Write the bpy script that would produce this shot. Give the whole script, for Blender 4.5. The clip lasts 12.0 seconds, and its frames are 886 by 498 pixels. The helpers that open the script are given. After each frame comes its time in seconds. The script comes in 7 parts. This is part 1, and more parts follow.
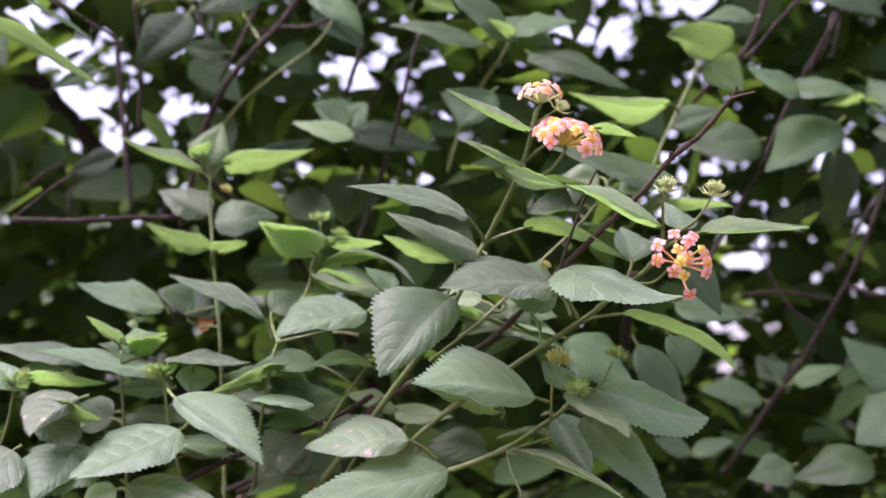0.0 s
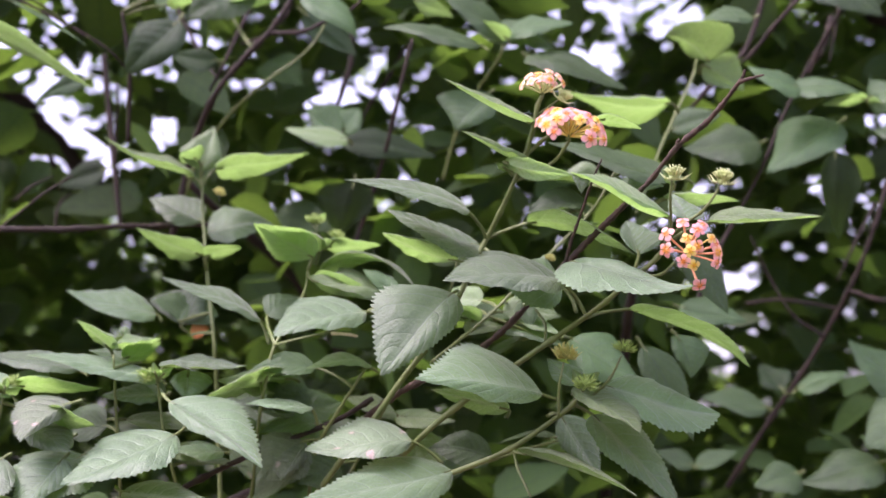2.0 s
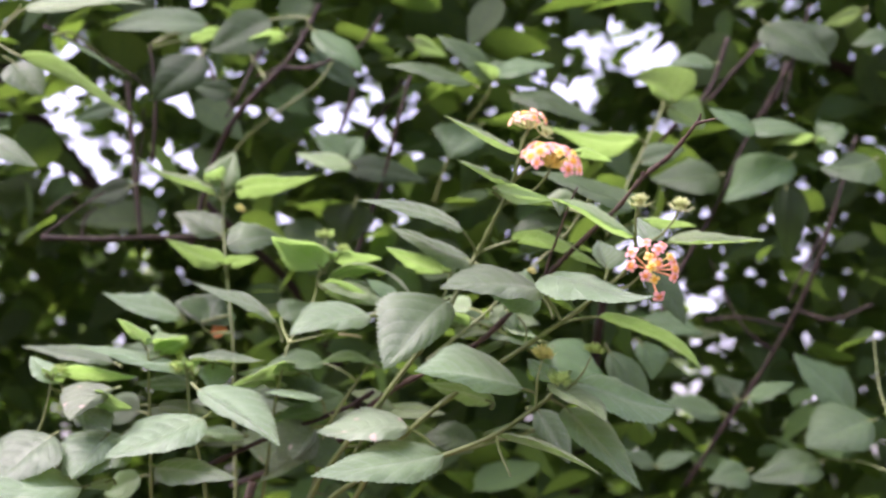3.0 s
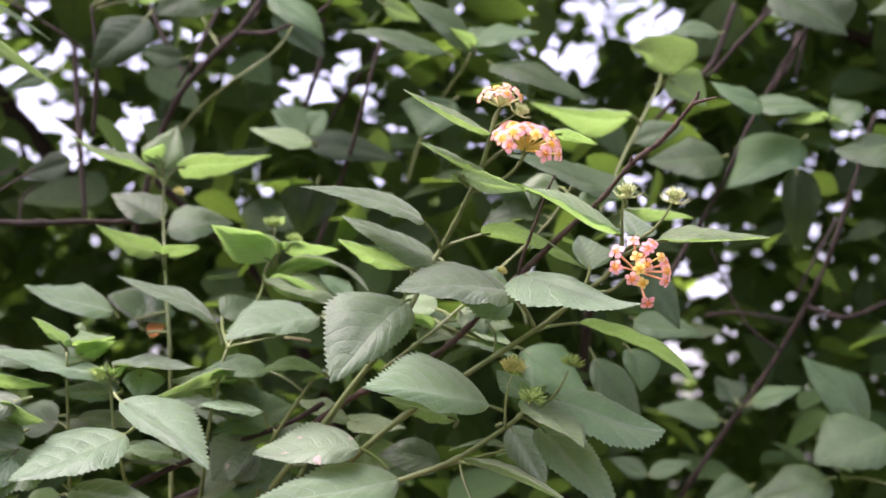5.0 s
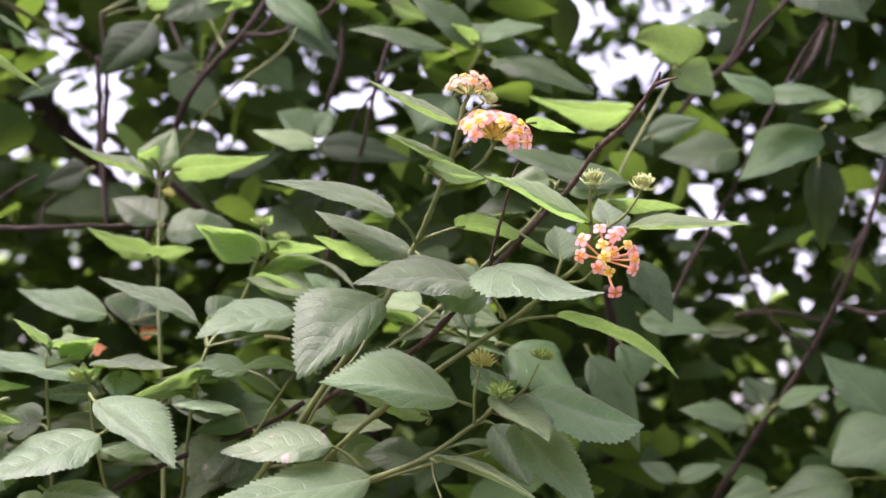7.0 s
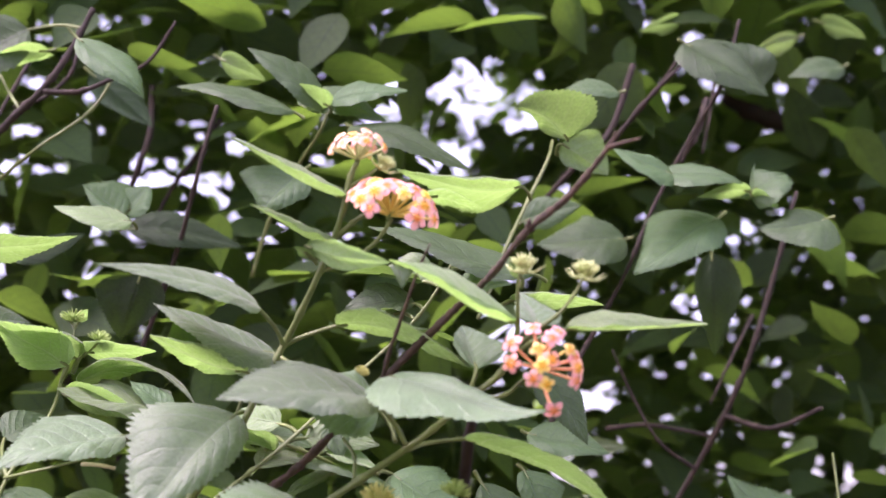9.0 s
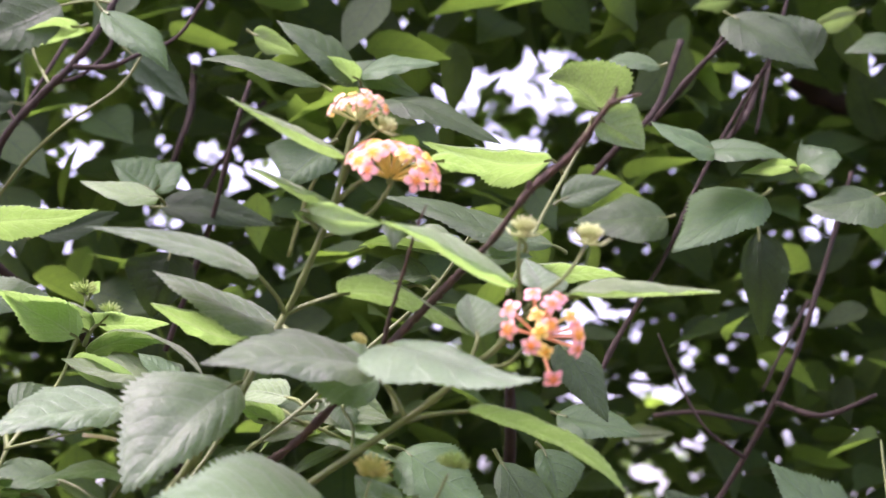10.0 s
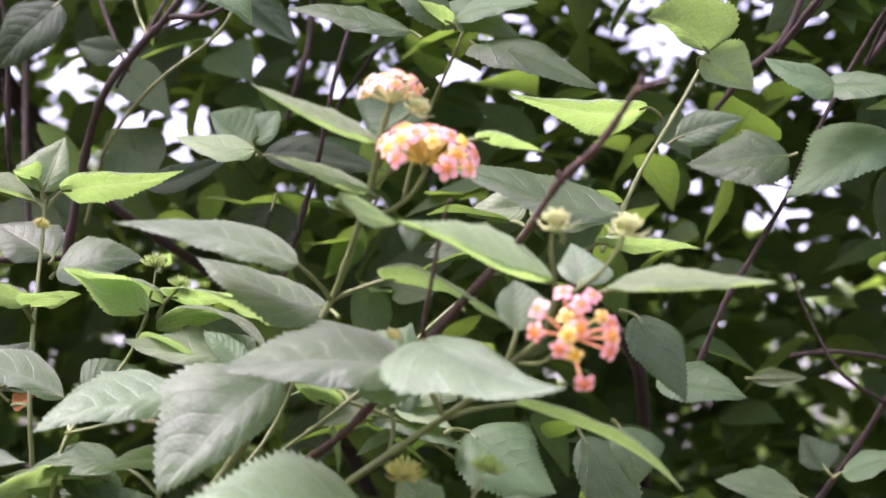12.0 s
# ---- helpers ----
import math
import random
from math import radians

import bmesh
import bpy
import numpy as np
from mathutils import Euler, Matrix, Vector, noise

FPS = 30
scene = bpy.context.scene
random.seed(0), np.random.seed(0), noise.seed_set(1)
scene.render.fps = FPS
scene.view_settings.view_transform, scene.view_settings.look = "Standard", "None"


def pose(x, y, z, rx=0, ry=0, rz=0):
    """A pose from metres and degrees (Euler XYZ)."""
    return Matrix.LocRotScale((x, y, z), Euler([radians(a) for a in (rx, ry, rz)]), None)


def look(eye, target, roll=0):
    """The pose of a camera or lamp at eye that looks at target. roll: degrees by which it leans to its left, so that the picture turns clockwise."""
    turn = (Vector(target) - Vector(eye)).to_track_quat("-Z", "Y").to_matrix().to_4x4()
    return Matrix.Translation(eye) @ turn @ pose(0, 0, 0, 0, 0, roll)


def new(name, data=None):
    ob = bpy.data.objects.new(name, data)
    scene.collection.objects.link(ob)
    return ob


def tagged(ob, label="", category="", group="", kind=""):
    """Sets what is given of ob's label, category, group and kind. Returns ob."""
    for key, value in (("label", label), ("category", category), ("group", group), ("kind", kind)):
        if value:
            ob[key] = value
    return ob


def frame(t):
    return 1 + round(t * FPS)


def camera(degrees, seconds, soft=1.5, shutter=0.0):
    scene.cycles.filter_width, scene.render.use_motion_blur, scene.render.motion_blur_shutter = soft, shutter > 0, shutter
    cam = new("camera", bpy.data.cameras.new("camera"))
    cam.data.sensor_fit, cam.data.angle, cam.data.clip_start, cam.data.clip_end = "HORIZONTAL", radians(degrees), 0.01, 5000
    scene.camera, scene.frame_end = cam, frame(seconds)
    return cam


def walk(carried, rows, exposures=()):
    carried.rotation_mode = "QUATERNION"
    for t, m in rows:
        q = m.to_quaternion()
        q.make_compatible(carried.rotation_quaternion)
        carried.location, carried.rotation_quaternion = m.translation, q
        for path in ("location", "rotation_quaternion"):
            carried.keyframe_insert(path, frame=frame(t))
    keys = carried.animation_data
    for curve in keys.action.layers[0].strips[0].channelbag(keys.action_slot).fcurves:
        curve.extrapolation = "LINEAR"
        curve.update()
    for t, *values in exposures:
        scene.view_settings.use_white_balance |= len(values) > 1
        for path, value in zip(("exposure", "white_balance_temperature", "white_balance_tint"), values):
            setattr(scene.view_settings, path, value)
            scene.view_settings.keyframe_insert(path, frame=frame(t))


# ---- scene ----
cam = camera(30, 12.0)
PATH = [
    (0, pose(0.00000, 0.00000, 1.30000, 96.8990, 0.4080, 0.0160)),
    (0.5, pose(-0.00196, 0.01116, 1.29189, 97.3475, 0.4620, 0.1017)),
    (1, pose(0.00053, 0.01539, 1.29472, 98.5879, -0.5928, 0.0593)),
    (1.5, pose(-0.00210, 0.02273, 1.28780, 99.0383, -0.4141, -0.0562)),
    (2, pose(-0.00755, 0.01904, 1.28344, 98.4366, 1.1655, -0.4947)),
    (2.5, pose(-0.02031, -0.07544, 1.26347, 99.4016, 0.6613, -1.1589)),
    (3, pose(-0.01829, -0.07768, 1.26388, 99.2767, 0.1083, -1.5551)),
    (3.2, pose(-0.01926, -0.03665, 1.27725, 98.6883, -0.2298, -1.9495)),
    (5, pose(0.00329, 0.01329, 1.29035, 98.0763, -0.5136, -1.3740)),
    (5.5, pose(0.01162, 0.01316, 1.29181, 98.0624, -0.2164, -0.6104)),
    (6, pose(0.03622, 0.01173, 1.29146, 97.9592, -0.2880, 1.0104)),
    (6.5, pose(0.06658, 0.00998, 1.28846, 98.1663, -0.3043, 3.1415)),
    (7, pose(0.06146, 0.02962, 1.28168, 98.8234, -0.2179, 3.0224)),
    (7.5, pose(0.02986, 0.08083, 1.28677, 99.1591, -0.2059, -0.7535)),
    (7.7, pose(0.03008, 0.07885, 1.29895, 99.1334, -0.2229, -1.9848)),
    (9.3, pose(0.01350, 0.17093, 1.30580, 102.5447, 0.9557, -5.7967)),
    (9.5, pose(0.02773, 0.17307, 1.30834, 102.2022, 0.7725, -4.2642)),
    (10, pose(0.04530, 0.17536, 1.29516, 102.4636, -0.0606, -2.2359)),
    (10.5, pose(0.07222, 0.18830, 1.29287, 102.1285, 0.5238, 0.9684)),
    (11, pose(0.09046, 0.19447, 1.31540, 99.9125, 0.2317, 3.6612)),
    (11.5, pose(0.10064, 0.19805, 1.32769, 98.5950, -0.0419, 5.8201)),
    (12, pose(0.10118, 0.19525, 1.33380, 97.6954, -0.4120, 6.2524)),
]
walk(cam, PATH, [(0.0, 1.91, 6150, 48), (1.0, 2.01, 6150, 48), (2.0, 2.04, 6200, 47), (2.5, 2.25, 6300, 46), (5.0, 2.10, 6400, 43), (7.7, 2.11, 6600, 43), (9.3, 2.33, 6250, 53), (12.0, 2.36, 6250, 53)])
cam.data.dof.use_dof = True
cam.data.dof.focus_distance = 0.575
cam.data.dof.aperture_fstop = 15.0

# ---- daylight: bright overcast, high soft sun ----
world = bpy.data.worlds.new("sky")
scene.world = world
world.use_nodes = True
wn = world.node_tree.nodes
sky = wn.new("ShaderNodeTexSky")
sky.sky_type = "NISHITA"
sky.sun_disc = False
sky.sun_elevation = radians(62)
sky.sun_rotation = radians(-108)
sky.dust_density = 4.0
wn["Background"].inputs["Strength"].default_value = 0.15
veil = wn.new("ShaderNodeHueSaturation")  # thin cloud takes most of the blue out of the sky
veil.inputs["Saturation"].default_value = 0.58
world.node_tree.links.new(sky.outputs[0], veil.inputs["Color"])
world.node_tree.links.new(veil.outputs[0], wn["Background"].inputs["Color"])

sun = new("sun", bpy.data.lights.new("sun", "SUN"))
sun.data.energy = 1.5
sun.data.angle = radians(40)
sun.data.color = (1.0, 0.97, 0.92)
sun.matrix_world = look((-1.1, 0.35, 4.3), (0, 0.7, 1.3))


# ---- materials ----
class Nodes:
    """A small wrapper to lay out a node material."""

    def __init__(self, name):
        self.mat = bpy.data.materials.new(name)
        self.mat.use_nodes = True
        self.tree = self.mat.node_tree
        self.bsdf = self.tree.nodes["Principled BSDF"]
        self.out = self.tree.nodes["Material Output"]

    def add(self, kind, **inputs):
        n = self.tree.nodes.new(kind)
        for key, value in inputs.items():
            socket = n.inputs[int(key[1:])] if key[0] == "i" and key[1:].isdigit() else n.inputs[key.replace("_", " ")]
            self.feed(socket, value)
        return n

    def feed(self, socket, value):
        if isinstance(value, bpy.types.NodeSocket):
            self.tree.links.new(value, socket)
        else:
            socket.default_value = value

    def math(self, op, a, b=0.0, clamp=False):
        n = self.tree.nodes.new("ShaderNodeMath")
        n.operation, n.use_clamp = op, clamp
        self.feed(n.inputs[0], a)
        self.feed(n.inputs[1], b)
        return n.outputs[0]

    def mix(self, factor, a, b):
        n = self.tree.nodes.new("ShaderNodeMix")
        n.data_type = "RGBA"
        self.feed(n.inputs["Factor"], factor)
        self.feed(n.inputs["A"], a if isinstance(a, bpy.types.NodeSocket) else (*a, 1))
        self.feed(n.inputs["B"], b if isinstance(b, bpy.types.NodeSocket) else (*b, 1))
        return n.outputs["Result"]

    def noise(self, scale, detail=3.0, vector=None):
        n = self.add("ShaderNodeTexNoise", Scale=scale, Detail=detail)
        if vector is not None:
            self.feed(n.inputs["Vector"], vector)
        return n.outputs["Fac"]


def leaf_material(name, upper, vein, through_colour, through_share, rough, island=False, blemish=None, gloss=0.5, down=0.0):
    """Thin leaf: glossy cuticle, a bloom of fine hairs (down), paler veins, light passing through the blade."""
    k = Nodes(name)
    uv = k.add("ShaderNodeUVMap").outputs[0]
    split = k.add("ShaderNodeSeparateXYZ", Vector=uv)
    u, v = split.outputs[0], split.outputs[1]
    across = k.math("MULTIPLY", k.math("ABSOLUTE", k.math("SUBTRACT", v, 0.5)), 2.0)
    spot = k.add("ShaderNodeTexCoord").outputs["Object"]
    stray = k.math("MULTIPLY", k.noise(160.0, 2.0, spot), 0.5)
    bow = k.math("MULTIPLY", k.math("POWER", across, 1.4), 1.9)
    phase = k.math("ADD", k.math("SUBTRACT", k.math("MULTIPLY", u, 7.0), bow), stray)
    wave = k.math("MULTIPLY", k.math("ABSOLUTE", k.math("SUBTRACT", k.math("FRACT", phase), 0.5)), 2.0)
    side = k.math("MULTIPLY", k.math("SUBTRACT", wave, 0.82), 6.0, True)
    rib = k.math("SUBTRACT", 1.0, k.math("MULTIPLY", across, 16.0, True), True)
    cells = k.add("ShaderNodeTexVoronoi", Vector=spot, Scale=520.0)
    cells.feature = "DISTANCE_TO_EDGE"
    net = k.math("SUBTRACT", 1.0, k.math("MULTIPLY", cells.outputs["Distance"], 5.0, True), True)
    veins = k.math("MAXIMUM", k.math("MAXIMUM", k.math("MULTIPLY", side, 0.5), k.math("MULTIPLY", rib, 0.8)), k.math("MULTIPLY", net, 0.22))
    place = k.add("ShaderNodeTexCoord").outputs["Object"]
    if island:
        chance = k.add("ShaderNodeNewGeometry").outputs["Random Per Island"]
    else:
        chance = k.add("ShaderNodeObjectInfo").outputs["Random"]
    blotch = k.noise(110.0, 4.0, place)
    fine = k.noise(900.0, 2.0, place)
    colour = k.mix(k.math("MULTIPLY", veins, 0.68), upper, vein)
    vary = k.math("ADD", k.math("MULTIPLY", chance, 0.70), k.math("ADD", k.math("MULTIPLY", blotch, 0.45), k.math("MULTIPLY", k.math("SUBTRACT", fine, 0.45), 0.5)))
    hsv = k.add("ShaderNodeHueSaturation", Color=colour, Value=k.math("ADD", 0.46, vary), Hue=k.math("ADD", 0.49, k.math("MULTIPLY", chance, 0.02)))
    tone = hsv.outputs[0]
    if blemish:
        sore = k.math("MULTIPLY", k.math("SUBTRACT", k.noise(95.0, 2.0, place), 0.67), 22.0, True)
        tone = k.mix(sore, tone, blemish)
    k.feed(k.bsdf.inputs["Base Color"], tone)
    k.feed(k.bsdf.inputs["Roughness"], k.math("ADD", rough, k.math("MULTIPLY", blotch, 0.15)))
    k.bsdf.inputs["Specular IOR Level"].default_value = gloss
    k.bsdf.inputs["Sheen Weight"].default_value = down
    k.bsdf.inputs["Sheen Roughness"].default_value = 0.45
    height = k.math("ADD", k.math("SUBTRACT", k.math("MULTIPLY", k.math("SUBTRACT", 1.0, wave), 0.35), veins), k.math("MULTIPLY", fine, 0.5))
    height = k.math("ADD", height, k.math("MULTIPLY", blotch, 1.2))
    bump = k.add("ShaderNodeBump", Strength=0.65, Distance=0.0006, Height=height)
    k.feed(k.bsdf.inputs["Normal"], bump.outputs[0])
    lit = k.add("ShaderNodeHueSaturation", Color=k.mix(k.math("MULTIPLY", veins, 0.8), through_colour, upper), Value=k.math("ADD", 0.65, vary))
    thru = k.add("ShaderNodeBsdfTranslucent", Color=lit.outputs[0])
    blend = k.add("ShaderNodeMixShader", i0=through_share, i1=k.bsdf.outputs[0], i2=thru.outputs[0])
    k.tree.links.new(blend.outputs[0], k.out.inputs["Surface"])
    return k.mat


def plain_material(name, low, high, scale, rough, bump=0.3, depth=0.0005, stretch=(1, 1, 1)):
    k = Nodes(name)
    place = k.add("ShaderNodeTexCoord").outputs["Object"]
    mapped = k.add("ShaderNodeMapping", Vector=place, Scale=stretch).outputs[0]
    big, fine = k.noise(scale, 4.0, mapped), k.noise(scale * 9, 2.0, mapped)
    shade = k.math("ADD", k.math("MULTIPLY", big, 0.7), k.math("MULTIPLY", fine, 0.3))
    k.feed(k.bsdf.inputs["Base Color"], k.mix(k.math("MULTIPLY", k.math("SUBTRACT", shade, 0.3), 2.5, True), low, high))
    k.bsdf.inputs["Roughness"].default_value = rough
    k.feed(k.bsdf.inputs["Normal"], k.add("ShaderNodeBump", Strength=bump, Distance=depth, Height=shade).outputs[0])
    return k.mat


def petal_material(name, throat, ring, rim):
    """Petals: coloured throat, ring and rim, from the middle outwards."""
    k = Nodes(name)
    split = k.add("ShaderNodeSeparateXYZ", Vector=k.add("ShaderNodeUVMap").outputs[0])
    ramp = k.add("ShaderNodeValToRGB", Fac=split.outputs[0])
    ramp.color_ramp.elements[0].color = (*throat, 1)
    ramp.color_ramp.elements[0].position = 0.22
    ramp.color_ramp.elements[1].color = (*rim, 1)
    ramp.color_ramp.elements[1].position = 0.70
    middle = ramp.color_ramp.elements.new(0.44)
    middle.color = (*ring, 1)
    chance = k.add("ShaderNodeObjectInfo").outputs["Random"]
    hsv = k.add("ShaderNodeHueSaturation", Color=ramp.outputs[0], Hue=k.math("ADD", 0.485, k.math("MULTIPLY", chance, 0.03)), Value=k.math("ADD", 0.9, k.math("MULTIPLY", chance, 0.2)))
    k.feed(k.bsdf.inputs["Base Color"], hsv.outputs[0])
    k.bsdf.inputs["Roughness"].default_value = 0.6
    thru = k.add("ShaderNodeBsdfTranslucent", Color=hsv.outputs[0])
    blend = k.add("ShaderNodeMixShader", i0=0.35, i1=k.bsdf.outputs[0], i2=thru.outputs[0])
    k.tree.links.new(blend.outputs[0], k.out.inputs["Surface"])
    return k.mat


young_leaf = leaf_material("young_leaf", (0.115, 0.185, 0.080), (0.28, 0.36, 0.18), (0.20, 0.36, 0.075), 0.46, 0.42, down=0.25)
mature_leaf = leaf_material("mature_leaf", (0.068, 0.124, 0.062), (0.22, 0.31, 0.17), (0.18, 0.32, 0.05), 0.34, 0.40, down=0.28)
# Darkest leaf copy: deep shade on some rear leaves put into the colour
deep_shade_leaf = leaf_material("deep_shade_leaf", (0.020, 0.043, 0.018), (0.038, 0.064, 0.030), (0.07, 0.15, 0.02), 0.30, 0.5, gloss=0.22)
# mature_leaf dimmed in colour: a shaded copy for leaves behind and at the rear
shaded_leaf = leaf_material("shaded_leaf", (0.050, 0.094, 0.042), (0.10, 0.15, 0.08), (0.14, 0.26, 0.04), 0.36, 0.45, gloss=0.32)
spotted_leaf = leaf_material("spotted_leaf", (0.085, 0.13, 0.07), (0.16, 0.21, 0.12), (0.16, 0.24, 0.05), 0.25, 0.45, blemish=(0.36, 0.28, 0.24), down=0.2)
withered_leaf = leaf_material("withered_leaf", (0.42, 0.16, 0.06), (0.5, 0.25, 0.12), (0.6, 0.25, 0.06), 0.35, 0.7)
straw = plain_material("straw", (0.40, 0.33, 0.22), (0.58, 0.50, 0.36), 300, 0.7)
# rear_leaf: base colour kept low, carrying part of the shade inside the bushes
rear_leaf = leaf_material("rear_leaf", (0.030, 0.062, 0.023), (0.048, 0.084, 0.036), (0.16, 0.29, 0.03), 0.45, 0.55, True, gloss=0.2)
far_leaf = leaf_material("far_leaf", (0.09, 0.15, 0.04), (0.12, 0.20, 0.06), (0.25, 0.42, 0.04), 0.45, 0.5, True)
green_stem = plain_material("green_stem", (0.065, 0.095, 0.022), (0.130, 0.172, 0.046), 160, 0.55)
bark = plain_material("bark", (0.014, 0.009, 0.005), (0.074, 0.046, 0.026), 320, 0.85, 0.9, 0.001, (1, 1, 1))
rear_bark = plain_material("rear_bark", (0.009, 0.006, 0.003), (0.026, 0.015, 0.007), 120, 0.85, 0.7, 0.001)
soil = plain_material("soil", (0.05, 0.035, 0.022), (0.14, 0.10, 0.06), 6, 0.95, 0.8, 0.02)
pink_petal = petal_material("pink_petal", (0.72, 0.22, 0.02), (0.74, 0.33, 0.24), (0.76, 0.40, 0.38))
cream_petal = petal_material("cream_petal", (0.70, 0.38, 0.14), (0.74, 0.42, 0.27), (0.76, 0.45, 0.38))
orange_petal = petal_material("orange_petal", (0.72, 0.32, 0.01), (0.72, 0.31, 0.07), (0.72, 0.37, 0.28))
yellow_petal = petal_material("yellow_petal", (0.70, 0.35, 0.01), (0.72, 0.50, 0.06), (0.74, 0.57, 0.18))
tube_flesh = plain_material("tube_flesh", (0.62, 0.27, 0.12), (0.72, 0.36, 0.18), 300, 0.55)
tube_yellow = plain_material("tube_yellow", (0.55, 0.44, 0.07), (0.65, 0.55, 0.15), 300, 0.55)
bud_pale = plain_material("bud_pale", (0.28, 0.37, 0.11), (0.52, 0.57, 0.28), 500, 0.6)
bud_green = plain_material("bud_green", (0.16, 0.26, 0.05), (0.30, 0.42, 0.10), 500, 0.6)
bud_peach = plain_material("bud_peach", (0.26, 0.34, 0.07), (0.48, 0.42, 0.13), 500, 0.6)


# ---- helpers for building ----
def part(name, data, materials, parent, label=""):
    """Links mesh data as one object under a thing or a part; coordinates are the world's."""
    for m in materials:
        data.materials.append(m)
    ob = new(name, data)
    if parent:
        ob.parent = parent
        ob.matrix_parent_inverse = PLACED[parent].inverted()
    PLACED[ob] = Matrix()
    return tagged(ob, label)


PLACED = {}


def thing(name, place, label, category, kind="", group=""):
    ob = new(name)
    ob.location = place
    PLACED[ob] = Matrix.Translation(place)
    return tagged(ob, label, category, group, kind)


def mesh_of(name, verts, faces, smooth=True, uvs=None):
    me = bpy.data.meshes.new(name)
    me.from_pydata([tuple(v) for v in verts], [], faces)
    if uvs is not None:
        layer = me.uv_layers.new(name="UVMap")
        index = np.empty(len(me.loops), dtype=np.int32)
        me.loops.foreach_get("vertex_index", index)
        layer.data.foreach_set("uv", np.asarray(uvs, dtype=np.float32)[index].ravel())
    if smooth:
        me.polygons.foreach_set("use_smooth", [True] * len(me.polygons))
    me.update()
    return me


def unit(v):
    v = np.asarray(v, float)
    return v / (np.linalg.norm(v) + 1e-12)


def smooth_path(points, steps=6):
    """A Catmull-Rom curve through the points."""
    p = np.array(points, float)
    p = np.vstack([2 * p[0] - p[1], p, 2 * p[-1] - p[-2]])
    out = []
    for i in range(1, len(p) - 2):
        for t in np.linspace(0, 1, steps, endpoint=False):
            a, b, c, d = p[i - 1], p[i], p[i + 1], p[i + 2]
            out.append(0.5 * (2 * b + (c - a) * t + (2 * a - 5 * b + 4 * c - d) * t**2 + (3 * b - a - 3 * c + d) * t**3))
    out.append(p[-2])
    return np.array(out)


def tube_geometry(path, r0, r1, sides=8, knots=(), rough=0.0, rng=None):
    path = np.array(path)
    n = len(path)
    verts, faces = [], []
    along = np.gradient(path, axis=0)
    ref = np.array([0.3, -0.9, 0.2])
    for i in range(n):
        t = unit(along[i])
        a = unit(np.cross(t, ref))
        b = np.cross(t, a)
        r = r0 + (r1 - r0) * i / (n - 1)
        r *= 1 + max([0.4 * math.exp(-(((i / (n - 1) - k) / 0.010) ** 2)) for k in knots], default=0.0)
        for j in range(sides):
            w = 2 * math.pi * j / sides
            rr = r * (1 + (rough * rng.uniform(-1, 1) if rng else 0))
            verts.append(path[i] + rr * (math.cos(w) * a + math.sin(w) * b))
    for i in range(n - 1):
        for j in range(sides):
            faces.append((i * sides + j, i * sides + (j + 1) % sides, (i + 1) * sides + (j + 1) % sides, (i + 1) * sides + j))
    faces.append(tuple(range(sides))[::-1])
    faces.append(tuple((n - 1) * sides + j for j in range(sides)))
    return verts, faces


def join(pieces):
    verts, faces = [], []
    for v, f in pieces:
        k = len(verts)
        verts += list(v)
        faces += [tuple(i + k for i in face) for face in f]
    return verts, faces


def stem(owner, points, r0, r1):
    n = len(points)
    knots = [i / (n - 1) for i in range(1, n - 1)]
    v, f = tube_geometry(smooth_path(points), r0, r1, 8, knots[::2])
    part("stem", mesh_of("stem", v, f), [green_stem], owner)


LEAF_RNG = random.Random(5)


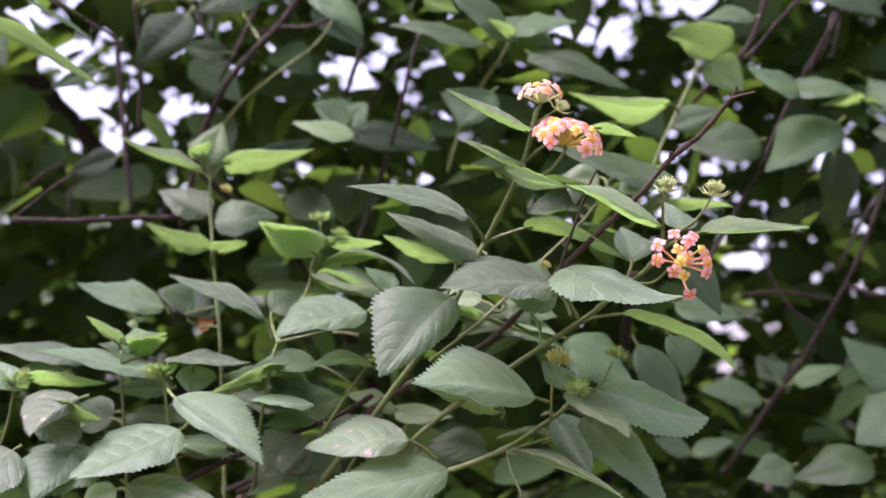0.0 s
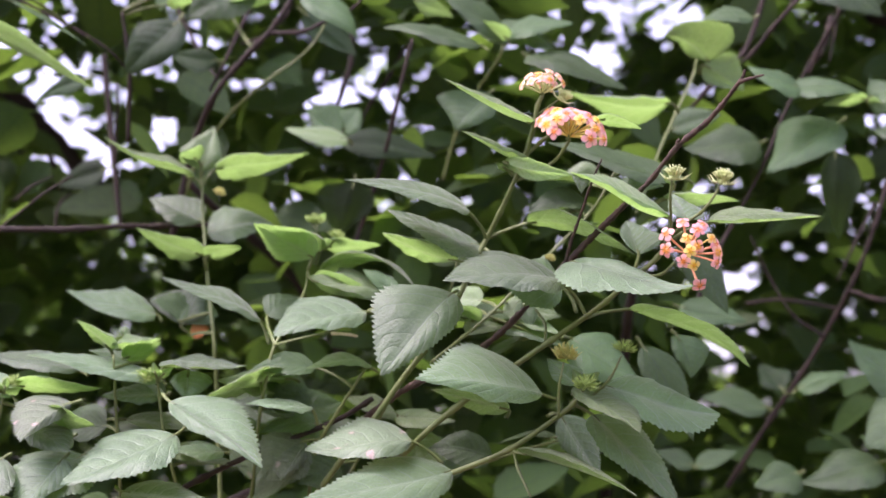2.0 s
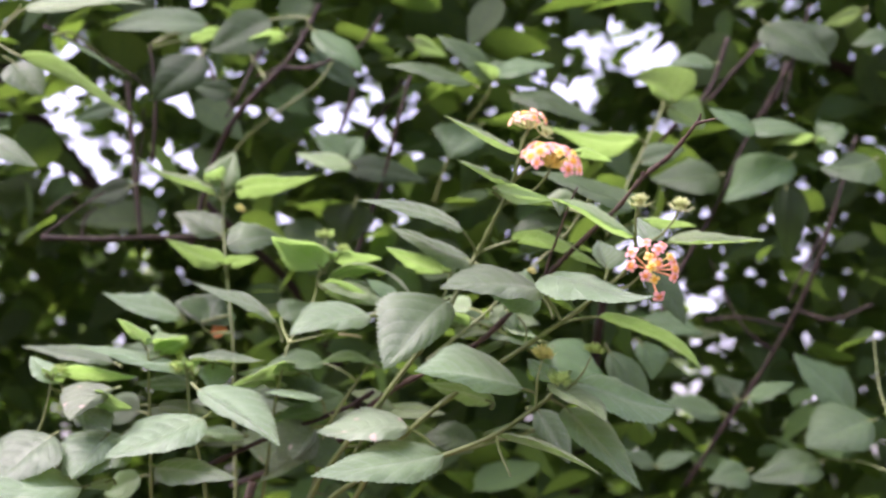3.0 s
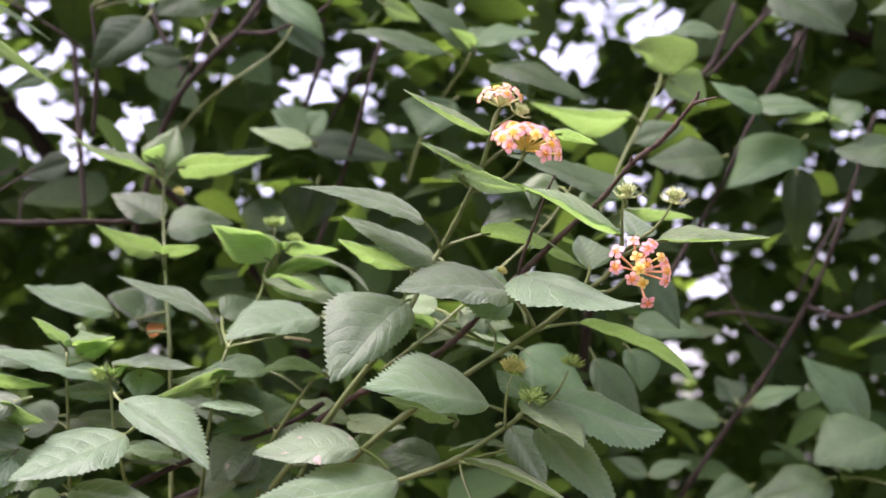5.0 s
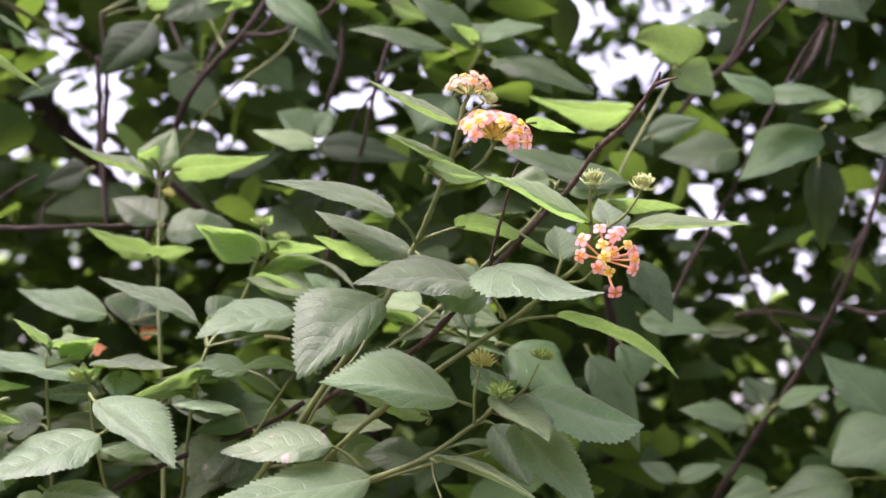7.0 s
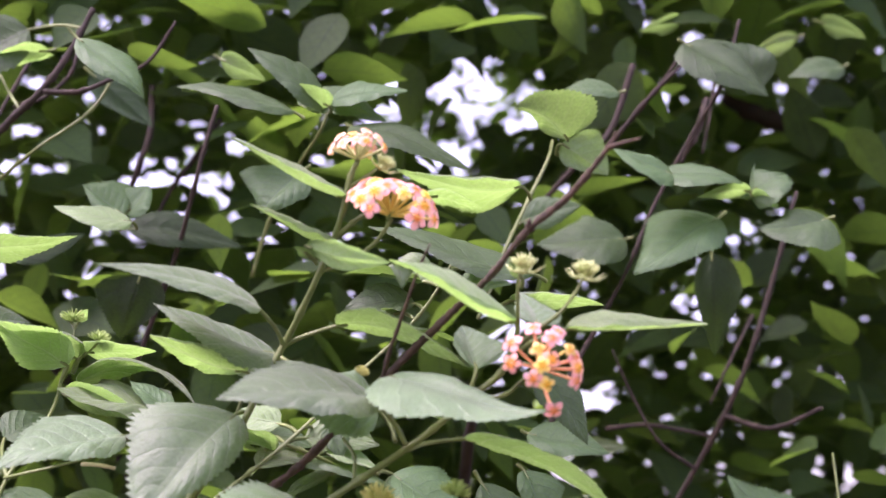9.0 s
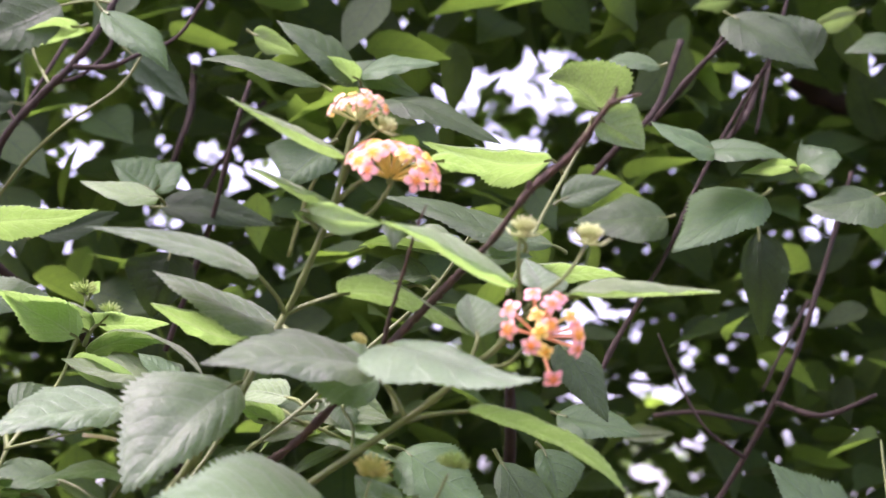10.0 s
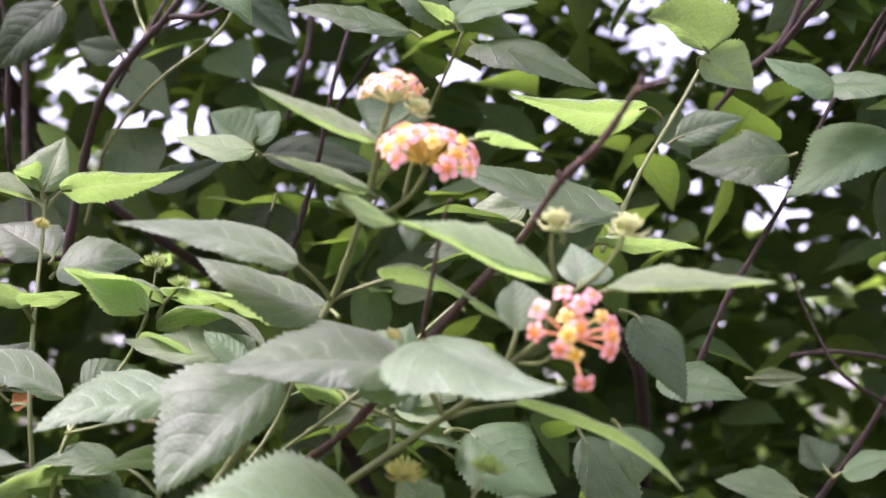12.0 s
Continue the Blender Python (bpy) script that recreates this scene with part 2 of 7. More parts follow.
def leaf_blade(base, tip, up, width, fold, arch, rows, cols, rng, turn=0.0, taper=1.5, relief=0.010):
    """A lantana blade: ovate with a drawn-out tip, saw-toothed edge, quilted between the veins."""
    base, tip = np.array(base, float), np.array(tip, float)
    length = np.linalg.norm(tip - base)
    a = (tip - base) / length
    n = np.array(up, float)
    n = unit(n - a * (n @ a))
    s = np.cross(a, n)
    twist, bend, wavy = radians(turn) + rng.uniform(-0.2, 0.2), rng.uniform(-0.05, 0.05), rng.uniform(0, 6.28)
    verts, uvs, faces = [], [], []
    odd = rng.uniform(0, 100)
    for i in range(rows + 1):
        u = i / rows
        half = 0.5 * width * (math.sqrt(1 - (1 - u / 0.34) ** 2) if u < 0.34 else math.cos(0.5 * math.pi * ((u - 0.34) / 0.66) ** (0.72 * taper)))
        half = max(half, 0.0004)
        tooth = (0.15 if i % 2 else -0.09) * min(1.0, 6 * u * (1 - u) * 4)
        mid = base + a * length * u + n * length * (arch * 4 * u * (1 - u)) + s * length * bend * math.sin(math.pi * u)
        roll = twist * (u - 0.4)
        for j in range(-cols, cols + 1):
            v = j / cols
            uneven = 1 + 0.16 * noise.noise(Vector((odd + 3.0 * u, math.copysign(7.0, v), 0)))
            reach = half * uneven * (v + (math.copysign(tooth * (0.6 + 0.8 * rng.random()), v) if abs(j) == cols else 0))
            lift = abs(v) * half * math.tan(radians(fold)) - 0.10 * half * v * v * v * v
            phase = (u * 7 - 1.9 * abs(v) ** 1.4 + 0.2) % 1.0
            quilt = relief * width * math.sin(math.pi * phase) * min(1, 5 * abs(v)) * (1 - 0.6 * abs(v)) if 0 < i < rows else 0
            ripple = 0.07 * half * math.sin(8 * u + wavy + 2 * v) * abs(v) + 0.05 * width * noise.noise(Vector((odd + 2.5 * u, 1.5 * v, 3.0))) * min(1, 4 * u)
            c, d = math.cos(roll), math.sin(roll)
            x, z = reach * c - lift * d, reach * d + lift * c
            verts.append(mid + s * x + n * (z + quilt + ripple) + a * (0.016 * length if abs(j) == cols and i % 2 else 0))
            uvs.append((u, 0.5 + 0.5 * v))
    w = 2 * cols + 1
    for i in range(rows):
        for j in range(w - 1):
            faces.append((i * w + j, (i + 1) * w + j, (i + 1) * w + j + 1, i * w + j + 1))
    return verts, faces, uvs, a


def leaf(owner, base, tip, up, width, root, fold, arch, material, turn=0.0, taper=1.5):
    fine = owner is not rear_shrub
    v, f, uv, a = leaf_blade(base, tip, up, width, fold, arch, 38 if fine else 26, 5 if fine else 4, LEAF_RNG, turn, taper, 0.006 if fine else 0.004)
    root, base = np.array(root), np.array(base)
    reach = np.linalg.norm(base - root)
    blade_faces = len(f)
    if reach > 0.002:
        pull = base - a * 0.35 * reach
        stalk = smooth_path([root, 0.5 * root + 0.5 * base + 0.12 * (pull - base) + np.array([0, 0, 0.04 * reach]), base, base + a * 0.003], 4)
        sv, sf = tube_geometry(stalk, 0.0008, 0.0005, 6)
        k = len(v)
        v += sv
        uv += [(0.5, 0.5)] * len(sv)
        f += [tuple(i + k for i in face) for face in sf]
    me = mesh_of("leaf", v, f, True, uv)
    ob = part("leaf", me, [material, green_stem], owner)
    marks = np.zeros(len(me.polygons), dtype=np.int32)
    marks[blade_faces:] = 1
    me.polygons.foreach_set("material_index", marks)
    return ob


def blade(owner, base, middle, tip, left, right, root, material, taper=1.5, twist=0.0):
    """A leaf drawn over its midrib (base, middle, tip) and its two widest places: saw-toothed, folded, quilted between the veins, on a stalk from root."""
    rng = LEAF_RNG
    base, middle, tip, left, right, root = (np.array(p, float) for p in (base, middle, tip, left, right, root))
    knee = 2 * middle - 0.5 * (base + tip)
    rows, cols, widest = 44, 6, 0.34
    rib = lambda u: (1 - u) ** 2 * base + 2 * u * (1 - u) * knee + u * u * tip
    along = lambda u: unit(2 * (1 - u) * (knee - base) + 2 * u * (tip - knee))
    length = np.linalg.norm(tip - base)
    across = unit(right - left)
    centre = rib(widest)

    def axes(u):
        a = along(u)
        n = unit(np.cross(across, a))
        return a, n, np.cross(a, n)

    a, n, s = axes(widest)
    upward = 1.0 if n[2] > 0 else -1.0
    halves = {}
    for side, edge in ((-1, left), (1, right)):
        off = edge - centre
        halves[side] = np.array([0.35 * (off @ a), off @ n, off @ s])
    span = np.linalg.norm(right - left)
    odd = rng.uniform(0, 100)
    droop = rng.uniform(-0.02, 0.02)
    verts, uvs, faces = [], [], []
    for i in range(rows + 1):
        u = i / rows
        if u < widest:
            wide = math.sqrt(1 - (1 - u / widest) ** 2) ** 0.9
        else:
            q = (u - widest) / (1 - widest)
            wide = (1 - q ** (0.60 * taper)) * (1 + 0.5 * q) if taper < 2 else math.cos(0.5 * math.pi * q ** (0.72 * taper))
        wide = max(wide, 0.012)
        a, n, s = axes(u)
        roll = radians(twist) * (u - widest)
        c, d = math.cos(roll), math.sin(roll)
        n, s = n * c + s * d, s * c - n * d
        mid = rib(u) + n * length * droop * math.sin(2 * math.pi * u)
        for j in range(-cols, cols + 1):
            v = j / cols
            h = halves[1 if j >= 0 else -1]
            w = abs(v)
            uneven = 1 + 0.07 * noise.noise(Vector((odd + 4 * u, math.copysign(7.0, v), 0)))
            reach = wide * w * uneven
            tooth = 0.0
            if abs(j) == cols and 1 < i < rows - 1:
                tooth = (0.058 if i % 2 else -0.03) * (0.7 + 0.6 * rng.random()) * (0.4 + 0.6 * wide)
            off = a * h[0] * reach + n * h[1] * reach + s * h[2] * (reach + tooth)
            phase = (u * 7 - 1.9 * w**1.4 + 0.2) % 1.0
            quilt = 0.0065 * span * math.sin(math.pi * phase) * min(1, 5 * w) * (1 - 0.5 * w)
            belly = 0.05 * span * wide * 4 * w * (1 - w) - 0.03 * span * wide * w**6
            ripple = 0.022 * span * noise.noise(Vector((odd + 3.5 * u, 2.0 * v, 3.0))) * min(1, 4 * u) * w
            ripple += 0.009 * span * wide * math.sin(26 * u + odd) * w**3
            verts.append(mid + off + n * upward * (quilt + belly + ripple) + a * (0.011 * length if abs(j) == cols and i % 2 else 0))
            uvs.append((u, 0.5 + 0.5 * v))
    k = 2 * cols + 1
    for i in range(rows):
        for j in range(k - 1):
            faces.append((i * k + j, (i + 1) * k + j, (i + 1) * k + j + 1, i * k + j + 1))
    blade_faces = len(faces)
    reach = np.linalg.norm(base - root)
    if reach > 0.002:
        start = along(0.0)
        stalk = smooth_path([root, 0.5 * root + 0.5 * base - 0.10 * reach * start, base, base + start * 0.004], 5)
        sv, sf = tube_geometry(stalk, 0.0008, 0.0005, 7)
        k = len(verts)
        verts += sv
        uvs += [(0.5, 0.5)] * len(sv)
        faces += [tuple(i + k for i in face) for face in sf]
    me = mesh_of("leaf", verts, faces, True, uvs)
    ob = part("leaf", me, [material, green_stem], owner)
    marks = np.zeros(len(me.polygons), dtype=np.int32)
    marks[blade_faces:] = 1
    me.polygons.foreach_set("material_index", marks)
    return ob


def turn_to(axis):
    return Vector(axis).to_track_quat("Z", "Y").to_matrix().to_4x4()


def floret_mesh(length, size, petals, petal_mat, tube_mat, rng, face):
    """One small trumpet along +z: a thin tube and rounded lobes round a throat."""
    verts, faces, uvs, marks = [], [], [], []
    path = [(0, 0, 0), (0.02 * length, 0, 0.35 * length), (0.03 * length, 0, 0.8 * length), (0, 0, length)]
    p = smooth_path(path, 3)
    tv, tf = tube_geometry(p, size * 0.10, size * 0.20, 7)
    verts += tv
    faces += tf
    uvs += [(0, 0)] * len(tv)
    marks += [1] * len(tf)
    start = rng.uniform(0, 6.28)
    lean = np.array(turn_to(face).to_3x3())
    mouth = np.array([0, 0, length])
    for q in range(petals):
        c = start + 2 * math.pi * q / petals
        wide = (math.pi / petals) * rng.uniform(0.94, 1.05)
        k = len(verts)
        grid = [(0.02, 0.98), (0.20, 0.96), (0.42, 0.84), (0.70, 0.90), (0.92, 0.82), (1.05, 0.46)]
        for r, spread in grid:
            for e in (-1, -0.5, 0, 0.5, 1):
                w = c + wide * spread * e
                rr = size * r * (1 - (0.12 * e * e if r > 0.9 else 0)) * rng.uniform(0.97, 1.03)
                z = size * (0.10 * r - 0.30 * r * r + 0.05 * e * e + rng.uniform(-0.02, 0.02))
                verts.append(mouth + lean @ np.array([rr * math.cos(w), rr * math.sin(w), z]))
                uvs.append((min(r, 1.0), 0.5))
        for i in range(len(grid) - 1):
            for j in range(4):
                faces.append((k + i * 5 + j, k + (i + 1) * 5 + j, k + (i + 1) * 5 + j + 1, k + i * 5 + j + 1))
                marks.append(0)
    me = mesh_of("floret", verts, faces, True, uvs)
    me.materials.append(petal_mat)
    me.materials.append(tube_mat)
    me.polygons.foreach_set("material_index", marks)
    return me


# Where the florets of the two open heads point (across, up, towards the path) and their colour.
OPEN_HEAD = [(-.14, .98, .1, "p"), (-.10, .66, .6, "y"), (.50, .90, 0, "p"), (.26, .72, .5, "p"), (.72, .45, .4, "y"), (-.02, .10, 1, "y"),
             (-.68, .62, .2, "p"), (-.74, .12, .5, "o"), (-.30, -.36, .7, "p"), (.18, -.54, .7, "y"), (.32, -1.0, .3, "p"), (.92, .02, .3, "o"),
             (.88, -.30, .3, "p"), (.92, .26, 0, "p"), (.34, .30, .8, "o")]
FULL_HEAD = [(-.80, .42, .3, "p"), (-.56, .76, -.1, "p"), (-.35, .68, .4, "y"), (-.03, .74, -.2, "p"), (-.36, .42, .8, "o"), (-.46, .06, .8, "p"),
             (-.10, .56, .6, "p"), (.24, .70, -.3, "p"), (.16, .58, .4, "p"), (.26, .38, .8, "y"), (.48, .64, -.1, "p"), (.55, .52, .3, "p"),
             (.78, .42, .2, "y"), (.98, .20, -.1, "p"), (.70, .14, .6, "o"), (.52, -.14, .8, "p"), (.92, -.12, .4, "p"), (-.2, .75, -.6, "p"),
             (.3, .6, -.7, "p"), (-.6, .5, -.5, "p"), (.7, .4, -.6, "p"),
             (-.24, .60, .5, "p"), (-.5, .62, .2, "p"), (-.64, .28, .6, "o"), (.1, .70, .2, "p")]


def flower_head(owner, centre, axis, radius, kind):
    rng = random.Random(kind)
    axis = unit(axis)
    path = [np.array(centre) - axis * radius * 0.10, np.array(centre) + axis * radius * 0.10]
    v, f = tube_geometry(smooth_path(path, 4), radius * 0.06, radius * 0.11, 8)
    head = part("flower_head", mesh_of("receptacle", v, f), [green_stem], owner, {
        "full": "domed cluster of pink and yellow florets", "side": "half-open cluster of peach and pink florets",
        "open": "loose cluster of pink, orange and yellow florets"}[kind])
    if kind == "side":
        frame_of = np.array(turn_to(axis).to_3x3())
        ways = []
        for i in range(22):
            tilt, around = radians(72) * math.sqrt((i + 0.5) / 22), i * 2.39996
            d = frame_of @ np.array([math.sin(tilt) * math.cos(around), math.sin(tilt) * math.sin(around), math.cos(tilt)])
            ways.append((*(d * rng.uniform(0.8, 1.05)), rng.choice("ppppoy")))
    else:
        ways = [(x, -0.99 * z - 0.12 * y, y - 0.12 * z, c) for x, y, z, c in (OPEN_HEAD if kind == "open" else FULL_HEAD)]
    for x, y, z, colour in ways:
        d = np.array([x, y, z])
        long = radius * np.linalg.norm(d) * 0.98
        if kind == "open" and abs(y) > 0.6:
            long *= 0.7
        petal = {"p": cream_petal if kind == "side" else pink_petal, "o": orange_petal, "y": yellow_petal}[colour]
        tube = tube_flesh if kind == "open" and colour != "y" else bud_pale if kind == "side" else tube_yellow
        wide = radius * {"full": 0.23, "side": 0.21, "open": 0.24}[kind] * rng.uniform(0.88, 1.1) * (0.8 if colour == "y" else 1)
        way = turn_to(d) @ Matrix.Rotation(rng.uniform(0, 6.28), 4, "Z")
        outward = unit(unit(d) + {"full": np.array([0, -0.45, 0.1]), "side": np.zeros(3), "open": np.array([-0.05, -0.9, -0.1])}[kind])
        me = floret_mesh(long, wide, rng.choice([4, 4, 5]), petal, tube, rng, way.to_3x3().inverted() @ Vector(outward))
        ob = new("floret", me)
        ob.parent = head
        ob.matrix_basis = Matrix.Translation(Vector(centre)) @ way
        PLACED[ob] = ob.matrix_basis


def flower_bud(owner, centre, axis, radius, kind):
    """A closed head: a knob set with pointed buds over a collar of narrow bracts."""
    rng = random.Random(kind)
    turn = np.array(turn_to(unit(axis)).to_3x3())
    pieces = []
    knob = []
    for i in range(7):
        w = math.pi * i / 6
        knob.append((0.34 * radius * math.sin(w) + 0.0002, -0.18 * radius - 0.36 * radius * math.cos(w)))
    verts = [np.array([r * math.cos(q * 0.785), r * math.sin(q * 0.785), z]) for r, z in knob for q in range(8)]
    faces = [(i * 8 + q, i * 8 + (q + 1) % 8, (i + 1) * 8 + (q + 1) % 8, (i + 1) * 8 + q) for i in range(6) for q in range(8)]
    pieces.append((verts, faces))
    count = 46
    low = np.array([0, 0, -0.45 * radius])
    for i in range(count):
        tilt = radians({"green": 84, "pale": 50, "peach": 70}[kind]) * math.sqrt((i + 0.5) / count)
        around = i * 2.39996
        d = np.array([math.sin(tilt) * math.cos(around), math.sin(tilt) * math.sin(around), math.cos(tilt)])
        reach = radius * rng.uniform(1.0, 1.3)
        pieces.append(tube_geometry([low + d * radius * 0.3, low + d * reach * 0.75, low + d * reach * 0.92, low + d * reach], radius * 0.06, radius * (0.05 if kind != "green" else 0.02), 5))
    for i in range(9 if kind == "green" else 7):
        w = i * (0.7 if kind == "green" else 0.9) + rng.uniform(-0.1, 0.1)
        d = np.array([math.cos(w), math.sin(w), 0.1])
        pieces.append(tube_geometry([low + d * radius * 0.15, low + d * radius * 0.8, low + d * radius * rng.uniform(1.0, 1.4) + np.array([0, 0, 0.35 * radius])], radius * 0.11, radius * 0.02, 5))
    v, f = join(pieces)
    v = [turn @ p + np.array(centre) for p in v]
    stuff = {"pale": bud_pale, "green": bud_green, "peach": bud_peach}[kind]
    part("flower_bud", mesh_of("flower_bud", v, f), [stuff], owner, {"pale": "pale green-yellow unopened flower head", "green": "small green flower bud", "peach": "fading peach and green flower head"}[kind])


def twig(kind, points, r0, r1):
    rng = random.Random(len(points) * 7 + len(kind))
    n = len(points)
    dense = smooth_path(points, 22 if kind in ("dry", "dryfork") else 8)
    dense[1:-1] += np.array([[rng.uniform(-1, 1) for _ in range(3)] for _ in range(len(dense) - 2)]) * r0 * 0.07
    knots = [rng.uniform(0.04, 0.96) for _ in range((4 if kind == "dry" else 2) * n)]
    v, f = tube_geometry(dense, r0, r1, 10, knots, 0.22 if kind in ("dry", "dryfork") else 0.12, rng)
    if kind == "dry":
        return part("branch", mesh_of("branch", v, f), [bark], dry_twig)
    if kind == "dryfork":
        return part("fork", mesh_of("fork", v, f), [bark], dry_twig)
    if kind == "thin":
        return tagged(part("thin_twig", mesh_of("thin_twig", v, f), [bark], None), "thin dark dry twig leaning beside the thick twig", "twig", "dry twigs")
    if kind == "straw":
        return tagged(part("straw_piece", mesh_of("straw_piece", v, f), [straw], None), "short beige piece of dry straw caught among leaves", "straw")
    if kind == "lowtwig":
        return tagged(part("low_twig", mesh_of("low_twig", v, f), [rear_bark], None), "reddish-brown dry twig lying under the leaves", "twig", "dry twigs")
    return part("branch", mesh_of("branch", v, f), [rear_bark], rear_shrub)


# ---- ground ----
def build_ground():
    n, size = 40, 400.0
    xs = np.sign(np.linspace(-1, 1, n)) * np.abs(np.linspace(-1, 1, n)) ** 3 * size
    verts = [(x, y, 0.03 * math.sin(x * 1.7) * math.cos(y * 1.3) if abs(x) + abs(y) < 40 else 0.0) for x in xs for y in xs]
    faces = [(i * n + j, (i + 1) * n + j, (i + 1) * n + j + 1, i * n + j + 1) for i in range(n - 1) for j in range(n - 1)]
    ob = part("ground", mesh_of("ground", verts, faces), [soil], None)
    tagged(ob, "bare brown soil under the shrubs", "ground", kind="structure")


build_ground()

# ---- flowering shrub in front ----
front_shrub = thing("lantana_shrub", (-0.16, 0.74, 0.0), "flowering lantana shrub with pink and yellow flower heads and toothed leaves", "shrub")
side_shrub = thing("lantana_shrub", (-0.24, 0.80, 0.0), "leafy lantana shrub with green buds beside the flowering one", "shrub")
rear_shrub = thing("rear_shrub", (0.10, 0.98, 0.0), "taller shaded shrub with grey-green leaves and brown branches", "shrub")
dry_twig = thing("dry_twig", (-0.16, 0.72, 0.0), "leafless dark brown twig with a forked tip", "twig", group="dry twigs")

stem(front_shrub, [(-0.0731, 0.7099, 1.2401), (-0.0573, 0.6902, 1.2761), (-0.0427, 0.6803, 1.2965), (-0.0295, 0.6705, 1.3115), (-0.0189, 0.6626, 1.3254), (-0.0087, 0.6586, 1.3381), (0.0038, 0.6586, 1.3560), (0.0112, 0.6606, 1.3714), (0.0174, 0.6626, 1.3830), (0.0222, 0.6557, 1.3913), (0.0276, 0.6458, 1.4018), (0.0318, 0.6389, 1.4107), (0.0346, 0.6340, 1.4199), (0.0366, 0.6320, 1.4285), (0.0384, 0.6310, 1.4322)], 0.0013, 0.0008)
stem(front_shrub, [(0.0318, 0.6389, 1.4107), (0.0373, 0.6370, 1.4153), (0.0413, 0.6360, 1.4180)], 0.0008, 0.0006)
stem(front_shrub, [(0.0278, 0.6458, 1.4022), (0.0357, 0.6419, 1.4045), (0.0427, 0.6370, 1.4081), (0.0463, 0.6340, 1.4120), (0.0487, 0.6320, 1.4157)], 0.0007, 0.0006)
stem(front_shrub, [(0.0353, 0.6330, 1.4248), (0.0411, 0.6310, 1.4280), (0.0458, 0.6281, 1.4309)], 0.0005, 0.0004)
stem(front_shrub, [(-0.0540, 0.7099, 1.2401), (-0.0334, 0.6803, 1.2809), (-0.0146, 0.6656, 1.3013), (0.0035, 0.6547, 1.3162), (0.0267, 0.6458, 1.3316), (0.0397, 0.6409, 1.3399), (0.0522, 0.6379, 1.3480), (0.0603, 0.6360, 1.3537), (0.0712, 0.6330, 1.3627), (0.0793, 0.6271, 1.3690), (0.0834, 0.6212, 1.3780), (0.0833, 0.6192, 1.3831)], 0.0012, 0.0008)
stem(front_shrub, [(0.0837, 0.6192, 1.3820), (0.0828, 0.6133, 1.3887), (0.0830, 0.6103, 1.3948)], 0.0006, 0.0004)
stem(front_shrub, [(0.0860, 0.6192, 1.3788), (0.0941, 0.6153, 1.3836), (0.0992, 0.6133, 1.3897), (0.1013, 0.6123, 1.3939)], 0.0006, 0.0004)
stem(front_shrub, [(0.0732, 0.6320, 1.3626), (0.0800, 0.6251, 1.3623), (0.0846, 0.6192, 1.3660), (0.0880, 0.6133, 1.3691)], 0.0006, 0.0004)
stem(front_shrub, [(-0.0683, 0.7099, 1.2401), (-0.0526, 0.6902, 1.2691), (-0.0334, 0.6803, 1.2826), (-0.0102, 0.6626, 1.2883), (0.0033, 0.6508, 1.2919), (0.0231, 0.6458, 1.2996), (0.0380, 0.6360, 1.3090), (0.0463, 0.6310, 1.3153), (0.0510, 0.6291, 1.3220)], 0.0013, 0.0008)
stem(front_shrub, [(0.0409, 0.6310, 1.3110), (0.0412, 0.6271, 1.3220), (0.0430, 0.6251, 1.3305)], 0.0006, 0.0004)
stem(front_shrub, [(0.0528, 0.6310, 1.3174), (0.0600, 0.6271, 1.3245), (0.0643, 0.6251, 1.3324)], 0.0006, 0.0004)
stem(front_shrub, [(0.0248, 0.6458, 1.2987), (0.0260, 0.6409, 1.2923), (0.0299, 0.6330, 1.2818)], 0.0006, 0.0005)
stem(front_shrub, [(-0.0055, 0.6803, 1.3358), (0.0181, 0.6902, 1.3550), (0.0404, 0.7020, 1.3776), (0.0633, 0.7099, 1.4005), (0.0764, 0.7148, 1.4211)], 0.0006, 0.0005)
stem(front_shrub, [(0.0181, 0.6902, 1.3550), (0.0349, 0.6951, 1.3482), (0.0517, 0.7001, 1.3364)], 0.0007, 0.0005)
stem(front_shrub, [(-0.0104, 0.6803, 1.2880), (0.0176, 0.6902, 1.2965), (0.0417, 0.7001, 1.3033), (0.0660, 0.7050, 1.3079)], 0.0006, 0.0005)
stem(front_shrub, [(0.0377, 0.6429, 1.3396), (0.0380, 0.6458, 1.3469), (0.0350, 0.6508, 1.3528)], 0.0006, 0.0005)
leaf(front_shrub, (0.0167, 0.7030, 1.3626), (-0.0017, 0.7188, 1.3664), (-0.49, -0.69, 0.53), 0.0105, (0.0220, 0.6921, 1.3586), 14, 0.04, young_leaf)
leaf(front_shrub, (0.0311, 0.6991, 1.3528), (0.0493, 0.6971, 1.3463), (0.28, -0.36, 0.89), 0.0138, (0.0279, 0.6931, 1.3514), 16, 0.05, young_leaf)
leaf(front_shrub, (0.0504, 0.7040, 1.3431), (0.0678, 0.7168, 1.3345), (0.66, -0.59, 0.46), 0.0105, (0.0461, 0.6984, 1.3405), 15, 0.05, young_leaf)
leaf(front_shrub, (0.0132, 0.7001, 1.3585), (-0.0020, 0.6971, 1.3565), (-0.13, -0.05, 0.99), 0.0102, (0.0181, 0.6902, 1.3550), 16, 0.07, young_leaf)
leaf(front_shrub, (0.0287, 0.7079, 1.3615), (0.0486, 0.7139, 1.3567), (0.34, -0.88, 0.34), 0.0140, (0.0239, 0.6932, 1.3604), 17, 0.06, young_leaf)
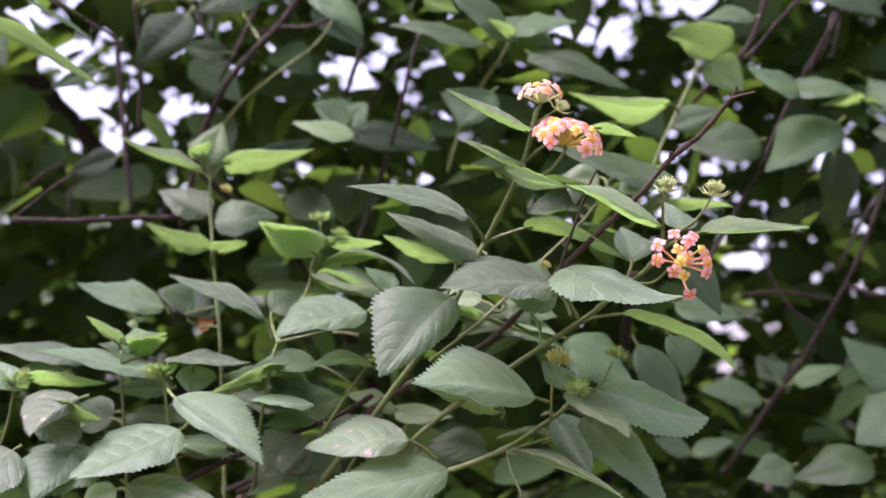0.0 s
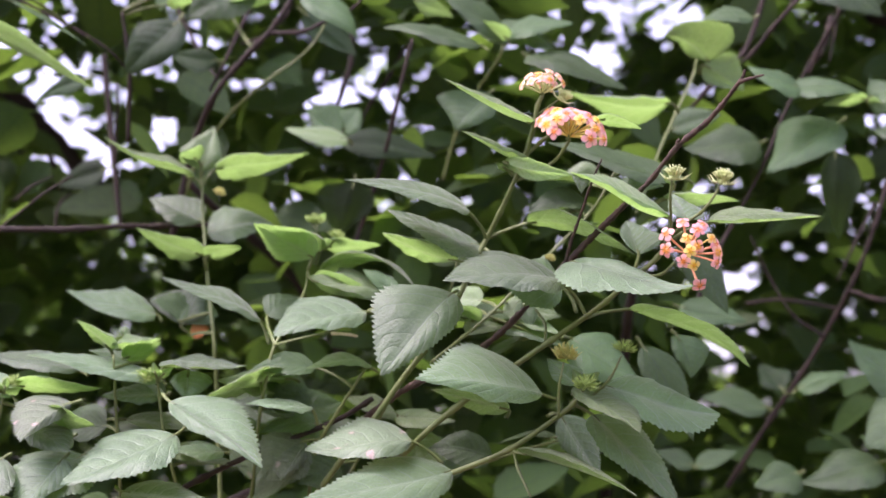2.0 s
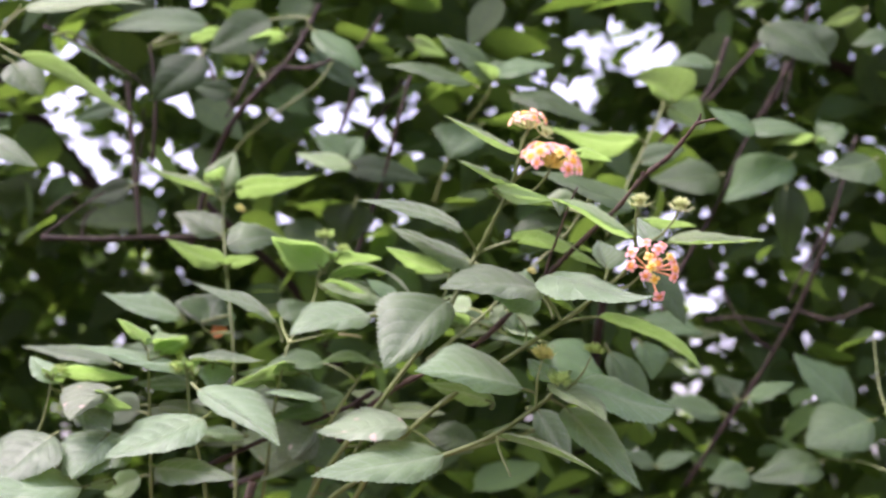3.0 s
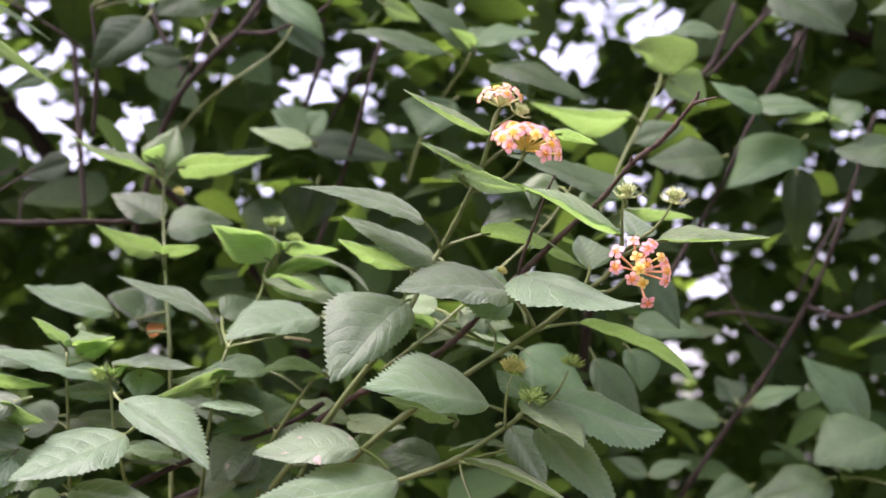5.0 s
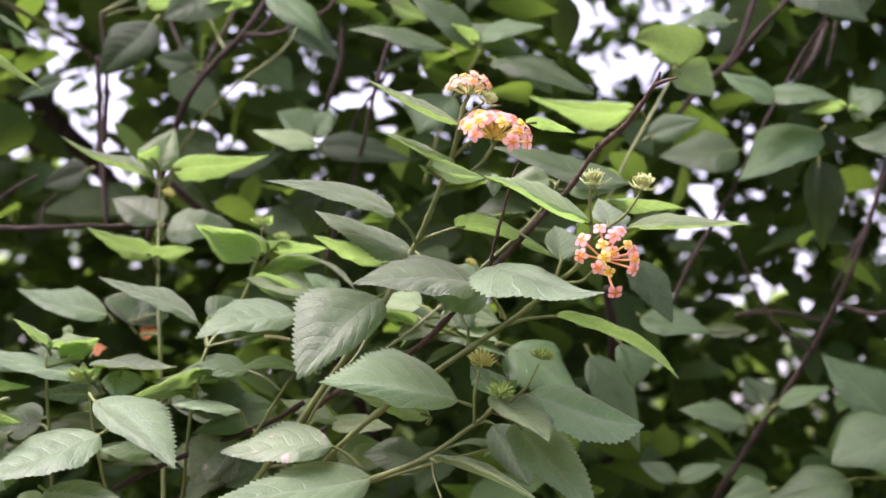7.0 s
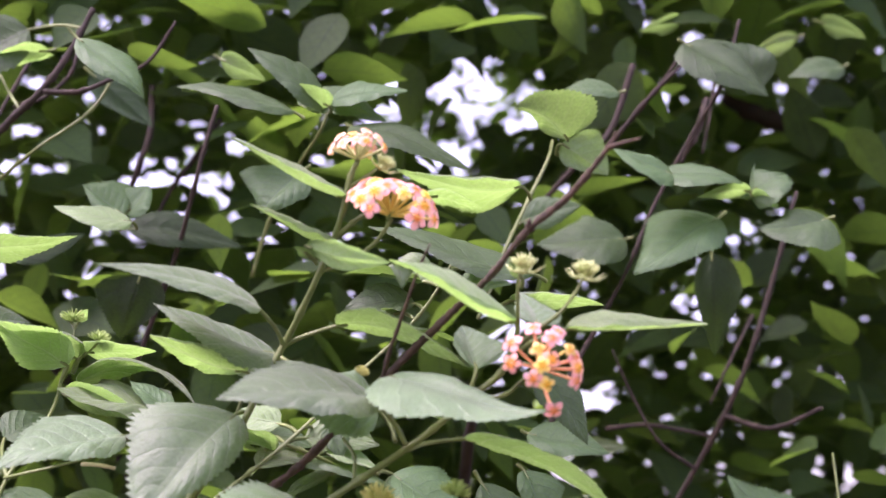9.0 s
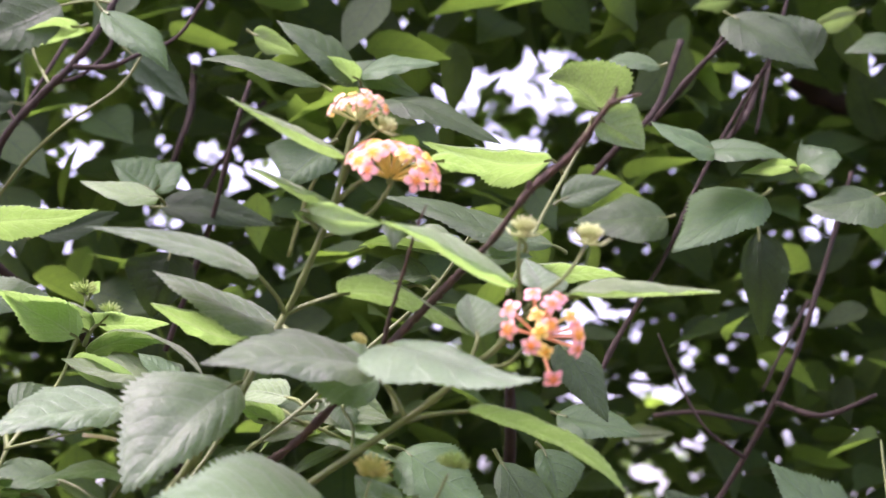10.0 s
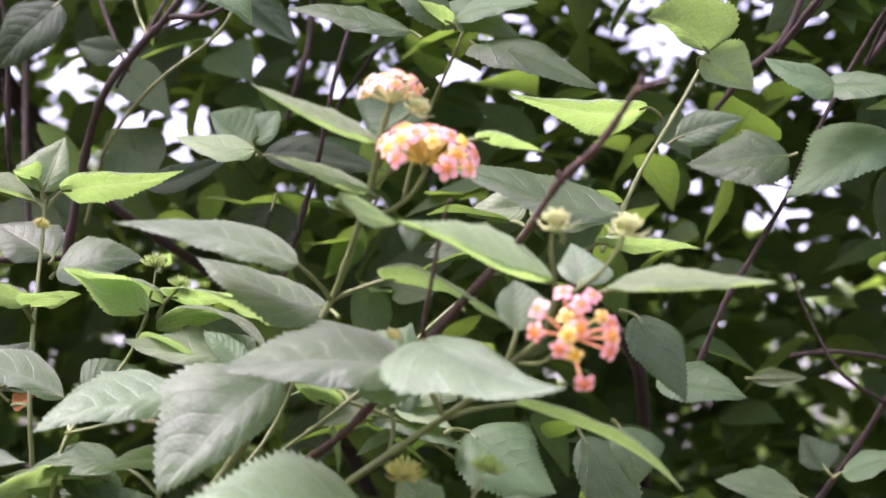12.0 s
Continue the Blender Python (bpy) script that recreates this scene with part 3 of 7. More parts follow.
leaf(front_shrub, (0.0245, 0.7010, 1.3578), (0.0492, 0.7079, 1.3562), (0.23, -0.68, 0.69), 0.0139, (0.0181, 0.6902, 1.3550), 17, 0.05, young_leaf)
leaf(front_shrub, (0.0335, 0.7070, 1.3468), (0.0169, 0.7119, 1.3387), (-0.49, -0.41, 0.77), 0.0118, (0.0390, 0.6963, 1.3456), 14, 0.04, shaded_leaf)
leaf(front_shrub, (0.0205, 0.7070, 1.3544), (0.0068, 0.7198, 1.3473), (-0.57, -0.17, 0.8), 0.0096, (0.0238, 0.6919, 1.3529), 11, 0.07, young_leaf)
leaf(front_shrub, (0.0089, 0.6922, 1.3477), (0.0269, 0.7030, 1.3510), (0.1, -0.44, 0.89), 0.0130, (0.0064, 0.6852, 1.3453), 19, 0.08, young_leaf)
leaf(front_shrub, (0.0795, 0.7227, 1.4194), (0.1015, 0.7316, 1.4215), (-0.14, 0.11, 0.98), 0.0119, (0.0734, 0.7137, 1.4161), 17, 0.07, shaded_leaf)
leaf(front_shrub, (0.0624, 0.7168, 1.4055), (0.0375, 0.7188, 1.4027), (-0.13, -0.69, 0.71), 0.0176, (0.0647, 0.7104, 1.4023), 19, 0.07, shaded_leaf)
leaf(front_shrub, (0.0785, 0.7287, 1.4148), (0.0973, 0.7247, 1.4140), (-0.12, -0.69, 0.71), 0.0128, (0.0714, 0.7130, 1.4126), 19, 0.05, shaded_leaf)
leaf(front_shrub, (0.0575, 0.7139, 1.4019), (0.0362, 0.7139, 1.3968), (-0.23, -0.12, 0.97), 0.0155, (0.0617, 0.7094, 1.3987), 11, 0.08, shaded_leaf)
leaf(front_shrub, (0.0606, 0.7237, 1.3974), (0.0848, 0.7415, 1.3935), (0.26, -0.14, 0.96), 0.0129, (0.0563, 0.7077, 1.3931), 20, 0.04, shaded_leaf)
leaf(front_shrub, (0.0650, 0.7188, 1.4138), (0.0380, 0.7188, 1.4162), (0.09, -0.09, 0.99), 0.0197, (0.0704, 0.7126, 1.4109), 14, 0.06, shaded_leaf)
leaf(front_shrub, (0.0699, 0.7247, 1.4193), (0.0504, 0.7227, 1.4163), (-0, -0.83, 0.56), 0.0135, (0.0724, 0.7133, 1.4144), 18, 0.07, young_leaf)
leaf(front_shrub, (0.0566, 0.7129, 1.3102), (0.0419, 0.7119, 1.3014), (-0.41, -0.52, 0.75), 0.0103, (0.0619, 0.7042, 1.3071), 12, 0.06, shaded_leaf)
leaf(front_shrub, (0.0450, 0.7139, 1.3059), (0.0229, 0.7287, 1.3042), (-0.18, -0.16, 0.97), 0.0128, (0.0477, 0.7016, 1.3045), 15, 0.06, shaded_leaf)
leaf(front_shrub, (0.0188, 0.7001, 1.2977), (-0.0071, 0.7010, 1.3020), (0.03, -0.93, 0.37), 0.0140, (0.0218, 0.6919, 1.2976), 16, 0.08, shaded_leaf)
blade(front_shrub, (0.0355, 0.6350, 1.4221), (0.0190, 0.6260, 1.4267), (0.0017, 0.6220, 1.4370), (0.0215, 0.6400, 1.4345), (0.0187, 0.6140, 1.4273), (0.0337, 0.6400, 1.4172), young_leaf)
blade(front_shrub, (0.0603, 0.6500, 1.4267), (0.0687, 0.6500, 1.4259), (0.0789, 0.6550, 1.4240), (0.0672, 0.6414, 1.4268), (0.0684, 0.6584, 1.4260), (0.0392, 0.6480, 1.4225), young_leaf)
blade(front_shrub, (0.0328, 0.6450, 1.4095), (0.0200, 0.6350, 1.4124), (0.0074, 0.6250, 1.4177), (0.0247, 0.6550, 1.4182), (0.0187, 0.6200, 1.4128), (0.0314, 0.6450, 1.4068), young_leaf)
blade(front_shrub, (0.0235, 0.6350, 1.4079), (0.0348, 0.6150, 1.4001), (0.0454, 0.5950, 1.3945), (0.0356, 0.6083, 1.4031), (0.0318, 0.6313, 1.4012), (0.0283, 0.6450, 1.4078), young_leaf)
blade(front_shrub, (0.0836, 0.6220, 1.3824), (0.0645, 0.6060, 1.3870), (0.0453, 0.5970, 1.3956), (0.0711, 0.6300, 1.3988), (0.0632, 0.5970, 1.3892), (0.0839, 0.6250, 1.3796), young_leaf)
blade(front_shrub, (0.0478, 0.6000, 1.3955), (0.0484, 0.5970, 1.3916), (0.0487, 0.5970, 1.3879), (0.0524, 0.5993, 1.3937), (0.0459, 0.5963, 1.3933), (0.0478, 0.6000, 1.3955), mature_leaf, taper=1.2)
blade(front_shrub, (0.0967, 0.6180, 1.3801), (0.1178, 0.6180, 1.3802), (0.1396, 0.6220, 1.3823), (0.1203, 0.6420, 1.3904), (0.1057, 0.6060, 1.3804), (0.0845, 0.6250, 1.3752), young_leaf)
blade(front_shrub, (0.0896, 0.6220, 1.3817), (0.0890, 0.6320, 1.3888), (0.0869, 0.6400, 1.3955), (0.0840, 0.6261, 1.3871), (0.0978, 0.6341, 1.3888), (0.0852, 0.6250, 1.3774), mature_leaf)
blade(front_shrub, (0.0099, 0.6500, 1.3915), (-0.0123, 0.6380, 1.3975), (-0.0369, 0.6260, 1.4002), (-0.0034, 0.6610, 1.4043), (-0.0039, 0.6270, 1.3915), (0.0173, 0.6630, 1.3822), mature_leaf)
blade(front_shrub, (0.0331, 0.6580, 1.3878), (0.0531, 0.6480, 1.3836), (0.0725, 0.6400, 1.3720), (0.0490, 0.6318, 1.3872), (0.0500, 0.6618, 1.3849), (0.0173, 0.6630, 1.3826), young_leaf)
blade(front_shrub, (0.0727, 0.6300, 1.3703), (0.0718, 0.6400, 1.3785), (0.0708, 0.6500, 1.3867), (0.0664, 0.6380, 1.3814), (0.0821, 0.6340, 1.3781), (0.0699, 0.6320, 1.3626), mature_leaf)
blade(front_shrub, (0.0439, 0.6320, 1.3609), (0.0216, 0.6160, 1.3605), (-0.0010, 0.6020, 1.3583), (0.0282, 0.6601, 1.3772), (0.0234, 0.5981, 1.3555), (0.0525, 0.6360, 1.3492), mature_leaf)
blade(front_shrub, (0.0454, 0.6550, 1.3624), (0.0336, 0.6550, 1.3656), (0.0216, 0.6600, 1.3712), (0.0353, 0.6678, 1.3785), (0.0323, 0.6378, 1.3535), (0.0505, 0.6500, 1.3516), mature_leaf)
blade(front_shrub, (0.0477, 0.6320, 1.3685), (0.0685, 0.6100, 1.3590), (0.0870, 0.5950, 1.3541), (0.0658, 0.6230, 1.3656), (0.0555, 0.5850, 1.3500), (0.0456, 0.6400, 1.3640), mature_leaf, taper=1.2)
blade(front_shrub, (0.0708, 0.6520, 1.3525), (0.0940, 0.6520, 1.3443), (0.1166, 0.6520, 1.3290), (0.0863, 0.6380, 1.3515), (0.0869, 0.6600, 1.3490), (0.0528, 0.6400, 1.3481), young_leaf, taper=2.8)
blade(front_shrub, (0.0032, 0.6560, 1.3605), (-0.0110, 0.6400, 1.3442), (-0.0242, 0.6340, 1.3272), (-0.0285, 0.6493, 1.3583), (0.0014, 0.6393, 1.3434), (0.0053, 0.6620, 1.3620), mature_leaf)
blade(front_shrub, (0.0351, 0.6300, 1.3191), (0.0112, 0.6100, 1.3220), (-0.0116, 0.5980, 1.3234), (0.0153, 0.6488, 1.3400), (0.0110, 0.6018, 1.3179), (0.0404, 0.6320, 1.3174), mature_leaf)
blade(front_shrub, (0.0238, 0.6500, 1.3145), (0.0079, 0.6500, 1.3191), (-0.0058, 0.6550, 1.3233), (0.0113, 0.6384, 1.3220), (0.0128, 0.6624, 1.3147), (0.0224, 0.6500, 1.3115), young_leaf)
blade(front_shrub, (0.0602, 0.6450, 1.3225), (0.0803, 0.6420, 1.3153), (0.1030, 0.6450, 1.3112), (0.0763, 0.6592, 1.3271), (0.0686, 0.6212, 1.3092), (0.0479, 0.6380, 1.3176), mature_leaf, taper=2.2)
blade(front_shrub, (0.0480, 0.6350, 1.3214), (0.0583, 0.6180, 1.3121), (0.0676, 0.6060, 1.3034), (0.0659, 0.6409, 1.3205), (0.0512, 0.6149, 1.3144), (0.0467, 0.6360, 1.3188), young_leaf)
blade(front_shrub, (0.0493, 0.6400, 1.3224), (0.0441, 0.6460, 1.3283), (0.0387, 0.6500, 1.3339), (0.0498, 0.6497, 1.3315), (0.0398, 0.6397, 1.3258), (0.0478, 0.6380, 1.3202), mature_leaf)
blade(front_shrub, (0.0556, 0.6520, 1.3122), (0.0706, 0.6450, 1.2952), (0.0877, 0.6450, 1.2756), (0.0786, 0.6609, 1.3052), (0.0598, 0.6349, 1.2965), (0.0471, 0.6420, 1.3159), mature_leaf)
blade(front_shrub, (0.0267, 0.6400, 1.2981), (0.0453, 0.6220, 1.2915), (0.0659, 0.6080, 1.2814), (0.0401, 0.6450, 1.2999), (0.0390, 0.6140, 1.2970), (0.0246, 0.6420, 1.2987), young_leaf)
blade(front_shrub, (-0.0135, 0.6550, 1.3036), (-0.0336, 0.6480, 1.3022), (-0.0532, 0.6400, 1.3008), (-0.0329, 0.6717, 1.3138), (-0.0312, 0.6357, 1.2972), (-0.0020, 0.6560, 1.2949), spotted_leaf)
blade(front_shrub, (0.0015, 0.6520, 1.2921), (-0.0268, 0.6320, 1.2860), (-0.0546, 0.6180, 1.2815), (-0.0237, 0.6568, 1.2985), (-0.0244, 0.6168, 1.2780), (0.0046, 0.6550, 1.2918), mature_leaf)
blade(front_shrub, (0.0464, 0.6900, 1.3137), (0.0541, 0.6900, 1.3008), (0.0610, 0.6900, 1.2891), (0.0641, 0.6971, 1.3045), (0.0466, 0.6841, 1.3006), (0.0406, 0.6800, 1.3135), mature_leaf)
blade(front_shrub, (0.0532, 0.7050, 1.3463), (0.0665, 0.7000, 1.3363), (0.0802, 0.7000, 1.3279), (0.0722, 0.7122, 1.3479), (0.0613, 0.6872, 1.3261), (0.0476, 0.6900, 1.3454), shaded_leaf)
blade(front_shrub, (0.0993, 0.7200, 1.3484), (0.1024, 0.7150, 1.3385), (0.1039, 0.7150, 1.3297), (0.1134, 0.7189, 1.3414), (0.0967, 0.7139, 1.3410), (0.0970, 0.7200, 1.3507), shaded_leaf)
blade(front_shrub, (0.1047, 0.7150, 1.3829), (0.1130, 0.7100, 1.3696), (0.1197, 0.7100, 1.3562), (0.1200, 0.7154, 1.3746), (0.1046, 0.7054, 1.3681), (0.0995, 0.7150, 1.3845), shaded_leaf)
blade(front_shrub, (0.1103, 0.7800, 1.4638), (0.0850, 0.7700, 1.4608), (0.0605, 0.7700, 1.4676), (0.0873, 0.7609, 1.4634), (0.0939, 0.7959, 1.4588), (0.1152, 0.7900, 1.4614), young_leaf)
blade(front_shrub, (0.1018, 0.7000, 1.4126), (0.0735, 0.6950, 1.4179), (0.0453, 0.6950, 1.4276), (0.0738, 0.7163, 1.4307), (0.0679, 0.6813, 1.4135), (0.1063, 0.7050, 1.4114), shaded_leaf)
blade(front_shrub, (0.0932, 0.7000, 1.4037), (0.1078, 0.6950, 1.4024), (0.1242, 0.6950, 1.4012), (0.1049, 0.6837, 1.4041), (0.1065, 0.7087, 1.4026), (0.0897, 0.7000, 1.4018), young_leaf)
blade(front_shrub, (0.0147, 0.6720, 1.3812), (-0.0029, 0.6650, 1.3861), (-0.0225, 0.6620, 1.3953), (-0.0001, 0.6796, 1.3925), (-0.0067, 0.6436, 1.3794), (0.0185, 0.6680, 1.3780), mature_leaf)
blade(front_shrub, (0.0060, 0.6800, 1.3767), (-0.0099, 0.6750, 1.3801), (-0.0239, 0.6700, 1.3869), (-0.0062, 0.6525, 1.3823), (-0.0125, 0.6925, 1.3812), (0.0095, 0.6800, 1.3749), young_leaf)
blade(front_shrub, (-0.0319, 0.6800, 1.3565), (-0.0494, 0.6640, 1.3516), (-0.0663, 0.6520, 1.3441), (-0.0504, 0.6966, 1.3675), (-0.0443, 0.6526, 1.3476), (-0.0220, 0.6900, 1.3553), mature_leaf)
blade(front_shrub, (0.0226, 0.7000, 1.3493), (0.0385, 0.6940, 1.3464), (0.0535, 0.6900, 1.3401), (0.0385, 0.7103, 1.3522), (0.0370, 0.6883, 1.3451), (0.0203, 0.7000, 1.3488), shaded_leaf)
blade(front_shrub, (0.0147, 0.7000, 1.3530), (0.0071, 0.6960, 1.3563), (-0.0001, 0.6940, 1.3607), (0.0102, 0.6878, 1.3603), (0.0040, 0.7018, 1.3560), (0.0168, 0.7000, 1.3512), young_leaf)
blade(front_shrub, (0.0030, 0.7120, 1.3619), (0.0162, 0.7080, 1.3590), (0.0297, 0.7060, 1.3548), (0.0154, 0.7215, 1.3666), (0.0159, 0.6975, 1.3544), (0.0006, 0.7120, 1.3631), shaded_leaf)
blade(front_shrub, (0.0332, 0.7000, 1.3618), (0.0347, 0.6960, 1.3558), (0.0357, 0.6940, 1.3501), (0.0393, 0.6987, 1.3581), (0.0298, 0.6947, 1.3563), (0.0322, 0.7000, 1.3639), shaded_leaf)
blade(front_shrub, (0.0510, 0.6340, 1.3222), (0.0539, 0.6320, 1.3246), (0.0569, 0.6320, 1.3268), (0.0520, 0.6270, 1.3268), (0.0558, 0.6370, 1.3238), (0.0494, 0.6360, 1.3201), young_leaf)
blade(front_shrub, (0.0500, 0.6320, 1.3225), (0.0481, 0.6300, 1.3255), (0.0464, 0.6300, 1.3281), (0.0498, 0.6284, 1.3268), (0.0462, 0.6324, 1.3252), (0.0494, 0.6360, 1.3201), young_leaf)
blade(front_shrub, (0.0263, 0.6400, 1.4047), (0.0297, 0.6370, 1.4064), (0.0327, 0.6360, 1.4080), (0.0290, 0.6330, 1.4078), (0.0307, 0.6430, 1.4059), (0.0268, 0.6420, 1.4041), young_leaf)
blade(front_shrub, (0.0253, 0.6380, 1.4048), (0.0226, 0.6350, 1.4061), (0.0199, 0.6340, 1.4073), (0.0234, 0.6327, 1.4072), (0.0218, 0.6387, 1.4056), (0.0268, 0.6420, 1.4041), young_leaf)
blade(front_shrub, (0.0854, 0.6200, 1.3951), (0.0830, 0.6180, 1.3976), (0.0809, 0.6180, 1.4003), (0.0834, 0.6166, 1.3997), (0.0817, 0.6206, 1.3973), (0.0852, 0.6220, 1.3933), young_leaf)
blade(front_shrub, (-0.0603, 0.7000, 1.3170), (-0.0702, 0.6950, 1.3175), (-0.0800, 0.6900, 1.3196), (-0.0714, 0.7090, 1.3232), (-0.0701, 0.6920, 1.3165), (-0.0543, 0.7000, 1.3101), mature_leaf)
flower_head(front_shrub, (0.0479, 0.6310, 1.4163), (0.23, -0.17, 0.96), 0.0142, "full")
flower_head(front_shrub, (0.0386, 0.6310, 1.4329), (-0.04, -0.07, 1), 0.0098, "side")
flower_head(front_shrub, (0.0875, 0.6090, 1.3676), (-0.06, -0.96, -0.29), 0.0118, "open")
flower_bud(front_shrub, (0.0841, 0.6084, 1.3969), (0.01, -0.31, 0.95), 0.0047, "pale")
flower_bud(front_shrub, (0.1021, 0.6113, 1.3956), (0.15, -0.31, 0.94), 0.0049, "pale")
flower_bud(front_shrub, (0.0462, 0.6281, 1.4313), (0.52, -0.31, 0.79), 0.0040, "pale")
flower_bud(front_shrub, (0.0441, 0.6251, 1.3342), (0.11, -0.43, 0.9), 0.0048, "peach")
flower_bud(front_shrub, (0.0659, 0.6251, 1.3362), (0.2, -0.31, 0.93), 0.0043, "green")
flower_bud(front_shrub, (0.0510, 0.6232, 1.3231), (0.12, -0.55, 0.83), 0.0047, "green")
flower_bud(front_shrub, (0.0399, 0.6320, 1.3703), (0.3, -0.3, 0.8), 0.0022, "peach")

# ---- leafy shrub beside it ----
stem(side_shrub, [(-0.0974, 0.7494, 1.2494), (-0.0992, 0.7494, 1.3096), (-0.0998, 0.7415, 1.3473), (-0.1022, 0.7454, 1.3680), (-0.1062, 0.7592, 1.3929), (-0.1092, 0.7711, 1.4159), (-0.1097, 0.7740, 1.4325)], 0.0010, 0.0006)
stem(side_shrub, [(-0.0863, 0.7198, 1.2513), (-0.0794, 0.7001, 1.2853), (-0.0756, 0.6902, 1.3134), (-0.0727, 0.6902, 1.3298), (-0.0692, 0.6902, 1.3439), (-0.0631, 0.7001, 1.3564), (-0.0584, 0.7148, 1.3699), (-0.0577, 0.7277, 1.3811), (-0.0557, 0.7277, 1.3887)], 0.0008, 0.0005)
stem(side_shrub, [(-0.0562, 0.7277, 1.3875), (-0.0544, 0.7277, 1.3951), (-0.0537, 0.7277, 1.4001)], 0.0004, 0.0003)
stem(side_shrub, [(-0.0507, 0.7277, 1.3886), (-0.0469, 0.7277, 1.3924), (-0.0455, 0.7277, 1.3942)], 0.0004, 0.0003)
stem(side_shrub, [(-0.0645, 0.7198, 1.2512), (-0.0569, 0.7001, 1.2805), (-0.0527, 0.6902, 1.3016), (-0.0430, 0.6853, 1.3176), (-0.0333, 0.6784, 1.3313), (-0.0299, 0.6803, 1.3360)], 0.0009, 0.0005)
stem(side_shrub, [(-0.1054, 0.6951, 1.2416), (-0.1062, 0.6902, 1.2764), (-0.1128, 0.6853, 1.3089), (-0.1148, 0.6843, 1.3251), (-0.1150, 0.6823, 1.3309)], 0.0008, 0.0005)
stem(side_shrub, [(-0.1329, 0.7099, 1.2524), (-0.1326, 0.7001, 1.2810), (-0.1324, 0.6902, 1.3091), (-0.1326, 0.6853, 1.3253), (-0.1328, 0.6823, 1.3415)], 0.0007, 0.0005)
stem(side_shrub, [(-0.1980, 0.6951, 1.2539), (-0.1882, 0.6902, 1.2909), (-0.1803, 0.6853, 1.3094), (-0.1758, 0.6803, 1.3277)], 0.0008, 0.0005)
stem(side_shrub, [(-0.0433, 0.6902, 1.2852), (-0.0339, 0.6902, 1.3014), (-0.0218, 0.6803, 1.3220), (-0.0055, 0.6902, 1.3458), (0.0041, 0.6902, 1.3694), (0.0061, 0.6902, 1.3790)], 0.0007, 0.0005)
stem(side_shrub, [(-0.0697, 0.6902, 1.3448), (-0.0427, 0.6803, 1.3500), (-0.0333, 0.6803, 1.3546)], 0.0005, 0.0004)
stem(side_shrub, [(-0.2844, 0.7099, 1.3261), (-0.2718, 0.7099, 1.4078), (-0.2409, 0.7001, 1.4527), (-0.2271, 0.6951, 1.4821), (-0.2152, 0.6902, 1.4890), (-0.2031, 0.6833, 1.4981), (-0.1967, 0.6803, 1.5041)], 0.0006, 0.0004)
leaf(side_shrub, (-0.1423, 0.7888, 1.3514), (-0.1360, 0.7888, 1.3540), (-0.19, -0.87, 0.45), 0.0059, (-0.1431, 0.7888, 1.3493), 20, 0.05, withered_leaf)
leaf(side_shrub, (-0.1123, 0.7563, 1.3561), (-0.1042, 0.7563, 1.3592), (-0.18, -0.87, 0.47), 0.0077, (-0.1004, 0.7416, 1.3553), 20, 0.05, withered_leaf)
leaf(side_shrub, (-0.0554, 0.7247, 1.3851), (-0.0795, 0.7109, 1.3987), (0.25, 0.42, 0.87), 0.0243, (-0.0577, 0.7277, 1.3811), 8, 0.03, young_leaf)
leaf(side_shrub, (-0.0551, 0.7148, 1.3742), (-0.0278, 0.7050, 1.3648), (0.42, 0.38, 0.83), 0.0159, (-0.0579, 0.7254, 1.3787), 10, 0.06, young_leaf)
leaf(side_shrub, (-0.0197, 0.7099, 1.3681), (-0.0335, 0.7148, 1.3786), (0.28, -0.66, 0.69), 0.0099, (-0.0333, 0.6803, 1.3546), 12, 0.03, shaded_leaf)
leaf(side_shrub, (-0.1109, 0.7691, 1.4381), (-0.1180, 0.7632, 1.4409), (-0.01, 0.43, 0.9), 0.0135, (-0.1097, 0.7740, 1.4325), 18, 0.03, young_leaf)
leaf(side_shrub, (-0.1039, 0.7415, 1.3891), (-0.0875, 0.7336, 1.3917), (-0.05, 0.2, 0.98), 0.0135, (-0.1049, 0.7544, 1.3846), 12, 0.04, young_leaf)
leaf(side_shrub, (-0.1171, 0.7543, 1.3622), (-0.1091, 0.7661, 1.3757), (0.12, -0.78, 0.61), 0.0262, (-0.1018, 0.7440, 1.3645), 12, 0.03, shaded_leaf)
leaf(side_shrub, (-0.0747, 0.7198, 1.3600), (-0.0596, 0.7296, 1.3678), (0.14, -0.73, 0.67), 0.0150, (-0.0688, 0.6907, 1.3450), 12, 0.04, shaded_leaf)
leaf(side_shrub, (-0.1616, 0.6902, 1.3173), (-0.1410, 0.6863, 1.3133), (0.24, 0.39, 0.89), 0.0119, (-0.1769, 0.6815, 1.3232), 10, 0.06, young_leaf)
leaf(side_shrub, (-0.0523, 0.6902, 1.3352), (-0.0787, 0.6863, 1.3343), (0.08, -0.7, 0.71), 0.0124, (-0.0369, 0.6807, 1.3263), 14, 0.05, shaded_leaf)
leaf(side_shrub, (-0.0578, 0.6902, 1.3058), (-0.0731, 0.6843, 1.2906), (0.14, -0.96, 0.24), 0.0200, (-0.0506, 0.6886, 1.3060), 10, 0.04, spotted_leaf)
leaf(side_shrub, (-0.0433, 0.6902, 1.2964), (-0.0593, 0.6863, 1.2887), (-0.04, -0.86, 0.52), 0.0157, (-0.0365, 0.6909, 1.2970), 12, 0.04, shaded_leaf)
leaf(side_shrub, (-0.0755, 0.7050, 1.3328), (-0.0542, 0.7099, 1.3232), (0.44, -0.63, 0.65), 0.0146, (-0.0737, 0.6898, 1.3248), 14, 0.05, shaded_leaf)
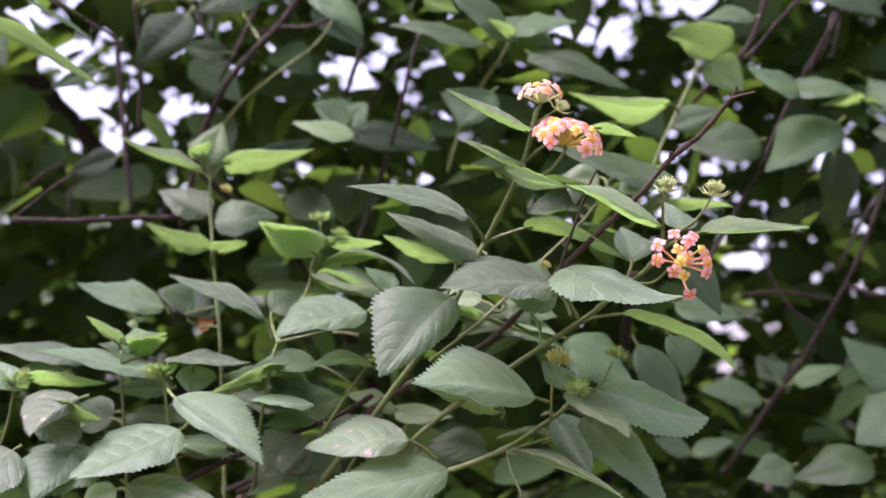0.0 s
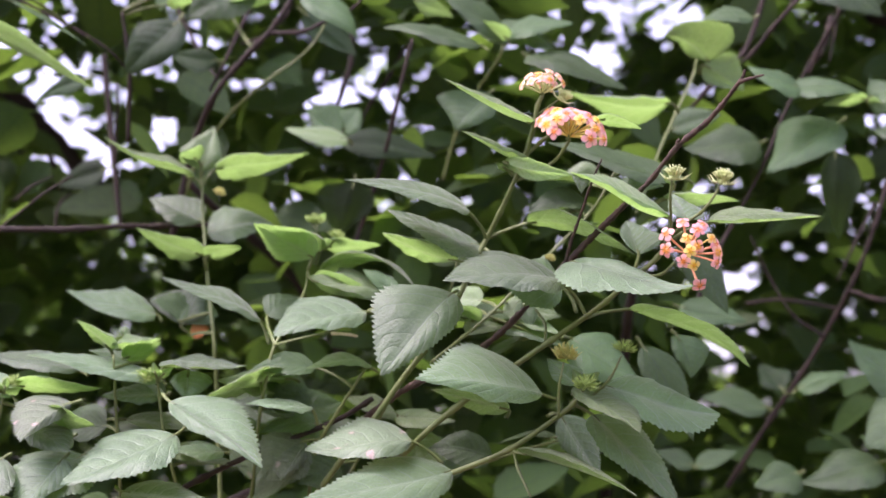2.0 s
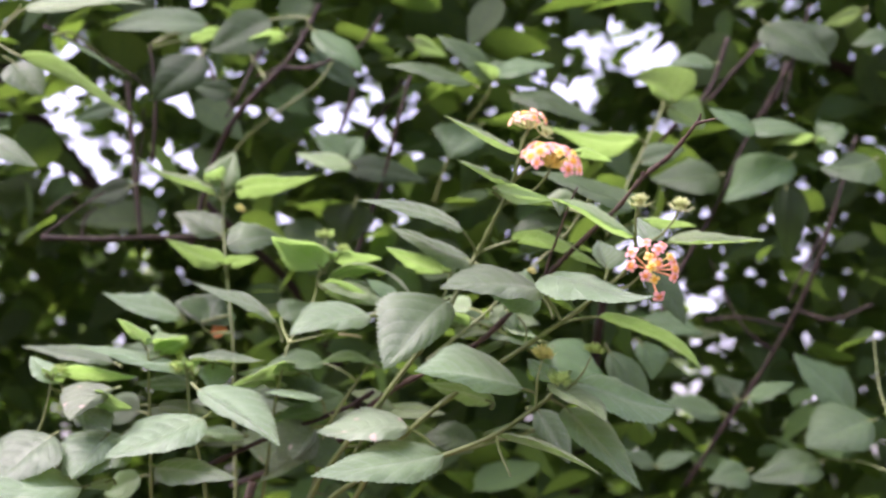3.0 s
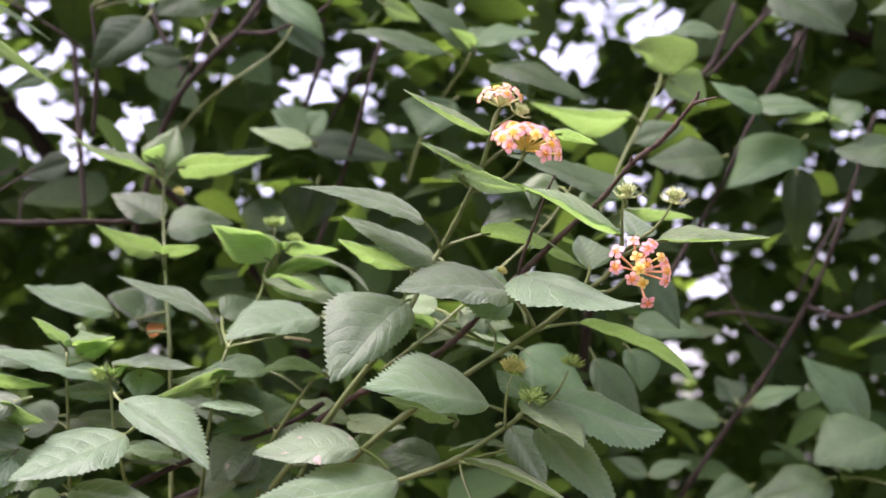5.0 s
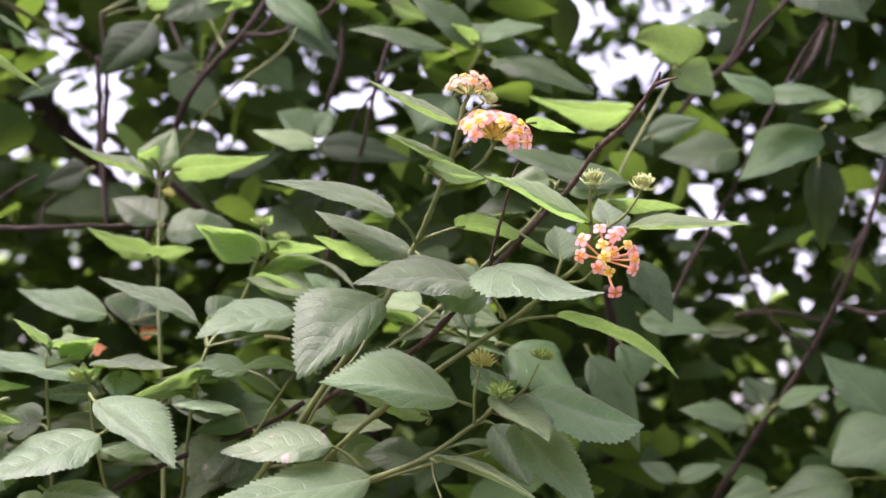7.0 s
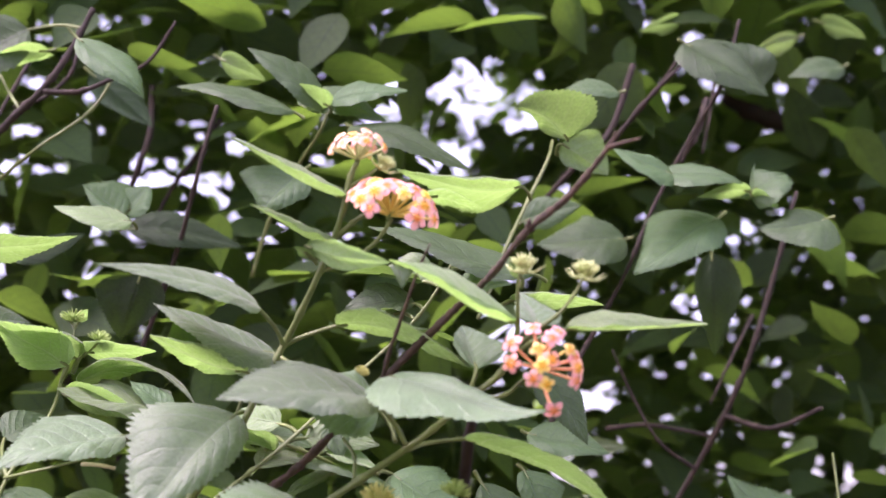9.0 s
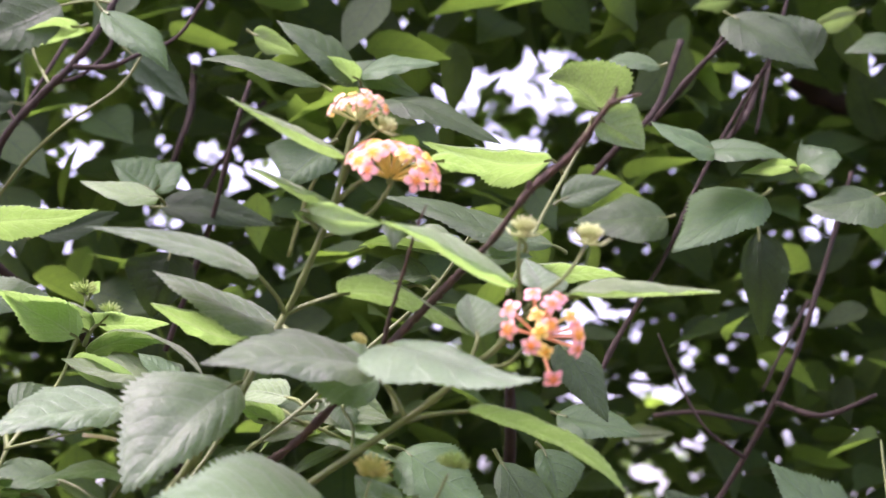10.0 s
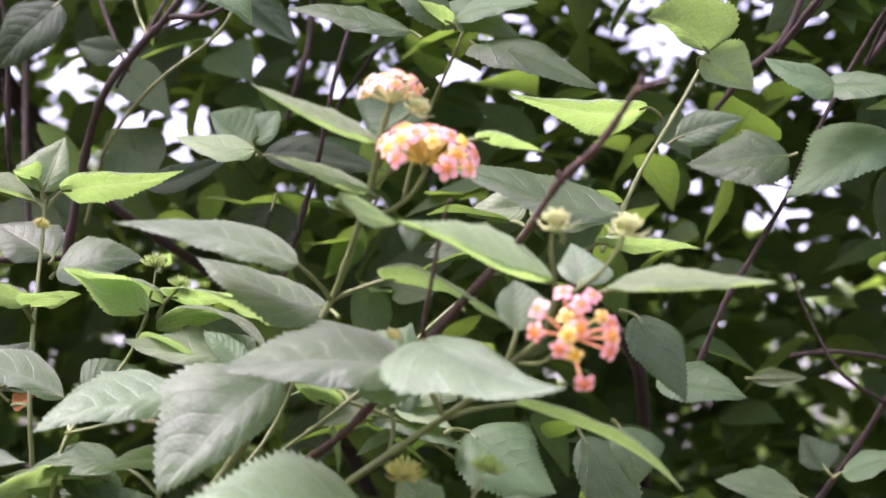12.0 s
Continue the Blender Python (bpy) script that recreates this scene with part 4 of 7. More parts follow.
leaf(side_shrub, (-0.0899, 0.7148, 1.3260), (-0.0698, 0.7208, 1.3334), (-0.12, -0.6, 0.79), 0.0173, (-0.0994, 0.7469, 1.3245), 14, 0.05, shaded_leaf)
leaf(side_shrub, (-0.1656, 0.7099, 1.3324), (-0.1852, 0.7198, 1.3355), (-0.13, -0.51, 0.85), 0.0123, (-0.1758, 0.6803, 1.3277), 14, 0.05, shaded_leaf)
leaf(side_shrub, (-0.0238, 0.7296, 1.3165), (0.0029, 0.7296, 1.3139), (0.08, -0.53, 0.84), 0.0107, (-0.0293, 0.6858, 1.3096), 14, 0.05, young_leaf)
leaf(side_shrub, (-0.0203, 0.7296, 1.3005), (0.0003, 0.7296, 1.3068), (-0.17, -0.8, 0.57), 0.0160, (-0.0339, 0.6902, 1.3014), 14, 0.05, young_leaf)
leaf(side_shrub, (-0.1268, 0.7099, 1.3405), (-0.1491, 0.7139, 1.3460), (0.11, -0.55, 0.83), 0.0110, (-0.1327, 0.6832, 1.3361), 14, 0.05, shaded_leaf)
leaf(side_shrub, (-0.1153, 0.7050, 1.3265), (-0.1335, 0.7010, 1.3313), (0.31, -0.78, 0.55), 0.0125, (-0.1146, 0.6845, 1.3233), 14, 0.05, shaded_leaf)
leaf(side_shrub, (-0.0750, 0.7020, 1.3258), (-0.0935, 0.7001, 1.3317), (0.31, -0.54, 0.78), 0.0119, (-0.0741, 0.6896, 1.3224), 14, 0.05, young_leaf)
leaf(side_shrub, (-0.0728, 0.6981, 1.3215), (-0.0569, 0.7139, 1.3199), (0.44, -0.36, 0.82), 0.0121, (-0.0748, 0.6895, 1.3183), 12, 0.06, shaded_leaf)
leaf(side_shrub, (-0.0969, 0.7523, 1.3259), (-0.0729, 0.7691, 1.3213), (0.51, -0.56, 0.65), 0.0187, (-0.0994, 0.7469, 1.3245), 13, 0.08, spotted_leaf)
leaf(side_shrub, (-0.1303, 0.6971, 1.3163), (-0.1046, 0.6971, 1.3111), (0.18, -0.43, 0.89), 0.0156, (-0.1324, 0.6881, 1.3154), 10, 0.03, young_leaf)
leaf(side_shrub, (-0.1167, 0.6991, 1.3070), (-0.1463, 0.7089, 1.3097), (-0.2, -0.77, 0.6), 0.0159, (-0.1119, 0.6859, 1.3044), 12, 0.05, shaded_leaf)
leaf(side_shrub, (-0.0600, 0.6981, 1.2927), (-0.0831, 0.7001, 1.2797), (-0.46, -0.5, 0.74), 0.0199, (-0.0546, 0.6935, 1.2935), 14, 0.08, spotted_leaf)
leaf(side_shrub, (-0.1380, 0.6981, 1.3137), (-0.1622, 0.7148, 1.3147), (-0.54, -0.79, 0.28), 0.0118, (-0.1324, 0.6896, 1.3108), 10, 0.04, shaded_leaf)
leaf(side_shrub, (-0.0711, 0.6981, 1.3201), (-0.0434, 0.7158, 1.3224), (0.44, -0.75, 0.5), 0.0178, (-0.0746, 0.6895, 1.3198), 14, 0.03, shaded_leaf)
leaf(side_shrub, (-0.0517, 0.6922, 1.3127), (-0.0753, 0.6941, 1.3097), (-0.15, -0.51, 0.85), 0.0153, (-0.0481, 0.6875, 1.3101), 14, 0.04, shaded_leaf)
leaf(side_shrub, (-0.0963, 0.7612, 1.3048), (-0.0766, 0.7740, 1.2917), (0.68, -0.58, 0.46), 0.0173, (-0.0991, 0.7497, 1.3053), 11, 0.04, spotted_leaf)
leaf(side_shrub, (-0.0353, 0.6991, 1.3105), (-0.0546, 0.7070, 1.3047), (-0.43, -0.54, 0.72), 0.0135, (-0.0293, 0.6858, 1.3096), 13, 0.08, shaded_leaf)
leaf(side_shrub, (-0.1046, 0.7622, 1.3206), (-0.1278, 0.7582, 1.3196), (0.03, -0.38, 0.92), 0.0124, (-0.0993, 0.7484, 1.3174), 15, 0.08, spotted_leaf)
leaf(side_shrub, (-0.0534, 0.7079, 1.2754), (-0.0375, 0.7178, 1.2679), (0.61, -0.68, 0.41), 0.0133, (-0.0580, 0.7028, 1.2760), 14, 0.04, shaded_leaf)
leaf(side_shrub, (-0.1392, 0.7040, 1.3165), (-0.1637, 0.7198, 1.3170), (-0.42, -0.67, 0.62), 0.0121, (-0.1324, 0.6881, 1.3154), 18, 0.04, shaded_leaf)
leaf(side_shrub, (-0.1395, 0.7129, 1.2840), (-0.1571, 0.7178, 1.2753), (-0.31, -0.95, 0.1), 0.0117, (-0.1326, 0.6993, 1.2833), 15, 0.05, young_leaf)
leaf(side_shrub, (-0.1071, 0.6912, 1.2980), (-0.0818, 0.7060, 1.2961), (0.21, -0.24, 0.95), 0.0140, (-0.1101, 0.6870, 1.2966), 12, 0.04, spotted_leaf)
flower_bud(side_shrub, (-0.0542, 0.7277, 1.4033), (0.1, -0.31, 0.94), 0.0041, "green")
flower_bud(side_shrub, (-0.0452, 0.7277, 1.3962), (0.2, -0.31, 0.93), 0.0036, "green")
flower_bud(side_shrub, (-0.1199, 0.6784, 1.3330), (0.01, -0.63, 0.78), 0.0042, "green")
flower_bud(side_shrub, (-0.1717, 0.6764, 1.3317), (0.01, -0.63, 0.78), 0.0037, "green")
flower_bud(side_shrub, (-0.0970, 0.7375, 1.4174), (0.34, -0.43, 0.83), 0.0028, "peach")
flower_bud(side_shrub, (-0.1498, 0.6705, 1.2824), (0.01, -0.43, 0.9), 0.0037, "green")
blade(side_shrub, (-0.0537, 0.7350, 1.3891), (-0.0660, 0.7250, 1.3940), (-0.0794, 0.7150, 1.3993), (-0.0577, 0.7091, 1.3962), (-0.0651, 0.7471, 1.3901), (-0.0550, 0.7350, 1.3840), young_leaf)
blade(side_shrub, (-0.0512, 0.7350, 1.3913), (-0.0389, 0.7320, 1.3909), (-0.0264, 0.7350, 1.3917), (-0.0422, 0.7192, 1.3935), (-0.0429, 0.7442, 1.3898), (-0.0550, 0.7350, 1.3840), young_leaf)
blade(side_shrub, (-0.0527, 0.7280, 1.3796), (-0.0316, 0.7220, 1.3848), (-0.0120, 0.7150, 1.3708), (-0.0373, 0.7149, 1.3872), (-0.0385, 0.7379, 1.3843), (-0.0544, 0.7280, 1.3786), young_leaf, twist=50)
blade(side_shrub, (-0.0229, 0.7200, 1.3676), (-0.0384, 0.7080, 1.3695), (-0.0557, 0.7000, 1.3742), (-0.0382, 0.7380, 1.3816), (-0.0394, 0.6960, 1.3672), (-0.0205, 0.7200, 1.3664), young_leaf)
blade(side_shrub, (-0.0197, 0.7280, 1.3694), (-0.0261, 0.7250, 1.3746), (-0.0338, 0.7250, 1.3799), (-0.0225, 0.7362, 1.3788), (-0.0302, 0.7142, 1.3726), (-0.0181, 0.7250, 1.3668), mature_leaf)
blade(side_shrub, (-0.0769, 0.7080, 1.3564), (-0.0946, 0.6980, 1.3646), (-0.1150, 0.6920, 1.3735), (-0.0944, 0.7220, 1.3733), (-0.0910, 0.6840, 1.3619), (-0.0730, 0.7080, 1.3469), mature_leaf)
blade(side_shrub, (-0.1136, 0.7750, 1.4311), (-0.1313, 0.7680, 1.4360), (-0.1534, 0.7620, 1.4485), (-0.1304, 0.7850, 1.4445), (-0.1275, 0.7520, 1.4363), (-0.1098, 0.7750, 1.4278), young_leaf)
blade(side_shrub, (-0.1040, 0.7750, 1.4348), (-0.0839, 0.7780, 1.4382), (-0.0610, 0.7850, 1.4440), (-0.0903, 0.7617, 1.4396), (-0.0986, 0.7977, 1.4342), (-0.1093, 0.7750, 1.4278), young_leaf)
blade(side_shrub, (-0.1105, 0.7720, 1.4341), (-0.1071, 0.7740, 1.4447), (-0.1051, 0.7800, 1.4563), (-0.1196, 0.7687, 1.4417), (-0.1004, 0.7747, 1.4432), (-0.1098, 0.7750, 1.4300), young_leaf)
blade(side_shrub, (-0.1118, 0.7900, 1.4129), (-0.1245, 0.7940, 1.4199), (-0.1385, 0.8000, 1.4265), (-0.1241, 0.8100, 1.4324), (-0.1210, 0.7770, 1.4097), (-0.1110, 0.7850, 1.4097), mature_leaf)
blade(side_shrub, (-0.1092, 0.7880, 1.4068), (-0.0948, 0.7920, 1.4111), (-0.0798, 0.8000, 1.4127), (-0.0980, 0.8109, 1.4262), (-0.0982, 0.7759, 1.4019), (-0.1104, 0.7850, 1.4042), mature_leaf)
blade(side_shrub, (-0.1066, 0.7550, 1.3919), (-0.1201, 0.7480, 1.3955), (-0.1346, 0.7420, 1.4026), (-0.1140, 0.7335, 1.3986), (-0.1202, 0.7655, 1.3925), (-0.1062, 0.7560, 1.3894), young_leaf)
blade(side_shrub, (-0.1051, 0.7550, 1.3918), (-0.0974, 0.7560, 1.3930), (-0.0901, 0.7600, 1.3952), (-0.0978, 0.7457, 1.3953), (-0.0992, 0.7627, 1.3916), (-0.1062, 0.7560, 1.3894), young_leaf)
blade(side_shrub, (-0.1373, 0.7000, 1.3449), (-0.1428, 0.6940, 1.3508), (-0.1492, 0.6900, 1.3562), (-0.1368, 0.6782, 1.3528), (-0.1449, 0.7042, 1.3502), (-0.1364, 0.7020, 1.3422), young_leaf)
blade(side_shrub, (-0.1368, 0.7000, 1.3454), (-0.1276, 0.7020, 1.3460), (-0.1184, 0.7100, 1.3498), (-0.1330, 0.7280, 1.3591), (-0.1259, 0.6900, 1.3485), (-0.1364, 0.7020, 1.3422), young_leaf)
blade(side_shrub, (-0.1144, 0.6900, 1.3310), (-0.1382, 0.6760, 1.3351), (-0.1631, 0.6650, 1.3404), (-0.1432, 0.7076, 1.3443), (-0.1327, 0.6676, 1.3327), (-0.1127, 0.6900, 1.3295), mature_leaf)
blade(side_shrub, (-0.1556, 0.7250, 1.3387), (-0.1760, 0.7200, 1.3420), (-0.1985, 0.7180, 1.3460), (-0.1811, 0.7428, 1.3508), (-0.1726, 0.7088, 1.3391), (-0.1513, 0.7220, 1.3366), mature_leaf)
blade(side_shrub, (-0.1144, 0.6900, 1.3366), (-0.0971, 0.6840, 1.3352), (-0.0793, 0.6820, 1.3359), (-0.1022, 0.7060, 1.3431), (-0.0989, 0.6680, 1.3358), (-0.1139, 0.6900, 1.3314), mature_leaf)
blade(side_shrub, (-0.0625, 0.7000, 1.3317), (-0.0793, 0.6840, 1.3281), (-0.0956, 0.6680, 1.3224), (-0.0810, 0.6677, 1.3329), (-0.0827, 0.7017, 1.3260), (-0.0596, 0.7020, 1.3306), young_leaf)
blade(side_shrub, (-0.1716, 0.6820, 1.3296), (-0.1540, 0.6780, 1.3284), (-0.1364, 0.6760, 1.3277), (-0.1527, 0.6648, 1.3322), (-0.1593, 0.6888, 1.3273), (-0.1747, 0.6840, 1.3279), young_leaf)
blade(side_shrub, (-0.1142, 0.6950, 1.3255), (-0.1264, 0.6920, 1.3255), (-0.1388, 0.6880, 1.3254), (-0.1289, 0.7080, 1.3324), (-0.1245, 0.6820, 1.3222), (-0.1117, 0.6940, 1.3266), mature_leaf)
blade(side_shrub, (-0.1041, 0.6900, 1.3351), (-0.1035, 0.6840, 1.3285), (-0.1036, 0.6820, 1.3227), (-0.0938, 0.6884, 1.3315), (-0.1100, 0.6824, 1.3295), (-0.1092, 0.6900, 1.3359), mature_leaf)
blade(side_shrub, (-0.1076, 0.6650, 1.3212), (-0.0871, 0.6460, 1.3089), (-0.0688, 0.6340, 1.2947), (-0.0835, 0.6705, 1.3225), (-0.0930, 0.6425, 1.3082), (-0.1110, 0.6700, 1.3246), mature_leaf)
blade(side_shrub, (-0.1054, 0.6650, 1.3082), (-0.1245, 0.6500, 1.2980), (-0.1437, 0.6380, 1.2897), (-0.1335, 0.6760, 1.3098), (-0.1148, 0.6340, 1.2930), (-0.1018, 0.6680, 1.3113), mature_leaf)
blade(side_shrub, (-0.1448, 0.6620, 1.3212), (-0.1523, 0.6520, 1.3158), (-0.1587, 0.6380, 1.3057), (-0.1654, 0.6716, 1.3249), (-0.1509, 0.6496, 1.3128), (-0.1416, 0.6640, 1.3223), spotted_leaf)
blade(side_shrub, (-0.1618, 0.6680, 1.3131), (-0.1526, 0.6600, 1.3075), (-0.1447, 0.6550, 1.3021), (-0.1464, 0.6704, 1.3122), (-0.1561, 0.6544, 1.3032), (-0.1646, 0.6680, 1.3147), mature_leaf)
blade(side_shrub, (-0.1551, 0.6640, 1.3175), (-0.1447, 0.6600, 1.3144), (-0.1357, 0.6600, 1.3126), (-0.1427, 0.6517, 1.3185), (-0.1488, 0.6697, 1.3122), (-0.1569, 0.6640, 1.3184), young_leaf)
blade(side_shrub, (-0.1480, 0.6620, 1.2999), (-0.1531, 0.6520, 1.2912), (-0.1586, 0.6450, 1.2810), (-0.1687, 0.6648, 1.2980), (-0.1457, 0.6478, 1.2884), (-0.1462, 0.6640, 1.3022), mature_leaf)
blade(side_shrub, (-0.1719, 0.6800, 1.3249), (-0.1796, 0.6840, 1.3316), (-0.1882, 0.6900, 1.3385), (-0.1772, 0.6913, 1.3363), (-0.1811, 0.6713, 1.3271), (-0.1705, 0.6800, 1.3231), mature_leaf)
blade(side_shrub, (-0.1254, 0.6650, 1.2868), (-0.1059, 0.6520, 1.2843), (-0.0873, 0.6450, 1.2809), (-0.1101, 0.6689, 1.2916), (-0.1050, 0.6369, 1.2782), (-0.1290, 0.6680, 1.2886), mature_leaf)
blade(side_shrub, (-0.0537, 0.6820, 1.3184), (-0.0657, 0.6740, 1.3180), (-0.0781, 0.6680, 1.3200), (-0.0670, 0.6920, 1.3239), (-0.0641, 0.6620, 1.3175), (-0.0515, 0.6840, 1.3117), mature_leaf)
blade(side_shrub, (-0.0886, 0.6820, 1.3018), (-0.0987, 0.6780, 1.3023), (-0.1087, 0.6760, 1.3031), (-0.1015, 0.6915, 1.3069), (-0.0981, 0.6655, 1.2995), (-0.0863, 0.6820, 1.3013), mature_leaf)
blade(side_shrub, (-0.0569, 0.6900, 1.3051), (-0.0614, 0.6840, 1.2974), (-0.0657, 0.6800, 1.2902), (-0.0751, 0.6960, 1.3073), (-0.0582, 0.6820, 1.2956), (-0.0545, 0.6900, 1.3062), spotted_leaf)
blade(side_shrub, (-0.0570, 0.7020, 1.3354), (-0.0686, 0.6980, 1.3348), (-0.0800, 0.6940, 1.3351), (-0.0713, 0.7109, 1.3400), (-0.0690, 0.6889, 1.3320), (-0.0546, 0.7020, 1.3349), mature_leaf)
blade(side_shrub, (-0.0297, 0.6820, 1.3342), (-0.0423, 0.6740, 1.3357), (-0.0547, 0.6680, 1.3330), (-0.0429, 0.6920, 1.3412), (-0.0405, 0.6640, 1.3347), (-0.0270, 0.6840, 1.3326), young_leaf)
blade(side_shrub, (-0.1285, 0.7600, 1.3664), (-0.1473, 0.7520, 1.3700), (-0.1666, 0.7480, 1.3762), (-0.1457, 0.7686, 1.3797), (-0.1410, 0.7426, 1.3629), (-0.1258, 0.7600, 1.3630), mature_leaf)
blade(side_shrub, (-0.1171, 0.7580, 1.3609), (-0.1129, 0.7600, 1.3699), (-0.1079, 0.7650, 1.3788), (-0.1318, 0.7727, 1.3793), (-0.1061, 0.7527, 1.3667), (-0.1137, 0.7580, 1.3575), mature_leaf)
blade(side_shrub, (-0.0205, 0.7200, 1.3173), (-0.0310, 0.7140, 1.3207), (-0.0423, 0.7120, 1.3250), (-0.0320, 0.7250, 1.3270), (-0.0309, 0.7070, 1.3171), (-0.0191, 0.7200, 1.3142), young_leaf)
blade(side_shrub, (-0.0196, 0.7200, 1.3163), (-0.0073, 0.7140, 1.3146), (0.0043, 0.7120, 1.3134), (-0.0099, 0.7262, 1.3202), (-0.0096, 0.7022, 1.3107), (-0.0191, 0.7200, 1.3142), young_leaf)
blade(side_shrub, (0.0009, 0.7200, 1.3060), (-0.0065, 0.7140, 1.3007), (-0.0146, 0.7120, 1.2960), (-0.0123, 0.7228, 1.3061), (-0.0019, 0.7068, 1.2960), (0.0028, 0.7200, 1.3072), young_leaf)
blade(side_shrub, (-0.2055, 0.7200, 1.4903), (-0.1750, 0.7140, 1.4756), (-0.1471, 0.7120, 1.4576), (-0.1751, 0.7016, 1.4806), (-0.1766, 0.7216, 1.4752), (-0.2167, 0.7240, 1.4972), young_leaf)
blade(side_shrub, (-0.2108, 0.7300, 1.4896), (-0.2025, 0.7260, 1.4804), (-0.1940, 0.7240, 1.4713), (-0.1957, 0.7322, 1.4879), (-0.2121, 0.7202, 1.4764), (-0.2166, 0.7300, 1.4931), mature_leaf)
blade(side_shrub, (-0.2246, 0.7350, 1.4542), (-0.2104, 0.7300, 1.4445), (-0.1967, 0.7300, 1.4365), (-0.2091, 0.7356, 1.4508), (-0.2128, 0.7236, 1.4378), (-0.2288, 0.7350, 1.4551), mature_leaf)
blade(side_shrub, (-0.2053, 0.7200, 1.5141), (-0.1753, 0.7160, 1.5166), (-0.1436, 0.7150, 1.5159), (-0.1821, 0.7274, 1.5261), (-0.1786, 0.7114, 1.5128), (-0.2164, 0.7220, 1.5019), young_leaf)
blade(side_shrub, (-0.1718, 0.6650, 1.3006), (-0.1829, 0.6540, 1.2895), (-0.1940, 0.6450, 1.2788), (-0.1942, 0.6713, 1.3019), (-0.1696, 0.6413, 1.2836), (-0.1693, 0.6680, 1.3025), mature_leaf)
blade(side_shrub, (-0.1560, 0.6550, 1.2780), (-0.1764, 0.6420, 1.2773), (-0.1966, 0.6320, 1.2762), (-0.1789, 0.6635, 1.2882), (-0.1721, 0.6295, 1.2708), (-0.1529, 0.6580, 1.2786), mature_leaf)
blade(side_shrub, (-0.1423, 0.6720, 1.3014), (-0.1537, 0.6600, 1.2919), (-0.1646, 0.6520, 1.2828), (-0.1673, 0.6760, 1.3014), (-0.1406, 0.6480, 1.2852), (-0.1394, 0.6740, 1.3036), mature_leaf)
blade(side_shrub, (-0.1443, 0.6650, 1.2812), (-0.1493, 0.6600, 1.2791), (-0.1547, 0.6550, 1.2770), (-0.1514, 0.6660, 1.2816), (-0.1481, 0.6540, 1.2759), (-0.1430, 0.6650, 1.2792), young_leaf)
blade(side_shrub, (-0.1158, 0.6820, 1.3311), (-0.1188, 0.6800, 1.3331), (-0.1220, 0.6800, 1.3347), (-0.1172, 0.6756, 1.3348), (-0.1205, 0.6856, 1.3320), (-0.1149, 0.6820, 1.3302), young_leaf)
blade(side_shrub, (-0.1150, 0.6800, 1.3315), (-0.1155, 0.6770, 1.3346), (-0.1158, 0.6760, 1.3377), (-0.1135, 0.6767, 1.3351), (-0.1176, 0.6787, 1.3347), (-0.1149, 0.6820, 1.3302), young_leaf)
blade(side_shrub, (-0.1141, 0.6800, 1.3314), (-0.1109, 0.6770, 1.3336), (-0.1080, 0.6760, 1.3354), (-0.1114, 0.6744, 1.3355), (-0.1105, 0.6804, 1.3325), (-0.1149, 0.6820, 1.3302), young_leaf)
blade(side_shrub, (-0.1756, 0.6760, 1.3266), (-0.1774, 0.6740, 1.3291), (-0.1798, 0.6740, 1.3312), (-0.1751, 0.6695, 1.3307), (-0.1795, 0.6795, 1.3280), (-0.1751, 0.6780, 1.3253), young_leaf)
blade(side_shrub, (-0.1747, 0.6760, 1.3266), (-0.1735, 0.6730, 1.3295), (-0.1729, 0.6720, 1.3324), (-0.1720, 0.6742, 1.3303), (-0.1754, 0.6732, 1.3300), (-0.1751, 0.6780, 1.3253), young_leaf)
blade(side_shrub, (-0.1742, 0.6780, 1.3263), (-0.1705, 0.6760, 1.3275), (-0.1673, 0.6760, 1.3284), (-0.1695, 0.6714, 1.3295), (-0.1719, 0.6814, 1.3262), (-0.1751, 0.6780, 1.3253), young_leaf)
blade(side_shrub, (-0.0558, 0.7350, 1.4018), (-0.0574, 0.7330, 1.4036), (-0.0591, 0.7320, 1.4055), (-0.0558, 0.7303, 1.4049), (-0.0588, 0.7363, 1.4032), (-0.0548, 0.7350, 1.3998), young_leaf)
blade(side_shrub, (-0.0537, 0.7350, 1.4018), (-0.0518, 0.7330, 1.4038), (-0.0500, 0.7320, 1.4060), (-0.0530, 0.7303, 1.4054), (-0.0509, 0.7363, 1.4032), (-0.0548, 0.7350, 1.3998), young_leaf)
blade(side_shrub, (-0.1531, 0.7000, 1.3097), (-0.1578, 0.6940, 1.3075), (-0.1631, 0.6900, 1.3048), (-0.1603, 0.7006, 1.3117), (-0.1554, 0.6886, 1.3032), (-0.1508, 0.7000, 1.3109), mature_leaf)
blade(side_shrub, (-0.1116, 0.6900, 1.3039), (-0.0998, 0.6840, 1.3025), (-0.0883, 0.6800, 1.3011), (-0.1019, 0.6922, 1.3067), (-0.0994, 0.6762, 1.2984), (-0.1139, 0.6900, 1.3043), young_leaf)
blade(side_shrub, (-0.1332, 0.7050, 1.3416), (-0.1240, 0.7000, 1.3441), (-0.1164, 0.7000, 1.3479), (-0.1254, 0.6945, 1.3477), (-0.1241, 0.7065, 1.3416), (-0.1355, 0.7050, 1.3392), young_leaf)
blade(side_shrub, (-0.1533, 0.7600, 1.3737), (-0.1588, 0.7570, 1.3749), (-0.1651, 0.7550, 1.3766), (-0.1594, 0.7640, 1.3786), (-0.1583, 0.7510, 1.3720), (-0.1495, 0.7600, 1.3724), mature_leaf)

